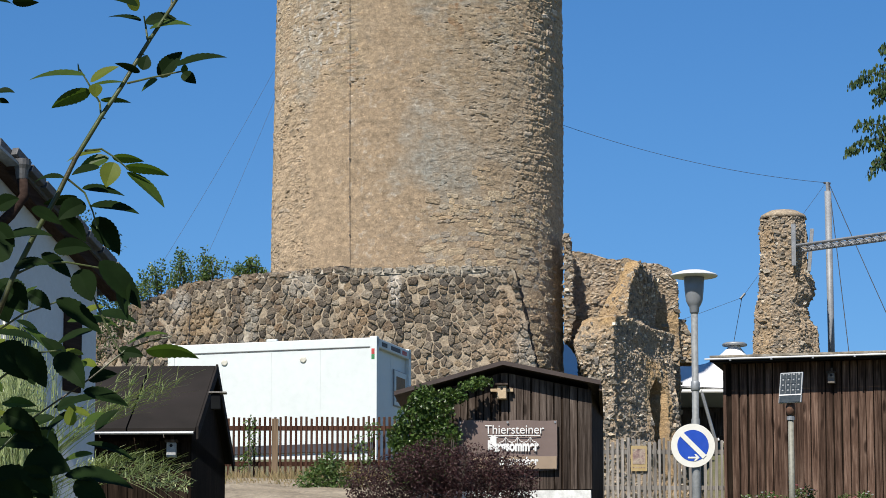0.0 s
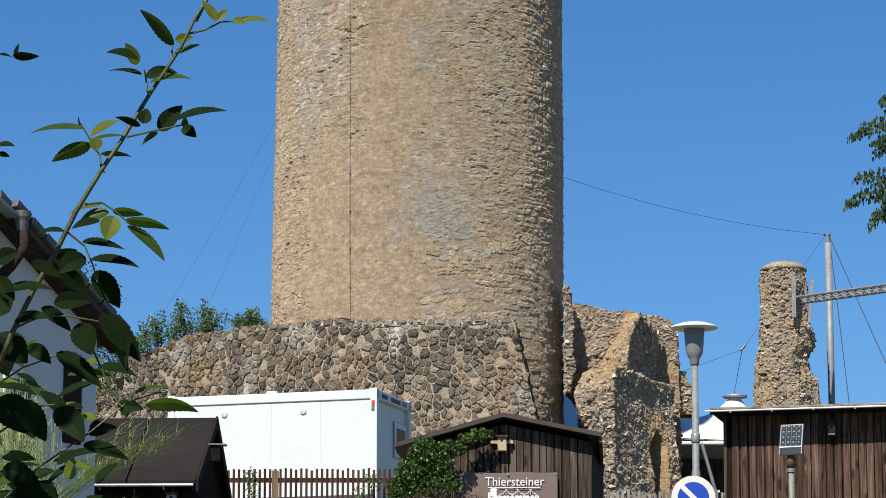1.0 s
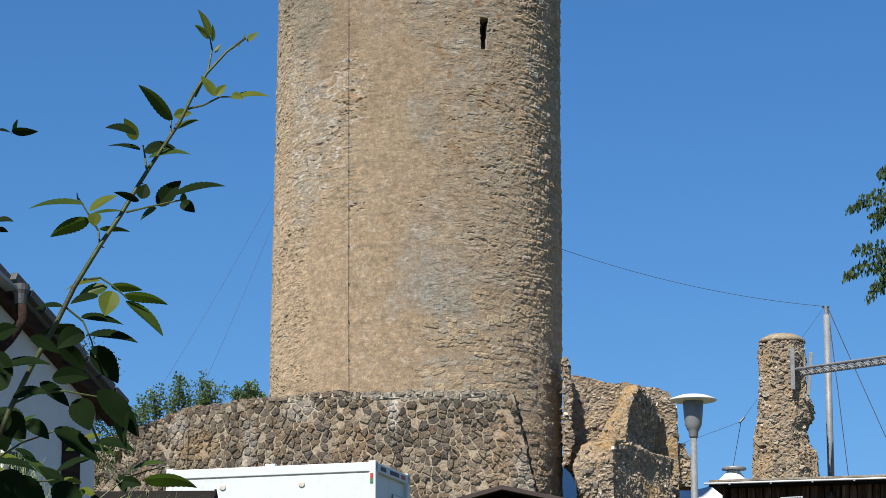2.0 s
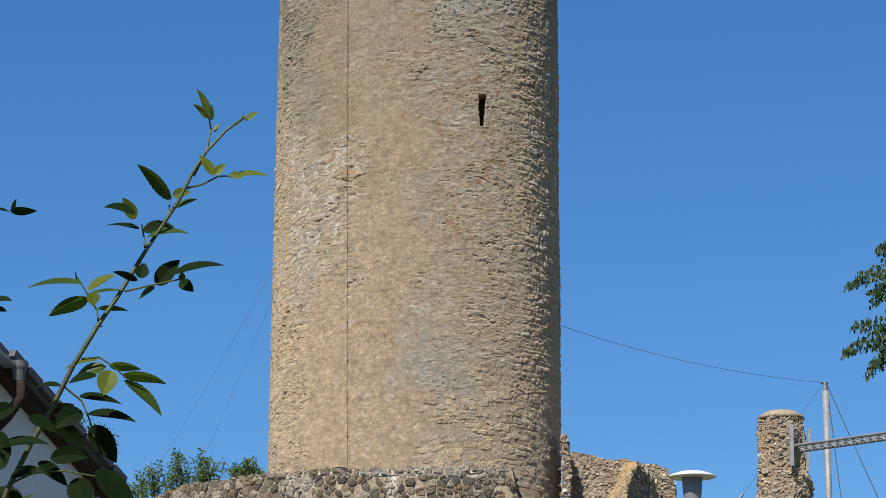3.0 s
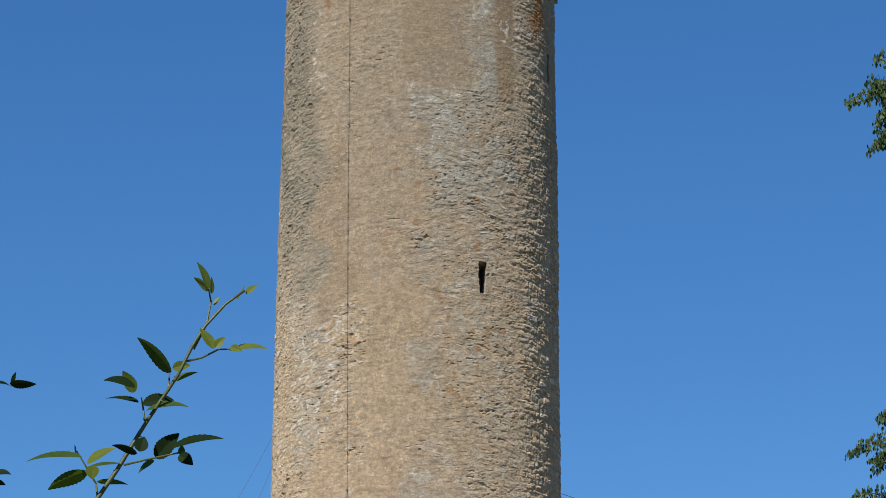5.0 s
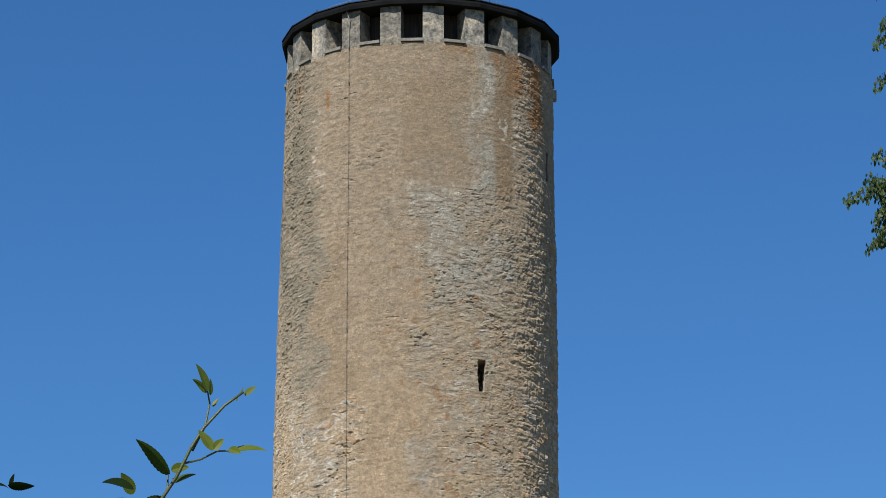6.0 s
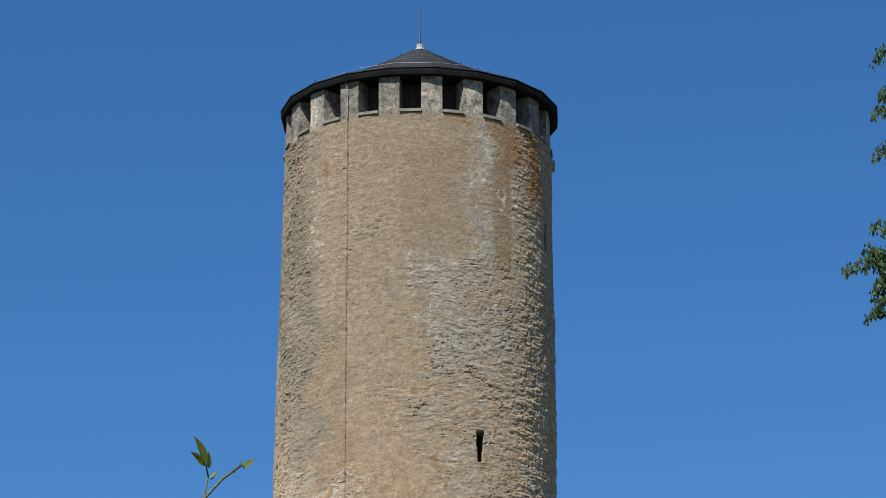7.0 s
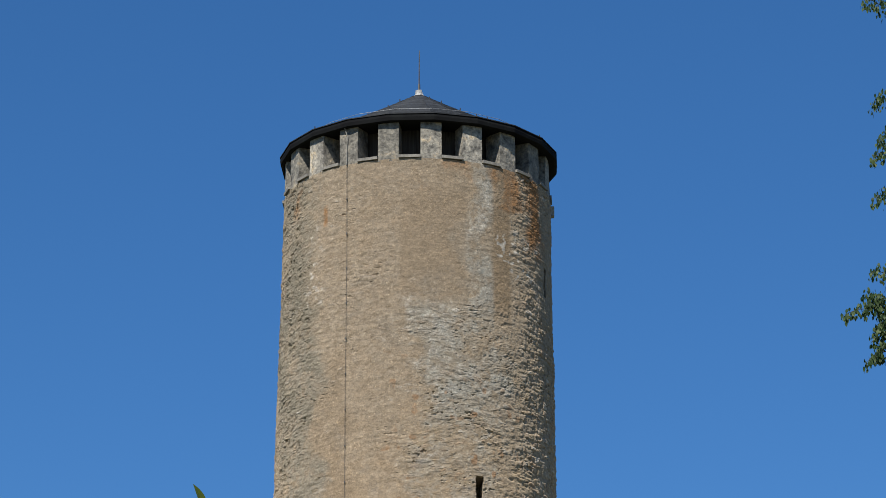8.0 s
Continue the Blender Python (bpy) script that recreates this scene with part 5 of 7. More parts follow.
def build_left_hut():
    r = np.random.RandomState(5)
    s = thing("wooden_hut", "small dark timber hut with a felted saddle roof", "shed", (-3.277, 45.0, 3.9), -2.7)
    ez, rz, yd, L = 2.54, 3.66, 2.25, 2.6
    part("wall_core", box(-L, -0.10, 0.35, 4.42, -0.3, 2.5), M_HUTWOOD, s)
    boards(s, "board", M_HUTWOOD, (-L, -0.10), 0.0, 2.45, 0.14, False, 0.35, 0.01, r)
    gable = prism([(0.35, 2.3), (4.42, 2.3), (4.42, 2.5), (2.25, rz - 0.06), (0.35, 2.6)], 0.0, 0.05)
    part("gable", moved(gable, pose(-0.10, 0, 0, 0, 0, 90)), M_HUTWOOD, s)
    for k in range(3):
        x0, x1 = -L - 0.2 + k * (L + 0.2) / 3, -L - 0.2 + (k + 1) * (L + 0.2) / 3
        for y0, y1 in ((0.0, yd), (4.5, yd)):
            bm = prism([(y0, ez), (y1, rz), (y1, rz + 0.05), (y0, ez + 0.05)], -x1 + 0.011, -x0 - 0.011)
            part("felt_strip", moved(bm, pose(0, 0, 0, 0, 0, 90)), M_FELT, s)
    part("gutter", tube([(-L - 0.2, -0.04, ez - 0.02), (-0.03, -0.04, ez - 0.02)], 0.022, 8), M_ZINC, s, "pale metal gutter")
    for y0, y1 in ((0.0, yd), (4.5, yd)):
        bm = prism([(y0, ez - 0.1), (y1, rz - 0.1), (y1, rz + 0.07), (y0, ez + 0.07)], -0.03, 0.0)
        part("barge_board", moved(bm, pose(0, 0, 0, 0, 0, 90)), M_FELT, s)
    return s


build_left_hut()


# ---- fences ----
def build_fences():
    r = np.random.RandomState(6)
    f = thing("picket_fence", "red-brown wooden picket fence on pale posts", "fence", (-4.6, 66.0, 7.8))
    L = 4.35
    for z in (0.22, 0.92):
        part("rail", box(0, L, 0.0, 0.05, z, z + 0.09, 0.006), M_REDBROWN, f)
    x = 0.0
    while x < L:
        h = 1.17 + r.uniform(-0.02, 0.03)
        part("picket", box(x, x + 0.047, -0.025, -0.002, -0.08, h, 0.006), M_REDBROWN, f)
        x += 0.1015
    for x in (-0.35, 1.275, 4.3):
        part("post", box(x, x + 0.13, -0.05, 0.06, -0.55, 1.15, 0.012), M_POSTWOOD, f, "pale brown squared post")
    g = thing("grey_picket_fence", "weathered grey wooden picket fence", "fence", (2.79, 61.0, 6.80))
    L = 2.4
    for z in (0.30, 0.95):
        part("rail", box(0, L, 0.0, 0.05, z, z + 0.08, 0.006), M_GREYWOOD, g)
    x = 0.0
    while x < L:
        h = 1.20 + r.uniform(-0.05, 0.05)
        w = r.uniform(0.042, 0.062)
        part("picket", box(x, x + w, -0.025, -0.002, -0.15, h, 0.006), M_GREYWOOD, g)
        x += w + r.uniform(0.03, 0.055)


build_fences()


# ---- street lamp with a road sign on its post ----
def build_lamp():
    x, y = 3.385, 45.0
    lamp = thing("street_lamp", "grey street lamp with a white mushroom shade", "street lamp", (x, y, 4.0))
    part("collar", lathe([(0.05, 2.98), (0.062, 3.0), (0.062, 3.10), (0.05, 3.12)], 14), M_ZINC, lamp, "pale clamp band", True)
    part("post", tube([(0, 0, -0.2), (0, 0, 2.6), (0, 0, 2.62), (0, 0, 4.1)], [0.062, 0.058, 0.047, 0.045], 14), M_POLE, lamp, smooth=True)
    part("lamp_body", lathe([(0.045, 4.02), (0.062, 4.05), (0.066, 4.11), (0.085, 4.14), (0.112, 4.20), (0.128, 4.34), (0.140, 4.55)], 28), M_LAMPGREY, lamp, "grey translucent lamp body", True)
    part("shade", lathe([(0.0, 4.52), (0.18, 4.52), (0.305, 4.525), (0.32, 4.535), (0.305, 4.555), (0.18, 4.60), (0.0, 4.62)], 36), M_LAMPHEAD, lamp, "white dished shade", True)
    sign = thing("road_sign", "round blue and white no-parking sign", "road sign", (x - 0.046, y - 0.07, 6.244))

    def disc(r, y0, y1):
        return moved(lathe([(r, y0), (r, y1)], 48), pose(0, 0, 0, 90))
    part("plate", disc(0.292, 0.0, 0.012), M_SIGNWHITE, sign)
    part("blue_field", disc(0.209, 0.012, 0.016), M_SIGNBLUE, sign, "blue round field")
    bm = moved(box(-0.216, 0.216, -0.021, -0.017, -0.033, 0.033), pose(0, 0, 0, 0, 45, 0))
    part("diagonal_bar", bm, M_SIGNWHITE, sign, "white diagonal bar")
    part("arrow", prism([(-0.07, -0.172), (0.035, -0.172), (0.01, -0.20), (0.035, -0.205), (0.085, -0.162), (0.04, -0.115), (0.015, -0.12), (0.04, -0.15), (-0.07, -0.15)], -0.021, -0.017), M_SIGNWHITE, sign, "small white arrow")
    part("clamp", lathe([(0.07, -0.02), (0.07, 0.02)], 14, (0, 0.07, 0.15)), M_ZINC, sign)
    part("clamp", lathe([(0.07, -0.02), (0.07, 0.02)], 14, (0, 0.07, -0.15)), M_ZINC, sign)


build_lamp()
# ---- the festival tent behind the ruins ----
def build_tent():
    tent = thing("event_tent", "white peaked membrane tent on steel poles", "tent", kind="structure")
    tent.matrix_basis = pose(0, 0, -0.0243) @ Matrix.Scale(1.015, 4)
    xs, ys = np.linspace(2.2, 9.6, 56), np.linspace(95.5, 103.5, 50)
    X, Y = np.meshgrid(xs, ys)
    back = np.minimum(Y - 95.5, 103.5 - Y)
    Z = 13.02 + 0.30 * (1 - np.exp(-back / 1.1))
    for px, py, hh in ((2.7, 98.6, 1.7), (5.2, 98.6, 4.4), (8.62, 99.0, 1.60)):
        Z += np.minimum(hh * np.exp(-np.hypot(X - px, Y - py) / 0.95), 2.7)
    n = len(xs)
    F = [(j * n + i, j * n + i + 1, (j + 1) * n + i + 1, (j + 1) * n + i) for j in range(len(ys) - 1) for i in range(n - 1)]
    V = np.stack([X.ravel(), Y.ravel(), Z.ravel()], 1)
    k = len(V)
    V = np.concatenate([V, V - (0, 0, 0.03)])
    F = F + [tuple(k + q for q in f[::-1]) for f in F]
    ob = new("membrane", from_arrays("membrane", V, F, M_TENT, True))
    ob.parent = tent
    part("peak_ring", lathe([(0.36, 0), (0.37, 0.05), (0.30, 0.09), (0.0, 0.10)], 24, (8.62, 99.0, 14.78)), M_ZINC, tent, "round metal peak cap", True)
    hem = [(x, 95.5, 13.02) for x in np.linspace(2.2, 9.6, 12)]
    part("hem_cable", tube(hem, 0.05, 6), M_TENT, tent)
    for x in (3.0, 7.6):
        part("tent_pole", tube([(x + 0.35, 95.7, 10.9), (x - 0.25, 95.5, 13.05)], 0.05, 8), M_ZINC, tent)
    part("stage_beam", box(2.2, 9.6, 97.0, 97.2, 11.7, 11.9, 0.01), M_DARKBROWN, tent)
    part("stage_back", box(2.2, 9.6, 102.0, 102.2, 10.8, 13.3, 0.01), M_DARKBROWN, tent, "dark boarded stage back")
    for k in range(24):
        x = 5.8 + k * 0.16
        z = 11.62 + 0.09 * math.cos(k * 2 * math.pi / 6)
        part("light_bulb", lathe([(0.0, 0), (0.03, 0.02), (0.035, 0.05), (0.015, 0.09), (0.0, 0.1)], 8, (x, 96.2, z)), M_LAMPHEAD, tent, "", True)


build_tent()


def sagging(a, b, drop, n=14):
    a, b = Vector(a), Vector(b)
    return [a.lerp(b, i / n) - Vector((0, 0, drop * 4 * (i / n) * (1 - i / n))) for i in range(n + 1)]


M_MAST = surface("weathered_mast_steel", [(0.17, 0.178, 0.188), (0.25, 0.258, 0.268)], 0.55, 0.1, scale=3, fine=25, bump=0.15)
M_WIRE = surface("dull_wire_rope", [(0.039, 0.039, 0.040), (0.062, 0.062, 0.062)], 0.85, bump=0)


def build_mast():
    mast = thing("steel_mast", "tall grey steel mast with guy wires", "mast", (10.93, 94.5, 11.0))
    part("pole", tube([(0.03, 0, 0), (0.0, 0, 7.60)], 0.096, 14), M_MAST, mast, smooth=True)
    part("pole_top", tube([(0.0, 0, 7.58), (-0.02, 0, 7.86)], 0.048, 10), M_MAST, mast)
    part("eye_bolt", tube([(-0.12, 0, 7.84), (0.08, 0, 7.82)], 0.03, 6), M_STEEL, mast)
    for end, d in (((0.48, -0.5, 2.6), 0.02), ((1.62, -0.5, 3.8), 0.02)):
        part("guy_wire", tube(sagging((0.04, 0, 7.8), end, d, 6), 0.012, 5), M_WIRE, mast)
    wire = thing("span_wire", "thin dark steel cable slung from keep to mast", "cable", (0, 0, 0), group="cables")
    part("cable", tube(sagging((3.2, 90.0, 19.63), (10.82, 94.5, 18.85), 0.24), 0.0065, 5), M_WIRE, wire)
    wire = thing("span_wire", "thin dark steel cable slung past the ruined pillar", "cable", (0, 0, 0), group="cables")
    part("cable", tube([(10.85, 94.5, 18.8), (8.47, 94.7, 15.58), (6.2, 90.0, 14.2)], 0.0055, 5), M_WIRE, wire)
    part("turnbuckle", tube([(8.56, 94.7, 15.70), (8.42, 94.65, 15.54)], 0.035, 6), M_STEEL, wire)
    part("drop_wire", tube([(8.47, 94.7, 15.58), (8.6, 99.0, 14.9)], 0.009, 5), M_WIRE, wire)
    for a, b in (((-4.45, 89.6, 21.2), (-7.77, 87.2, 14.6)), ((-4.45, 89.6, 20.4), (-7.04, 86.1, 13.2))):
        wire = thing("guy_wire", "thin guy wire from the keep down to the curtain wall", "cable", (0, 0, 0), group="cables")
        part("cable", tube(sagging(a, b, 0.15), 0.004, 5), M_WIRE, wire)
    # lattice boom held by two rails on the pillar
    boom = thing("lattice_boom", "grey steel lattice boom bolted to the ruined pillar", "boom", (0, 0, 0))
    a0, b0 = Vector((9.75, 91.9, 16.62)), Vector((12.6, 85.0, 16.0))
    d = (b0 - a0)
    up, off = Vector((0, 0, -0.12)), Vector((0.32, 0.25, -0.04))
    rails = [(a0, b0), (a0 + off, b0 + off), (a0 + off * 0.5 + up, b0 + off * 0.5 + up)]
    for p, q in rails:
        part("chord", tube([p, q], 0.04, 8), M_MAST, boom)
    for k in range(17):
        f, g = k / 17, (k + 0.5) / 17
        part("lattice_bar", tube([a0 + d * f, a0 + off + d * g, a0 + d * (f + 1 / 17)], 0.022, 5), M_MAST, boom)
        part("lattice_bar", tube([a0 + d * f, a0 + off * 0.5 + up + d * g, a0 + off + d * (f + 1 / 17)], 0.018, 5), M_MAST, boom)
    part("rail", box(9.62, 9.74, 92.05, 92.15, 16.08, 17.25, 0.01), M_MAST, boom, "upright steel channel")
    bm = moved(box(-0.05, 0.05, -0.05, 0.05, -0.6, 0.6, 0.01), pose(10.2, 92.6, 16.6, 0, 5, 0))
    part("rail", bm, M_MAST, boom, "upright steel channel")


build_mast()


# ---- small fittings ----
M_BIRCH = surface("pale_birch_wood", [(0.347, 0.254, 0.154), (0.424, 0.323, 0.208)], 0.7, scale=5, fine=25)
M_HOLE = surface("dark_hole", [(0.008, 0.008, 0.008), (0.012, 0.010, 0.009)], 0.9, bump=0)
M_BANNER = surface("taupe_banner", [(0.125, 0.088, 0.075), (0.155, 0.110, 0.095)], 0.6, scale=1.2, fine=8, bump=0.1, vary=0.06)
M_BANNERLOW = surface("sand_banner", [(0.231, 0.169, 0.115), (0.262, 0.193, 0.131)], 0.6, scale=2, fine=8, bump=0.1, vary=0.06)
M_INK = surface("white_print", [(0.598, 0.598, 0.581), (0.651, 0.651, 0.634)], 0.6, bump=0, vary=0.03)
M_SOLAR = surface("solar_glass", [(0.009, 0.017, 0.023), (0.015, 0.026, 0.035)], 0.35, bump=0, vary=0.1, spec=0.3)
M_RUST = surface("rusty_bracket", [(0.077, 0.039, 0.023), (0.131, 0.065, 0.039)], 0.9, scale=8, fine=30)
M_PAPER = surface("yellowed_poster", [(0.323, 0.231, 0.100), (0.385, 0.293, 0.146)], 0.8, scale=4, fine=15, bump=0, vary=0.08)
M_PRINT = surface("poster_print", [(0.045, 0.030, 0.030), (0.20, 0.13, 0.12), (0.34, 0.28, 0.22), (0.10, 0.08, 0.07)], 0.8, scale=9, fine=25, bump=0, vary=0.3)


def nest_box(at, turn, w, h, mat, label, arms=False):
    n = thing("nest_box", label, "nest box", at, turn, group="nest boxes")
    part("box", prism([(-w / 2, -h / 2), (w / 2, -h / 2), (w / 2 * 0.95, h / 2), (-w / 2 * 0.95, h / 2)], -w * 0.9, 0.0, bevel=0.006), mat, n)
    part("roof", box(-w * 0.66, w * 0.66, -w * 1.15, 0.0, h / 2 + 0.003, h / 2 + 0.035, 0.006), M_DARKBROWN, n)
    hole = moved(lathe([(0.022, 0), (0.022, 0.004)], 12), pose(0, -w * 0.9, h * 0.28, 90))
    part("entrance", hole, M_HOLE, n)
    if arms:
        for s in (-1, 1):
            part("arm", box(s * w * 0.82 - 0.055, s * w * 0.82 + 0.055, -0.06, -0.01, h * 0.06, h * 0.30, 0.006), mat, n)
    part("hanger", box(-0.02, 0.02, -0.02, 0.0, h / 2 + 0.035, h / 2 + 0.10), M_DARKBROWN, n)


nest_box((0.965, 54.19, 8.05), -3.0, 0.155, 0.215, M_BIRCH, "pale wooden nest box with two side arms on the shed gable", True)
nest_box((-3.62, 45.34, 6.22), -2.7, 0.13, 0.20, surface("weathered_white_wood", [(0.269, 0.277, 0.277), (0.385, 0.385, 0.377)], 0.8, scale=8, fine=25), "small whitish nest box under the hut eave")
nest_box((6.573, 56.747, 8.595), -13.5, 0.12, 0.17, surface("grey_nest_wood", [(0.108, 0.092, 0.077), (0.169, 0.146, 0.123)], 0.8, scale=8, fine=25), "small grey nest box in the shade of the eave")


def lettering(body, size, at, material, parent, bold=0.0, wide=1.0):
    cu = bpy.data.curves.new("letters", "FONT")
    cu.body, cu.size, cu.extrude, cu.offset = body, size, 0.001, bold
    tmp = bpy.data.objects.new("letters", cu)
    scene.collection.objects.link(tmp)
    bpy.context.view_layer.update()
    me = bpy.data.meshes.new_from_object(tmp.evaluated_get(bpy.context.evaluated_depsgraph_get()))
    bpy.data.objects.remove(tmp)
    bpy.data.curves.remove(cu)
    me.materials.clear()
    me.materials.append(material)
    xs = [v.co.x for v in me.vertices]
    me.transform(Matrix.Translation(at) @ Matrix.Rotation(radians(90), 4, "X") @ Matrix.Diagonal((wide, 1, 1, 1)) @ Matrix.Translation((-(min(xs) + max(xs)) / 2, 0, 0)))
    ob = new("lettering", me)
    ob.parent = parent
    return tagged(ob, "white printed lettering")


def build_banner():
    b = thing("banner", "taupe event banner tied to the shed boards", "banner", (1.055, 54.13, 6.80), -3.0)
    W, H = 1.585, 0.80
    n, m = 40, 20
    V, F = [], []
    for back in (0, 0.004):
        for j in range(m + 1):
            for i in range(n + 1):
                u, v = i / n, j / m
                sag = 0.018 * math.sin(u * math.pi * 4) * (v ** 4) * 0.5 - 0.014 * math.sin(u * math.pi) * (1 - v)
                V.append(((u - 0.5) * W, back + 0.012 * math.sin(u * 9 + v * 3), v * H + sag))
    k = (n + 1) * (m + 1)
    for j in range(m):
        for i in range(n):
            q = (j * (n + 1) + i, j * (n + 1) + i + 1, (j + 1) * (n + 1) + i + 1, (j + 1) * (n + 1) + i)
            F += [q, tuple(k + x for x in q[::-1])]
    ob = new("cloth", from_arrays("cloth", V, F, M_BANNER, True))
    ob.parent = b
    part("lower_band", box(-W / 2 + 0.01, W / 2 - 0.01, -0.024, -0.016, 0.02, 0.22), M_BANNERLOW, b, "sand-coloured lower band")
    y = -0.028
    lettering("Thiersteiner", 0.205, (0.11, y, 0.585), M_INK, b, 0.0, 0.93)
    part("rule", box(-0.32, 0.52, y, y + 0.003, 0.548, 0.562), M_INK, b)
    lettering("Burgsommer", 0.235, (0.09, y, 0.31), M_INK, b, 0.011, 0.66)
    lettering("September", 0.175, (0.18, y, 0.085), M_INK, b, 0.008, 0.80)
    # drawn keep and tent peaks
    part("drawn_keep", prism([(-0.28, 0.33), (-0.18, 0.33), (-0.18, 0.52), (-0.15, 0.52), (-0.23, 0.56), (-0.31, 0.52), (-0.28, 0.52)], y, y + 0.003), M_INK, b)
    for px in (-0.03, 0.16, 0.36):
        pts = [(px - 0.11, 0.44), (px - 0.04, 0.465), (px, 0.53), (px + 0.04, 0.465), (px + 0.11, 0.44)]
        part("drawn_tent", tube([(x, y, z) for x, z in pts], 0.006, 4), M_INK, b)
        part("drawn_tent", tube([(px, y, 0.53), (px, y, 0.44)], 0.005, 4), M_INK, b)
    for x in (-W / 2 + 0.03, 0.0, W / 2 - 0.03):
        for z in (0.03, H - 0.03):
            part("eyelet", moved(lathe([(0.018, 0), (0.018, 0.004), (0.008, 0.004)], 12), pose(x, -0.016, z, 90)), M_ZINC, b)


build_banner()


def build_poster():
    p = thing("poster", "small yellowed poster on the grey pickets", "poster", (3.553, 60.95, 7.667))
    part("sheet", box(-0.145, 0.145, -0.012, 0.0, -0.23, 0.23, 0.003), M_PAPER, p)
    part("picture", box(-0.115, 0.115, -0.016, -0.013, -0.105, 0.175), M_PRINT, p, "faded printed picture")
    for k in range(5):
        part("text_bar", box(-0.115 + k * 0.048, -0.088 + k * 0.048, -0.016, -0.013, -0.175, -0.153), M_PRINT, p)


build_poster()


def build_solar_lamp():
    s = thing("solar_floodlight", "solar floodlight panel on a grey pipe post", "solar lamp", (5.585, 54.0, 5.5))
    part("post", tube([(0, 0, -0.3), (0, 0, 2.18)], [0.052, 0.047], 14), surface("olive_grey_pipe", [(0.154, 0.154, 0.123), (0.216, 0.208, 0.169)], 0.6, 0.1, scale=3, fine=20, bump=0.1), s, smooth=True)
    part("bracket", lathe([(0.075, 2.17), (0.078, 2.30), (0.06, 2.36), (0.0, 2.38)], 14), M_RUST, s, "rusty cap bracket", True)
    part("clamp", lathe([(0.065, 2.09), (0.065, 2.15)], 14), M_ZINC, s)
    panel = new("panel")
    panel.parent = s
    panel.matrix_basis = pose(0.005, -0.06, 2.605, -14, 0, -24) @ Matrix.Diagonal((0.98, 1, 1.08, 1))
    part("panel_frame", box(-0.195, 0.195, -0.015, 0.02, -0.24, 0.24, 0.006), M_ZINC, panel)
    for i in range(4):
        for j in range(4):
            x, z = -0.175 + i * 0.089, -0.105 + j * 0.083
            part("solar_cell", box(x, x + 0.083, -0.022, -0.016, z, z + 0.077), M_SOLAR, panel)
            part("contact_strip", box(x + 0.028, x + 0.055, -0.024, -0.0221, z + 0.052, z + 0.072), M_LAMPGREY, panel)
    part("lamp_strip", box(-0.18, 0.18, -0.024, -0.016, -0.23, -0.13), M_SOLAR, panel)
    part("pale_bar", box(-0.19, 0.19, -0.027, -0.016, -0.126, -0.110), M_LAMPHEAD, panel)


build_solar_lamp()


# ---- white house at the edge of the lane ----
def build_house():
    M_VERGE = board_wood("brown_verge_boards", [(0.027, 0.017, 0.014), (0.046, 0.031, 0.025)], axis="y")
    M_TILE = surface("grey_roof_sheet", [(0.054, 0.055, 0.058), (0.085, 0.086, 0.089)], 0.6, scale=2, fine=20, pieces=0.15)
    # local: y runs along the gable away from the ridge, x out of the gable wall
    h = thing("white_house", "white rendered house with a dark tiled roof and brown verge", "house", (-4.376, 33.0, 2.4), -28.0)
    slope = 0.49
    ridge = 5.60

    def roof(y):
        return ridge - slope * y
    prof = [(-2.5, -0.2), (1.9, -0.2), (1.9, roof(1.9) - 0.2), (0.0, roof(0) - 0.2), (-2.5, roof(2.5) - 0.2)]
    wall = moved(prism(prof, 0.10, 6.0), pose(0, 0, 0, 0, 0, 90))
    part("wall", wall, M_HOUSE, h)
    bm = moved(prism([(-0.1, roof(-0.1)), (2.13, roof(2.13)), (2.13, roof(2.13) - 0.10), (-0.1, roof(-0.1) - 0.10)], -0.08, 6.0), pose(0, 0, 0, 0, 0, 90))
    part("roof", bm, M_TILE, h, "dark grey roof covering")
    bm = moved(prism([(-0.1, roof(-0.1) - 0.10), (2.13, roof(2.13) - 0.10), (2.13, roof(2.13) - 0.24), (-0.1, roof(-0.1) - 0.24)], -0.05, 0.09), pose(0, 0, 0, 0, 0, 90))
    part("verge_board", bm, M_VERGE, h)
    for k in range(8):
        y = 0.1 + k * 0.26
        bm = moved(box(-0.03, 0.05, -0.13, 0.13, -0.035, 0.05, 0.008), pose(0.10, y + 0.1, roof(y + 0.1) - 0.02, -26, 0, 0))
        part("verge_tile", bm, M_TILE, h)
    part("gutter", tube([(0.1, 2.13, roof(2.13) - 0.1), (-6.0, 2.13, roof(2.13) - 0.1)], 0.07, 10), M_TILE, h)
    part("downpipe", tube([(0.18, 0.12, 5.28), (0.20, 0.14, 5.1), (0.10, 0.05, 4.9), (0.0, -0.05, 4.75)], 0.055, 10), M_VERGE, h, "brown downpipe", True)
    part("pipe_funnel", moved(lathe([(0.055, 0), (0.07, 0.1), (0.085, 0.14), (0.085, 0.2)], 14), pose(0.18, 0.12, 5.26)), M_TILE, h)
    part("roof_sheet", moved(box(-1.2, 0.2, -1.4, 0.1, 0, 0.03), pose(0, -0.05, 5.42, -20, 0, 0)), M_ZINC, h, "grey sheet-metal flashing")
    w = new("window")
    w.parent = h
    part("window_frame", box(-0.115, -0.07, 0.25, 0.75, 2.9, 3.9, 0.008), M_PLINTH, w)
    part("pane", box(-0.075, -0.066, 0.31, 0.69, 2.96, 3.84), M_SOLAR, w)
    part("window_frame", box(-0.115, -0.07, 1.30, 1.60, 3.3, 4.2, 0.008), M_VERGE, w)


build_house()

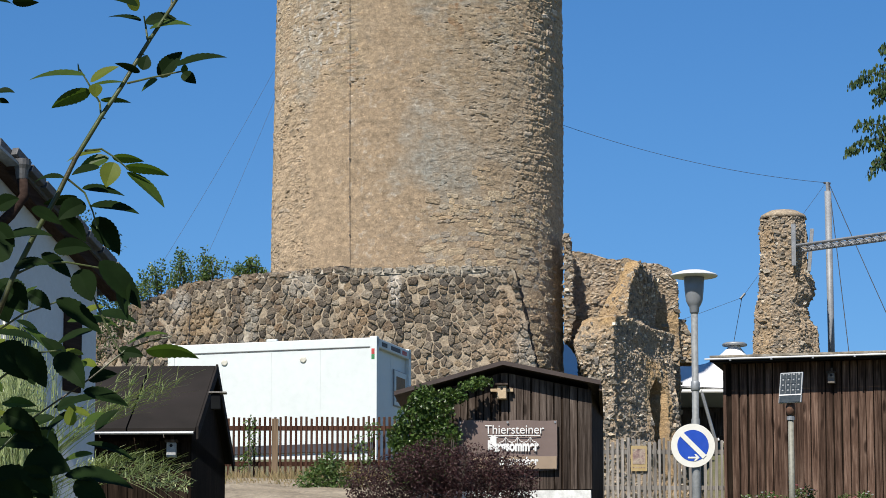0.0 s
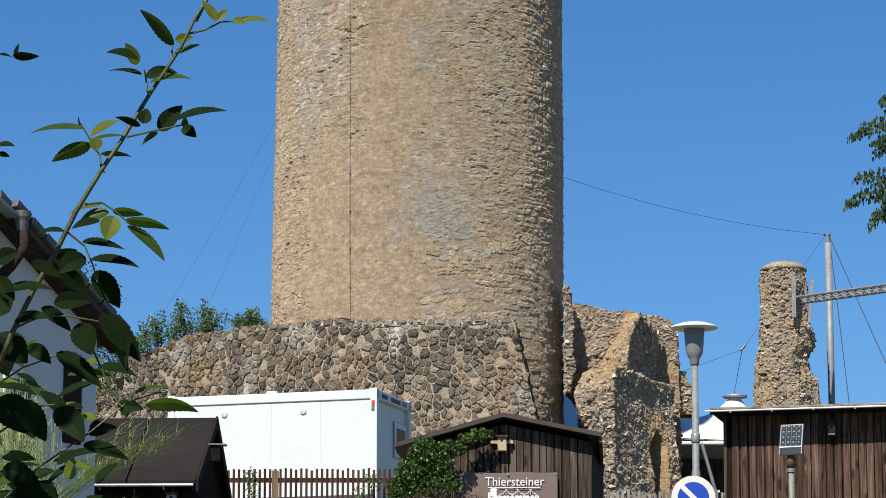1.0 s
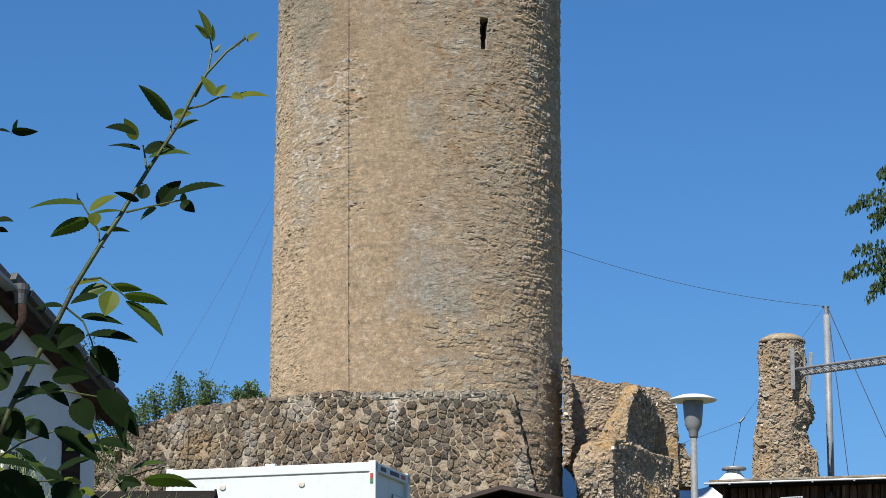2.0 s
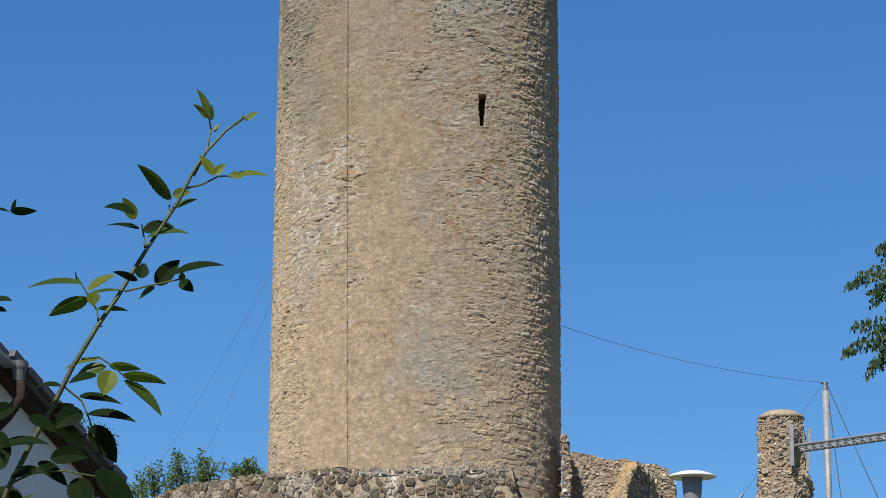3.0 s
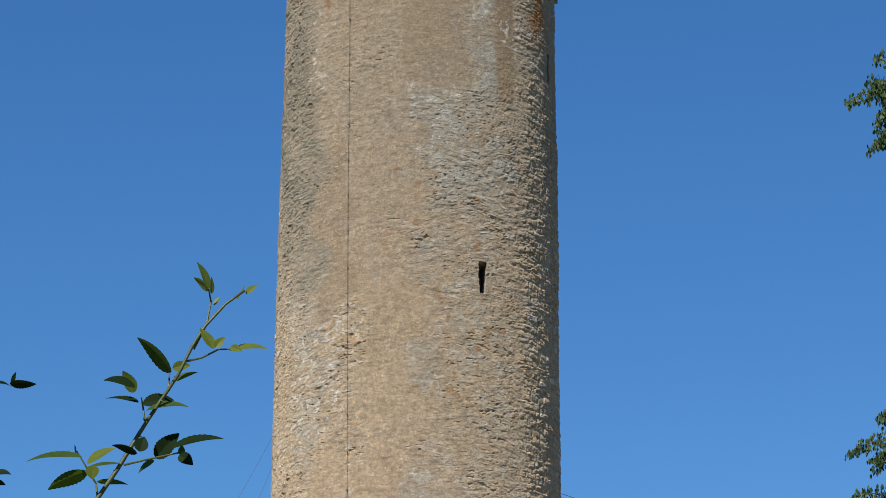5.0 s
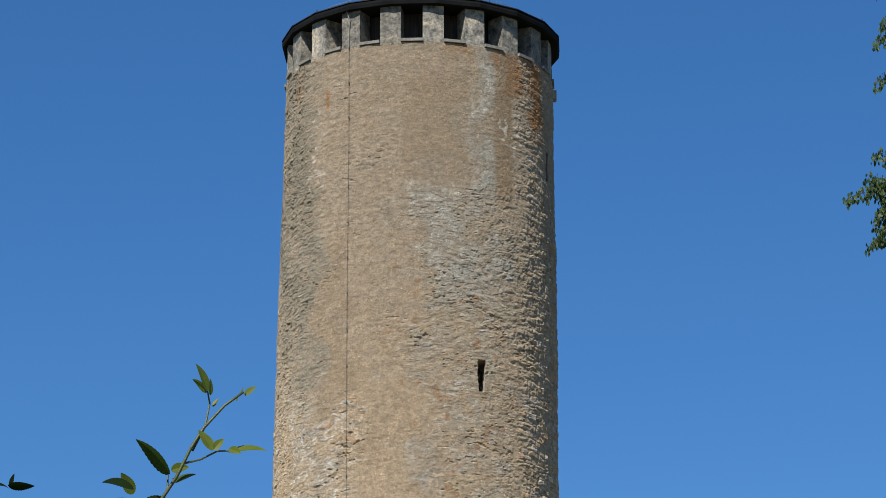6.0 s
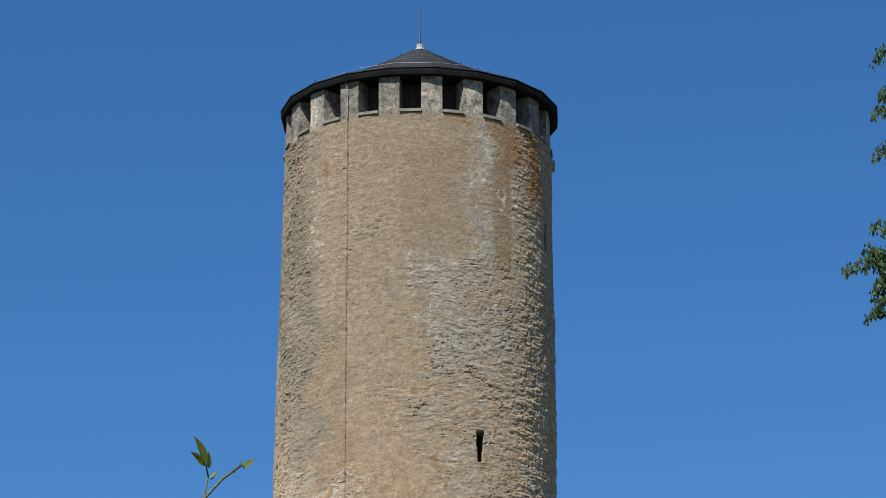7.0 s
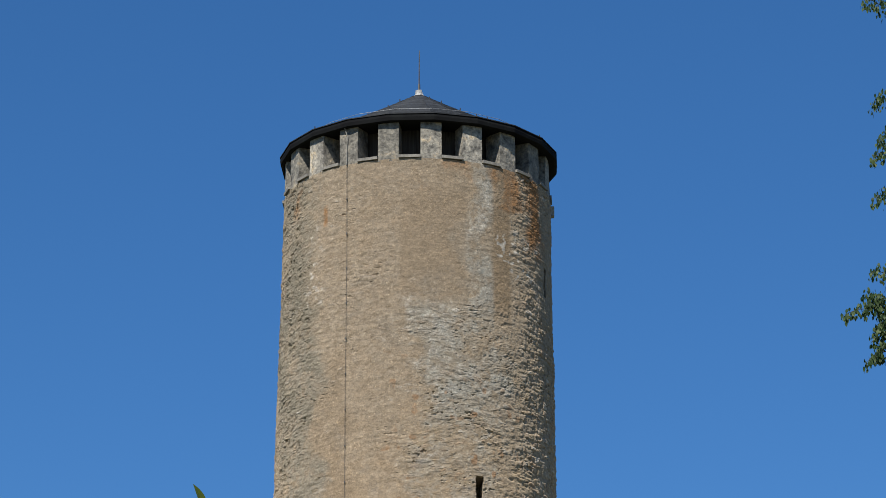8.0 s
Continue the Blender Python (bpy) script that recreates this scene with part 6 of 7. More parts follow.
hoop = [(-2.72 + 0.42 * math.cos(q), 30.0 + 0.1 * math.sin(q), 3.55 + 0.45 * math.sin(q)) for q in np.linspace(0.05, math.pi - 0.05, 16)]
single("garden_hoop", tube(hoop, 0.022, 8), M_LAMPHEAD, "white plastic garden hoop beside the house", "hoop", smooth=True)

lamp = thing("wall_lamp", "small grey lamp under a board on the hut's gable, darkened as in shade", "lamp", (-3.05, 45.55, 6.91))
# near-black body: the gable's shade is put into its colour
part("lamp_body", box(-0.07, 0.06, -0.05, 0.08, -0.115, 0.10, 0.012), M_FASCIA, lamp)
part("cover_board", box(-0.10, 0.14, -0.08, 0.12, 0.105, 0.125, 0.004), M_GREYWOOD, lamp, "thin grey cover board")
# ---- plants ----
L_ROSE = leaf_mat("rose_leaf", [(0.026, 0.050, 0.009), (0.040, 0.072, 0.012), (0.062, 0.098, 0.017)], 0.4, 0.45, 0.2)
# the rose leaf again, shade put into its colour for the bush's dark parts
L_ROSESHADE = leaf_mat("shade_darkened_rose_leaf", [(0.0045, 0.010, 0.0035), (0.008, 0.017, 0.005), (0.012, 0.024, 0.006)], 0.15, 0.6, 0.04)
L_ROSEYOUNG = leaf_mat("young_rose_leaf", [(0.085, 0.125, 0.018), (0.125, 0.165, 0.024), (0.160, 0.155, 0.034)], 0.5, 0.4, 0.2)
M_ROSESTEM = surface("green_rose_stem", [(0.027, 0.042, 0.009), (0.050, 0.069, 0.017), (0.042, 0.027, 0.014)], 0.5, scale=9, fine=60, bump=0.2)
ROSE_Y = 4.5
ROSE = thing("rose_bush", "arching rose shoot with toothed green leaflets", "rose bush", (0, ROSE_Y, 0))
ROSE_LEAF = {"g": L_ROSE, "d": L_ROSESHADE, "y": L_ROSEYOUNG}
rose_r = random.Random(12)


def leaflet(base, tip, width, up, curl=0.12, n=20):
    """A toothed pointed leaflet from base to tip, folded along its midrib and bent."""
    base, tip = Vector(base), Vector(tip)
    along = tip - base
    size = along.length
    along.normalize()
    side = along.cross(up).normalized()
    nrm = side.cross(along).normalized()
    bow = Vector((0, 0, 1)) - along * along.z
    V, F = [], []
    for i in range(n + 1):
        t = i / n
        w = width / 2 * (math.sin(math.pi * t ** 0.72) ** 0.8 if 0 < t < 1 else 0.02)
        if 0 < i < n:
            w *= 1.045 if i % 2 else 0.955
        p = base + along * size * t + bow * size * curl * 4 * t * (1 - t) * (0.6 + 0.4 * t)
        lift = nrm * w * 0.22
        V += [p - side * w + lift, p, p + side * w + lift]
    for i in range(n):
        for k in range(2):
            a = i * 3 + k
            F.append((a, a + 1, a + 4, a + 3))
    return V, F


def leaf_at(kind, x0, z0, x1, z1, width):
    """One leaflet of the rose, from its stalk to its tip, with the breadth that it turns to the lane."""
    r = rose_r
    y = r.uniform(-0.04, 0.04)
    a, b = Vector((x0, y, z0)), Vector((x1, y + r.uniform(-0.02, 0.02), z1))
    size = (b - a).length
    true = max(width, min(0.46 * size, width * 2.2))
    turn = math.acos(min(1.0, width / true))
    along = (b - a).normalized()
    flat = Vector((0, -1, 0))
    across = along.cross(flat).normalized()
    if across.z < 0:
        across = -across
    up = flat * math.cos(turn) + across * math.sin(turn) * (1 if r.random() < 0.85 else -1)
    V, F = leaflet(a, b, true, up, r.uniform(0.03, 0.13))
    leaf_part("leaflet", V, F, ROSE_LEAF[kind], ROSE)


def build_rose():
    stem = [(-0.607, 2.212), (-0.578, 2.289), (-0.549, 2.35), (-0.52, 2.401), (-0.494, 2.455), (-0.461, 2.511), (-0.435, 2.552), (-0.409, 2.599), (-0.395, 2.623), (-0.379, 2.647), (-0.356, 2.682), (-0.337, 2.722), (-0.32, 2.751), (-0.293, 2.783), (-0.267, 2.803)]
    pts = [(x, 0.004 * math.sin(i), z) for i, (x, z) in enumerate(stem)]
    part("stem", tube(pts, [0.0040 - 0.0024 * i / len(pts) for i in range(len(pts))], 8), M_ROSESTEM, ROSE, smooth=True)
    for twig in ([(-0.335, 2.719), (-0.318, 2.755)],
                 [(-0.318, 2.755), (-0.313, 2.787), (-0.316, 2.803)],
                 [(-0.345, 2.702), (-0.324, 2.708), (-0.301, 2.718), (-0.279, 2.719)],
                 [(-0.368, 2.661), (-0.368, 2.686)],
                 [(-0.4, 2.619), (-0.403, 2.639), (-0.405, 2.651)],
                 [(-0.427, 2.558), (-0.397, 2.566), (-0.353, 2.574)],
                 [(-0.461, 2.511), (-0.464, 2.533), (-0.478, 2.556), (-0.491, 2.577)],
                 [(-0.483, 2.465), (-0.46, 2.468), (-0.441, 2.455), (-0.423, 2.439)],
                 [(-0.507, 2.428), (-0.482, 2.408), (-0.47, 2.381), (-0.464, 2.358)],
                 [(-0.595, 2.053), (-0.551, 2.099), (-0.507, 2.129), (-0.47, 2.155), (-0.421, 2.196), (-0.391, 2.205), (-0.361, 2.212)],
                 [(-0.468, 2.266), (-0.44, 2.205), (-0.429, 2.19)],
                 [(-0.571, 2.297), (-0.541, 2.312), (-0.503, 2.312), (-0.457, 2.304), (-0.419, 2.289)],
                 [(-0.607, 2.212), (-0.562, 2.243), (-0.517, 2.258)],
                 [(-0.605, 2.144), (-0.546, 2.19), (-0.508, 2.193)]):
        pts = [(x, 0.004 * math.sin(2 * i), z) for i, (x, z) in enumerate(twig)]
        part("twig", tube(pts, [0.0016 - 0.0008 * i / len(pts) for i in range(len(pts))], 6), M_ROSESTEM, ROSE)
    for k in range(9):
        i = 2 + k
        p = Vector((stem[i][0], 0, stem[i][1]))
        d = Vector((0.006 if k % 2 else -0.006, 0, -0.002))
        part("thorn", tube([p, p + d], [0.002, 0.0003], 5), M_ROSESTEM, ROSE)


build_rose()


def rose_leaves_upper():
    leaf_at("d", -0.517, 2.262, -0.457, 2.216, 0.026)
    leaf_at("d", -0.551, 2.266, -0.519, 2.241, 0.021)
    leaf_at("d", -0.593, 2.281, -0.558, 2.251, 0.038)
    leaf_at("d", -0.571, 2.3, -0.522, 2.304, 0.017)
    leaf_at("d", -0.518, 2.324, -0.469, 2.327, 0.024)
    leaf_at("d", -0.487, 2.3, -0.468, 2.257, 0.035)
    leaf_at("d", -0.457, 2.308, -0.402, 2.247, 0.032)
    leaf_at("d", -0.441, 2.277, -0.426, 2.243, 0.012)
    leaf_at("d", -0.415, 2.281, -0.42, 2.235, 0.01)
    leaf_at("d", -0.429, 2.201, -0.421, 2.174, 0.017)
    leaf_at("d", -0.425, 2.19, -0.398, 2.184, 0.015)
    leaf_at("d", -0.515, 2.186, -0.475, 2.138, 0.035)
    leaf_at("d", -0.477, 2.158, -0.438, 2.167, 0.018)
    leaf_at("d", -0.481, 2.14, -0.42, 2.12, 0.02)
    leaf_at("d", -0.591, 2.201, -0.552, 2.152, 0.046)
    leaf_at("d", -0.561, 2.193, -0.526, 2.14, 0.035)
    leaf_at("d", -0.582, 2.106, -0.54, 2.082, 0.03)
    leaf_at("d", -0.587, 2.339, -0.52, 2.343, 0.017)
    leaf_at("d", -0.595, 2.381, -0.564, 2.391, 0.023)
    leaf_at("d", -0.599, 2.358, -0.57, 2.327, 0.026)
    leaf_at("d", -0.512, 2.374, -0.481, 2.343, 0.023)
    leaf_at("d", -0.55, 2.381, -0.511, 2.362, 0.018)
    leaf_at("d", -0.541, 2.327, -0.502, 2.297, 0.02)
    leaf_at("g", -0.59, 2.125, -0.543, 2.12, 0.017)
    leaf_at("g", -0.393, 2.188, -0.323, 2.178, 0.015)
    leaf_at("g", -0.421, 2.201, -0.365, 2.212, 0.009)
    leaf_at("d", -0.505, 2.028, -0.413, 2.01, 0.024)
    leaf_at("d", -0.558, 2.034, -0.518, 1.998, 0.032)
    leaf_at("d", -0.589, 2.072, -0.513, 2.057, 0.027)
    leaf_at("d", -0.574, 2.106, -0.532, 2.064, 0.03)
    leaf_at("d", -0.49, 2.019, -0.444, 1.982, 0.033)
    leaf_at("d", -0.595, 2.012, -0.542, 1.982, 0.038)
    leaf_at("y", -0.316, 2.802, -0.332, 2.838, 0.0111)
    leaf_at("y", -0.317, 2.803, -0.338, 2.823, 0.0071)
    leaf_at("y", -0.314, 2.803, -0.314, 2.826, 0.0061)
    leaf_at("y", -0.310, 2.787, -0.302, 2.800, 0.0061)
    leaf_at("y", -0.266, 2.802, -0.250, 2.815, 0.0091)
    leaf_at("y", -0.277, 2.798, -0.277, 2.809, 0.0046)
    leaf_at("y", -0.269, 2.802, -0.268, 2.813, 0.0046)
    leaf_at("g", -0.364, 2.684, -0.411, 2.731, 0.0152)
    leaf_at("y", -0.364, 2.693, -0.340, 2.698, 0.0142)


def rose_leaves_lower():
    leaf_at("g", -0.360, 2.678, -0.330, 2.689, 0.0101)
    leaf_at("y", -0.307, 2.716, -0.327, 2.747, 0.0142)
    leaf_at("y", -0.305, 2.717, -0.292, 2.734, 0.0111)
    leaf_at("y", -0.288, 2.725, -0.235, 2.726, 0.0132)
    leaf_at("y", -0.285, 2.721, -0.268, 2.711, 0.0111)
    leaf_at("d", -0.582, 2.666, -0.545, 2.664, 0.0086)
    leaf_at("d", -0.580, 2.666, -0.574, 2.683, 0.0076)
    leaf_at("d", -0.599, 2.667, -0.582, 2.665, 0.0071)
    leaf_at("d", -0.599, 2.541, -0.575, 2.539, 0.0091)
    leaf_at("d", -0.599, 2.531, -0.583, 2.526, 0.0071)
    leaf_at("g", -0.481, 2.564, -0.557, 2.558, 0.0142)
    leaf_at("g", -0.478, 2.552, -0.531, 2.528, 0.0157)
    leaf_at("y", -0.478, 2.563, -0.439, 2.583, 0.0150)
    leaf_at("g", -0.476, 2.554, -0.429, 2.558, 0.0082)
    leaf_at("y", -0.467, 2.553, -0.467, 2.534, 0.0187)
    leaf_at("g", -0.465, 2.540, -0.422, 2.534, 0.0056)
    leaf_at("d", -0.490, 2.574, -0.495, 2.586, 0.0052)
    leaf_at("d", -0.403, 2.570, -0.398, 2.592, 0.0195)
    leaf_at("d", -0.386, 2.572, -0.354, 2.606, 0.0247)
    leaf_at("d", -0.363, 2.579, -0.291, 2.591, 0.0172)
    leaf_at("d", -0.354, 2.577, -0.334, 2.560, 0.0168)
    leaf_at("g", -0.352, 2.579, -0.352, 2.594, 0.0097)
    leaf_at("g", -0.388, 2.570, -0.411, 2.555, 0.0105)
    leaf_at("d", -0.408, 2.570, -0.441, 2.579, 0.0075)
    leaf_at("d", -0.407, 2.639, -0.454, 2.648, 0.0105)
    leaf_at("d", -0.410, 2.657, -0.452, 2.663, 0.0150)
    leaf_at("y", -0.413, 2.655, -0.429, 2.682, 0.0172)
    leaf_at("d", -0.406, 2.649, -0.363, 2.655, 0.0187)
    leaf_at("g", -0.398, 2.634, -0.340, 2.638, 0.0135)
    leaf_at("y", -0.462, 2.468, -0.510, 2.454, 0.0097)
    leaf_at("g", -0.451, 2.458, -0.493, 2.435, 0.0195)
    leaf_at("g", -0.447, 2.459, -0.403, 2.452, 0.0094)
    leaf_at("g", -0.431, 2.449, -0.371, 2.437, 0.0112)
    leaf_at("y", -0.442, 2.448, -0.452, 2.413, 0.0284)
    leaf_at("g", -0.427, 2.441, -0.375, 2.389, 0.0172)
    leaf_at("d", -0.459, 2.437, -0.494, 2.422, 0.0150)
    leaf_at("d", -0.506, 2.422, -0.547, 2.417, 0.0097)
    leaf_at("d", -0.496, 2.409, -0.543, 2.400, 0.0105)
    leaf_at("d", -0.483, 2.409, -0.427, 2.402, 0.0150)
    leaf_at("d", -0.476, 2.393, -0.409, 2.381, 0.0168)
    leaf_at("d", -0.479, 2.390, -0.512, 2.364, 0.0284)
    leaf_at("d", -0.472, 2.380, -0.438, 2.331, 0.0314)


rose_leaves_upper()
rose_leaves_lower()


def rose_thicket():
    """The dense shaded foot of the bush, and an unseen clump added beside the viewer to shade it."""
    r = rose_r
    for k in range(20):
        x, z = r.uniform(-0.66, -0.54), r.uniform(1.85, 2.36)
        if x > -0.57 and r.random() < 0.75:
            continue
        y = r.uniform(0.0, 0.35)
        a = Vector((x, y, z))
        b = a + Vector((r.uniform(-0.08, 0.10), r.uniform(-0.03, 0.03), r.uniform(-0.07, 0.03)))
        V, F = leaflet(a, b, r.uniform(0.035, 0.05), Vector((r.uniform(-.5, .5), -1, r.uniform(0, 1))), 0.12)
        leaf_part("leaflet", V, F, L_ROSESHADE, ROSE)
    for k in range(46):
        x, z = r.uniform(-0.64, -0.46), r.uniform(2.10, 2.32)
        a = Vector((x * 1.12, 0.55 + r.uniform(-0.1, 0.2), z + 0.02))
        b = a + Vector((r.uniform(-0.07, 0.08), 0, r.uniform(-0.04, 0.04)))
        V, F = leaflet(a, b, r.uniform(0.02, 0.032), Vector((r.uniform(-.5, .5), -0.6, 1)), 0.1)
        leaf_part("leaflet", V, F, L_ROSEYOUNG if k % 4 == 0 else L_ROSE if k % 4 == 1 else L_ROSESHADE, ROSE)
    # unseen crown added beside the viewer, to keep the sun off these leaves
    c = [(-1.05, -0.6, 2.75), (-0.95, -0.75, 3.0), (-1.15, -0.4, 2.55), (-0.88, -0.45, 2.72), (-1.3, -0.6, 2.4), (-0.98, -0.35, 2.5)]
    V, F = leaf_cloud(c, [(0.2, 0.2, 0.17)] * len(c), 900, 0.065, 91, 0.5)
    leaf_part("crown", V, F, L_ROSESHADE, ROSE)
    for p in c:
        part("stem", tube([(-1.15, -0.1, 0.6), (p[0] - 0.1, p[1] + 0.1, 1.6), p], [0.012, 0.008, 0.004], 6), M_ROSESTEM, ROSE)
    part("stem", tube([(-1.15, -0.1, 0.2), (-0.9, -0.05, 1.4), (-0.62, 0, 2.18)], [0.010, 0.006, 0.0042], 8), M_ROSESTEM, ROSE)
    part("stem", tube([(-1.15, -0.1, 0.2), (-1.15, -0.1, 0.7)], [0.02, 0.013], 8), M_ROSESTEM, ROSE)


rose_thicket()

L_BROOM = leaf_mat("broom_green", [(0.22, 0.28, 0.11), (0.34, 0.40, 0.18), (0.46, 0.50, 0.27)], 0.25, 0.5)
L_TREE = leaf_mat("tree_leaves", [(0.016, 0.036, 0.014), (0.030, 0.060, 0.020), (0.075, 0.105, 0.035), (0.045, 0.078, 0.028)], 0.3, 0.55, 0.2)
L_WEED = leaf_mat("weed_leaves", [(0.042, 0.080, 0.020), (0.075, 0.125, 0.030), (0.115, 0.165, 0.045)], 0.3)
L_DRYGRASS = leaf_mat("dry_grass", [(0.20, 0.15, 0.075), (0.30, 0.23, 0.12), (0.14, 0.13, 0.05)], 0.3, 0.6)


def strand(V, F, pts, r0, r1):
    """A thin three-sided stalk through points, added to a growing mesh."""
    n = len(pts)
    base = len(V)
    for i, p in enumerate(pts):
        r = r0 + (r1 - r0) * i / (n - 1)
        for k in range(3):
            V.append((p[0] + r * math.cos(2.1 * k), p[1] + r * math.sin(2.1 * k), p[2]))
    for i in range(n - 1):
        for k in range(3):
            a, b = base + i * 3 + k, base + i * 3 + (k + 1) % 3
            F.append((a, b, b + 3, a + 3))


def build_broom():
    b = thing("broom_bush", "wiry light-green broom bush with arching switches", "bush", (-2.38, 18.0, 1.3))
    r = random.Random(31)
    V, F = [], []

    def switch(x, z, dx, dz, bend, twigs, y=0.0, twig=0.16):
        pts = []
        for i in range(9):
            t = i / 8
            pts.append((x + dx * t, y + 0.05 * math.sin(3 * t + x * 9), z + dz * t - bend * t * t))
        strand(V, F, pts, 0.0038, 0.0013)
        for k in range(twigs):
            i = r.randint(2, 7)
            p = pts[i]
            q = (p[0] + dx * 0.12 + r.uniform(-0.09, 0.09), p[1] + r.uniform(-0.08, 0.08), p[2] + abs(dz) * 0.06 + r.uniform(0.02, twig))
            strand(V, F, [p, ((p[0] + q[0]) / 2, p[1], (p[2] + q[2]) / 2 + 0.01), q], 0.0022, 0.0010)
    for k in range(1100):
        x = r.uniform(-0.16, 0.27)
        switch(x, r.uniform(0.9, 1.6), r.uniform(-0.18, 0.20 if x < 0.05 else 0.08), r.uniform(0.6, 1.4), r.uniform(0.0, 0.3), 8, r.uniform(-0.4, 0.4))
    for k in range(260):
        switch(r.uniform(-0.16, 0.30), r.uniform(0.7, 1.0), r.uniform(-0.15, 0.20), r.uniform(0.7, 1.1), r.uniform(0.0, 0.2), 8, r.uniform(-0.5, -0.3))
    # two long arching sprays, one over the hut's roof, one in front of its wall
    for k in range(22):
        switch(0.25 + r.uniform(-0.05, 0.1), 2.1 + r.uniform(-0.08, 0.06), 0.72 + r.uniform(-0.15, 0.05), 0.62 + r.uniform(-0.05, 0.05), 0.22 + r.uniform(0, 0.08), 10, 0.0, 0.06)
        switch(0.30 + r.uniform(-0.05, 0.1), 1.92 + r.uniform(-0.06, 0.06), 0.70 + r.uniform(-0.15, 0.05), 0.42 + r.uniform(-0.05, 0.05), 0.38 + r.uniform(0, 0.06), 12, 0.0, 0.05)
    for k in range(60):
        x = r.uniform(-0.3, 0.35)
        strand(V, F, [(0.0 + x * 0.2, r.uniform(-.2, .2), -0.2), (x * 0.7, r.uniform(-.3, .3), 0.6), (x, r.uniform(-.4, .4), 1.4)], 0.008, 0.005)
    ob = new("brush", from_arrays("brush", V, F, L_BROOM))
    ob.parent = b
    tagged(ob, kind="stuff")
    V, F = leaf_cloud([(0.85, 0, 1.98), (0.97, 0, 1.95), (0.70, 0, 2.03), (0.55, 0, 2.05)], [(0.10, 0.05, 0.03)] * 4, 260, 0.035, 33, 0.25, 0.0)
    tagged(leaf_part("seed_pod_spray", V, F, L_BROOM, b, "narrow pale seed pods"), "narrow pale seed pods", kind="stuff")


build_broom()


def bush(name, label, at, centres, radii, count, size, material, seed, ratio=0.55, stems=8, category="bush"):
    b = thing(name, label, category, at)
    V, F = leaf_cloud(centres, radii, count, size, seed, ratio)
    leaf_part("foliage", V, F, material, b)
    r = random.Random(seed)
    for k in range(stems):
        c = centres[k % len(centres)]
        q = (c[0] + r.uniform(-0.6, 0.6) * radii[k % len(centres)][0], c[1], c[2] + radii[k % len(centres)][2] * 0.6)
        part("stem", tube([(c[0] * 0.3, 0, -0.1), (c[0] * 0.7, c[1] * 0.5, c[2] * 0.5), q], [0.022, 0.014, 0.006], 5), M_BARK, b)
    return b


r8 = random.Random(8)
pc = [(-1.05 + 0.29 * k + r8.uniform(-0.08, 0.08), r8.uniform(-0.25, 0.25), 0.82 - 0.20 * abs(k - 3.2) * (0.5 if k < 4 else 0.28) + r8.uniform(-0.05, 0.06)) for k in range(9)]
pc += [(x, y + 0.1, z - 0.45) for x, y, z in pc] + [(x, y, z - 0.85) for x, y, z in pc]
bush("barberry_bush", "rounded dark purple barberry bush before the shed", (-0.05, 50.0, 5.05), [(x, y, z + 0.68) for x, y, z in pc], [(0.30, 0.34, 0.32)] * 27, 42000, 0.042, L_PURPLE, 41)
# loose shoots over its crown
shoots = [(-0.15 + 0.2 * k, 0.0, 1.55 - 0.05 * k) for k in range(5)]
bush("barberry_bush", "purple barberry shoots above the bush", (0.1, 50.2, 5.25), shoots, [(0.10, 0.10, 0.22)] * 5, 620, 0.036, L_PURPLE, 43)
ic = [(-0.45, 0, 1.25), (-0.15, 0, 1.45), (-0.4, 0, 1.7), (0.0, 0.05, 1.8), (0.12, 0, 1.45), (-0.2, 0, 2.02), (0.25, 0.1, 2.1), (0.55, 0.15, 2.28), (0.72, 0.2, 2.35), (-0.5, 0, 0.9), (0.0, 0, 1.05), (-0.62, 0.05, 1.45)]
ir = [(0.26, 0.2, 0.24)] * 6 + [(0.22, 0.12, 0.13), (0.2, 0.1, 0.08), (0.18, 0.08, 0.06), (0.28, 0.2, 0.3), (0.28, 0.2, 0.3), (0.16, 0.16, 0.2)]
bush("ivy", "glossy green creeper climbing the shed's corner", (-0.08, 53.72, 5.85), ic, ir, 10000, 0.058, L_IVY, 47, 0.75, 6, "climber")
bush("green_bush", "small leafy bush at the fence foot", (-2.22, 62.6, 7.10), [(-0.25, 0, 0.3), (0, 0, 0.45), (0.3, 0, 0.25), (-0.1, 0, 0.1), (0.15, 0, 0.62)], [(0.24, 0.22, 0.22)] * 5, 2300, 0.065, L_WEED, 53, 0.6, 5)
bush("green_bush", "yellowish weeds at the fence foot", (-1.78, 62.9, 7.15), [(-0.2, 0, 0.25), (0.1, 0, 0.42), (0.3, 0, 0.2), (0.0, -0.2, 0.0)], [(0.185, 0.154, 0.200)] * 4, 1900, 0.05, leaf_mat("yellow_weeds", [(0.092, 0.108, 0.023), (0.139, 0.131, 0.039), (0.123, 0.062, 0.023)]), 54, 0.5, 4)
bush("fence_climber", "thin vine on the pickets", (-3.75, 65.8, 7.85), [(0, 0, 0.35), (0.05, 0, 0.7), (0.02, 0, 0.95), (-0.1, 0, 0.2)], [(0.12, 0.06, 0.2)] * 4, 260, 0.06, L_WEED, 55, 0.7, 3, "climber")
bush("fence_climber", "thin vine on the pickets", (-1.45, 65.8, 7.85), [(0, 0, 0.35), (-0.2, 0, 0.6), (0.1, 0, 0.85)], [(0.16, 0.06, 0.2)] * 3, 260, 0.06, L_WEED, 56, 0.7, 3, "climber")
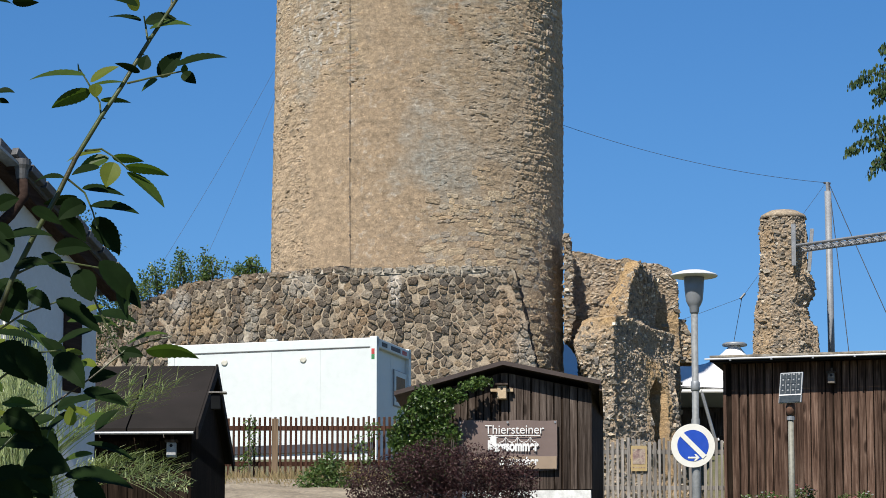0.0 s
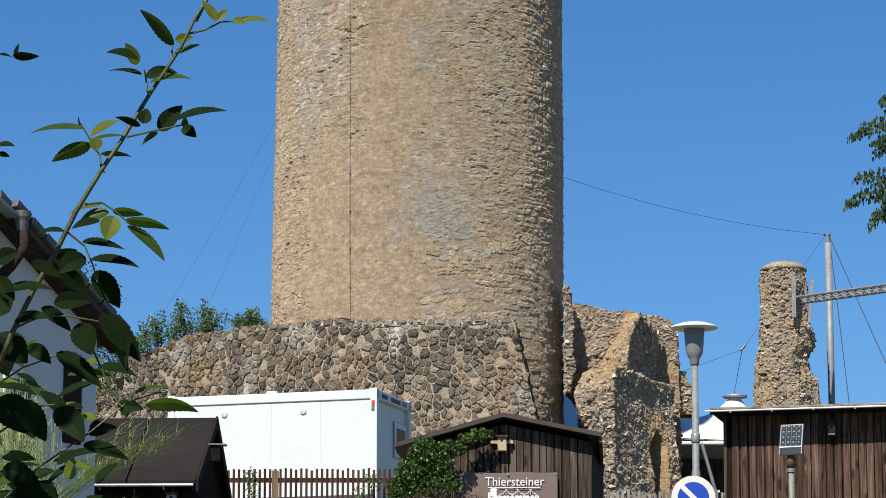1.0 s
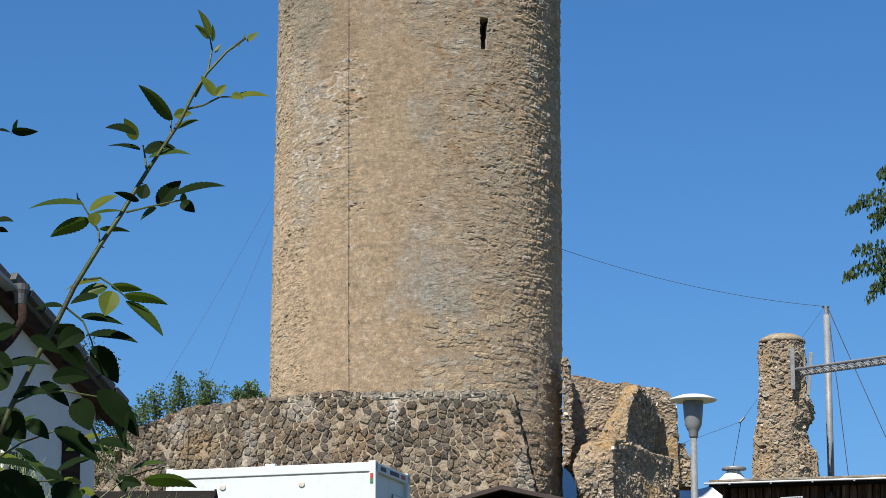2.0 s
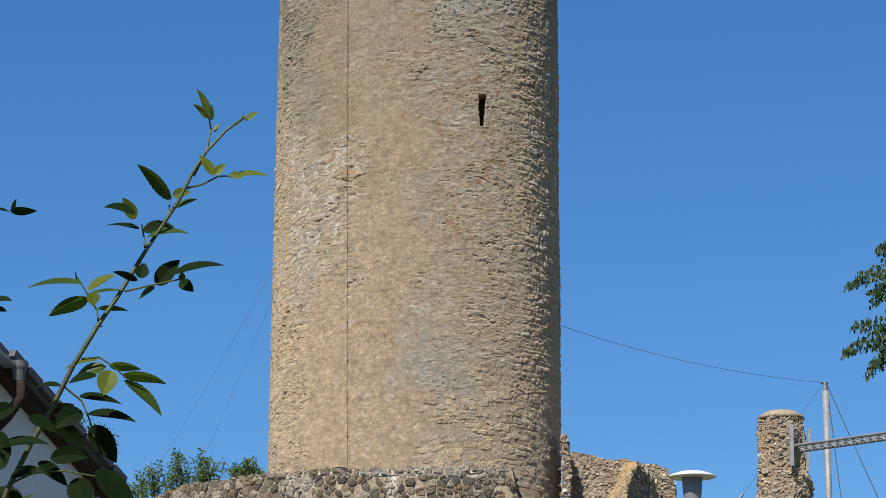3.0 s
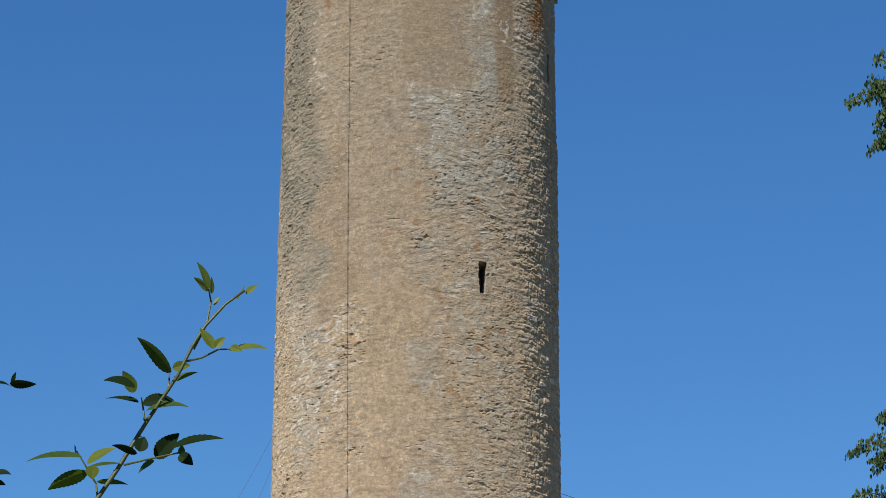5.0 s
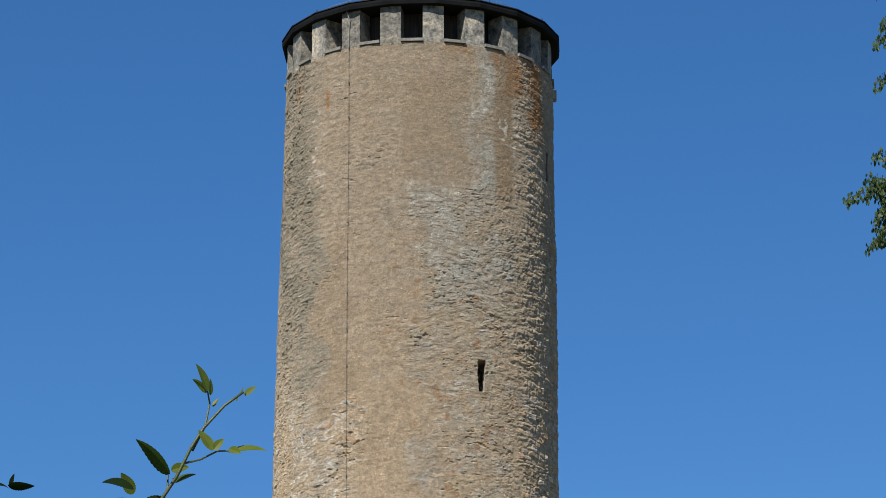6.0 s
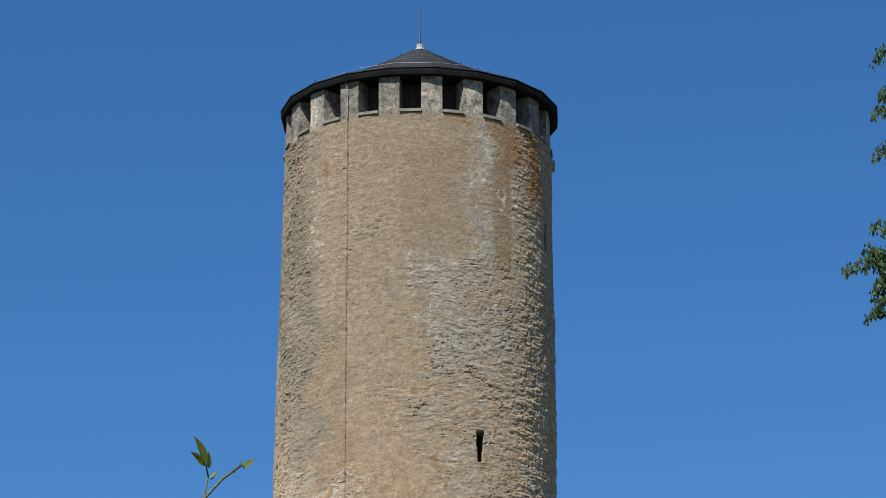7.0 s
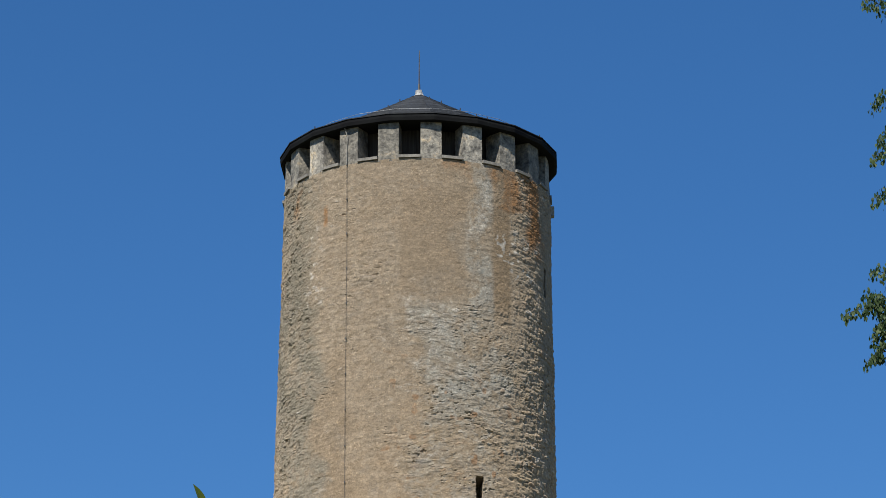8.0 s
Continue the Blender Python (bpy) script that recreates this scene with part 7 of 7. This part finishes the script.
# the wall-top scrub
for k, (x, y, z, s) in enumerate(((-8.2, 88.6, 14.3, 1.0), (-7.35, 87.9, 14.5, 1.1), (-6.6, 87.4, 14.7, 1.05), (-5.95, 87.2, 14.75, 0.75), (-5.1, 86.6, 14.85, 0.55), (-4.75, 86.4, 14.85, 0.5))):
    rr = random.Random(60 + k)
    b = thing("wall_scrub", "scrubby green shrub growing on the wall crest", "shrub", (x, y, z), group="wall scrub")
    V, F = [], []
    tips = []
    for q in range(int(16 * s)):
        tx, ty, tz = rr.uniform(-0.5, 0.5) * s, rr.uniform(-0.3, 0.3), rr.uniform(0.4, 1.05) * s
        strand(V, F, [(tx * 0.3, ty * 0.3, -0.1), (tx * 0.75, ty, tz * 0.5), (tx, ty, tz)], 0.012, 0.005)
        tips += [(tx * (0.6 + 0.4 * f), ty, tz * f) for f in (0.5, 0.7, 0.88, 1.0)]
    ob = new("stems", from_arrays("stems", V, F, M_BARK))
    ob.parent = b
    tips += [(rr.uniform(-0.4, 0.4) * s, rr.uniform(-0.2, 0.2), rr.uniform(0.1, 0.4) * s) for q in range(20)]
    V, F = leaf_cloud(tips, [(0.10, 0.10, 0.10)] * len(tips), int(1000 * s), 0.088, 61 + k, 0.55)
    leaf_part("foliage", V, F, L_WEED, b)
# flowers along the right shed
M_BLOSSOM = surface("pink_petals", [(0.462, 0.123, 0.169), (0.539, 0.231, 0.231)], 0.6, bump=0)
for k in range(6):
    x = 5.0 + 0.30 * k + (0.35 if k > 3 else 0)
    hgt = (0.45, 0.5, 0.42, 0.62, 0.42, 0.5)[k]
    b = bush("flower_plant", "flowering garden plant at the shed's foot", (x, 55.0, 6.0), [(0, 0, hgt * 0.8), (0.1, 0, hgt * 0.5), (-0.1, 0, hgt * 0.4)], [(0.17, 0.14, 0.13)] * 3, 620, 0.055, L_WEED, 71 + k, 0.5, 4, "flower")
    fr = random.Random(k)
    for q in range(7):
        p = (fr.uniform(-0.15, 0.15), -0.12, hgt * fr.uniform(0.7, 1.05))
        part("blossom", lathe([(0.0, 0), (0.022, 0.012), (0.026, 0.022), (0.0, 0.016)], 7, p), M_BLOSSOM if q % 2 else M_INK, b)


def build_tree(at, height, crown, clusters, seed, leaf, count, label, name="tree"):
    t = thing(name, label, "tree", at)
    r = random.Random(seed)
    part("trunk", tube([(0, 0, -0.2), (0.05, 0, height * 0.25), (-0.05, 0.05, height * 0.55), (0.0, 0, height * 0.85)], [0.22, 0.17, 0.12, 0.05], 10), M_BARK, t, smooth=True)
    for c in crown + [(q[1][0] - at[0], 0.0, q[1][1] - at[2]) for q in clusters]:
        z0 = max(height * 0.3, min(height * 0.8, c[2] - 0.6))
        part("limb", tube([(0, 0, z0), (c[0] * 0.5, c[1] * 0.5, (z0 + c[2]) / 2 + 0.25), (c[0], c[1], c[2])], [0.06, 0.03, 0.007], 6), M_BARK, t)
    V, F = leaf_cloud(crown, [(0.85, 0.85, 0.75)] * len(crown), count, leaf, seed)
    V, F = list(V), list(F)
    for (x0, z0), (x1, z1) in clusters:
        root, tip = Vector((x1 - at[0], 0, z1 - at[2])), Vector((x0 - at[0], 0, z0 - at[2]))
        bend = [root.lerp(tip, f) + Vector((0, 0.05 * math.sin(5 * f), 0.05 * math.sin(math.pi * f))) for f in (0, 0.35, 0.7, 1.0)]
        part("twig", tube(bend, [0.006, 0.0045, 0.003, 0.0015], 5), M_BARK, t)
        length = (tip - root).length
        for q in range(int(45 + 320 * length)):
            f = 1 - r.random() ** 0.9
            p = root.lerp(tip, f) + Vector((r.uniform(-0.03, 0.03), r.uniform(-0.15, 0.15), 0.05 * math.sin(math.pi * f) + r.uniform(-0.10, 0.085) * (1.2 - f)))
            size, spin = leaf * r.uniform(0.5, 0.95), r.uniform(0, 2 * math.pi)
            down = Vector((r.uniform(-0.35, 0.25), r.uniform(-0.3, 0.3), -1)).normalized()
            across = (Vector((math.cos(spin), math.sin(spin), 0)) - down * down.dot(Vector((math.cos(spin), math.sin(spin), 0)))).normalized()
            out = across.cross(down)
            k = len(V)
            for w, d in ((0, 0), (0.20, 0.22), (0.27, 0.48), (0.16, 0.76), (0, 1.0), (-0.16, 0.76), (-0.27, 0.48), (-0.20, 0.22)):
                V.append(p + across * size * w + down * size * d + out * size * abs(w) * 0.35)
            F += [(k, k + 1, k + 7), (k + 1, k + 2, k + 6, k + 7), (k + 2, k + 3, k + 5, k + 6), (k + 3, k + 4, k + 5)]
    leaf_part("crown", V, F, L_TREE, t)
    return t


# tip and root of the outer twigs, across and up
TWIGS = [((3.68, 7.96), (4.08, 8.10)), ((3.89, 7.92), (4.09, 7.84)), ((3.72, 7.59), (4.06, 7.56)), ((3.62, 7.34), (4.06, 7.50)), ((3.82, 7.13), (4.08, 7.37)), ((3.97, 8.30), (4.11, 8.26)), ((3.90, 7.80), (4.10, 7.97)),
         ((3.77, 11.30), (4.23, 11.40)), ((4.00, 11.55), (4.22, 11.31)), ((4.06, 10.87), (4.23, 11.15)), ((3.97, 10.84), (4.22, 10.98)), ((4.06, 11.72), (4.27, 11.70)), ((4.06, 11.15), (4.25, 11.28)),
         ((4.11, 14.48), (4.39, 14.39)), ((4.19, 13.03), (4.33, 13.11)), ((4.12, 12.45), (4.30, 12.49)), ((3.98, 11.38), (4.30, 11.50)), ((4.04, 11.05), (4.30, 11.25)), ((3.93, 7.42), (4.12, 7.62)), ((3.95, 7.22), (4.14, 7.50)), ((4.12, 12.85), (4.34, 12.95)), ((4.14, 13.4), (4.36, 13.5))]
build_tree((6.8, 30.0, 2.5), 11.5, [(0.3, 0.3, 4.5), (0.2, -0.5, 6.5), (0.6, 0.4, 8.5), (0.4, 0, 10.6), (1.3, 0.2, 7.2), (1.2, -0.4, 9.6), (-0.9, 0.2, 9.0)],
           TWIGS, 81, 0.062, 10000, "leafy garden tree with drooping outer twigs", "garden_tree")
build_tree((-6.62, 60.0, 6.6), 4.6, [(0, 0, 4.0), (-0.5, 0.2, 3.4), (0.25, 0.1, 3.5), (0.0, 0, 4.7), (-0.3, 0, 2.6)], [], 83, 0.06, 11000, "dense green tree behind the white house", "garden_tree")


def build_grass():
    """Dry tufts on the bank below the fences."""
    r = np.random.RandomState(77)
    V, F = [], []
    for k in range(5200):
        if k < 3800:
            x, y = r.uniform(-5.2, 0.6), 66.0 - abs(r.normal()) * 1.2
        else:
            x, y = r.uniform(2.6, 5.0), 60.9 - abs(r.normal()) * 0.5 + (r.rand() < 0.3) * 2.0
        z = float(ground_z(np.array(x), np.array(y)))
        hgt = r.uniform(0.05, 0.22) * (1.6 if y > 65.3 or y < 63 and x > 2 else 0.8)
        dx, dy = r.normal() * 0.05, r.normal() * 0.04
        b = len(V)
        V += [(x - 0.008, y, z - 0.02), (x + 0.008, y, z - 0.02), (x + dx * 0.5 + 0.005, y + dy * 0.5, z + hgt * 0.6), (x + dx, y + dy, z + hgt)]
        F += [(b, b + 1, b + 2), (b, b + 2, b + 3)]
    tagged(new("grass_tufts", from_arrays("grass_tufts", V, F, L_DRYGRASS)), "dry grass tufts on the sandy bank", "grass", kind="stuff")


build_grass()
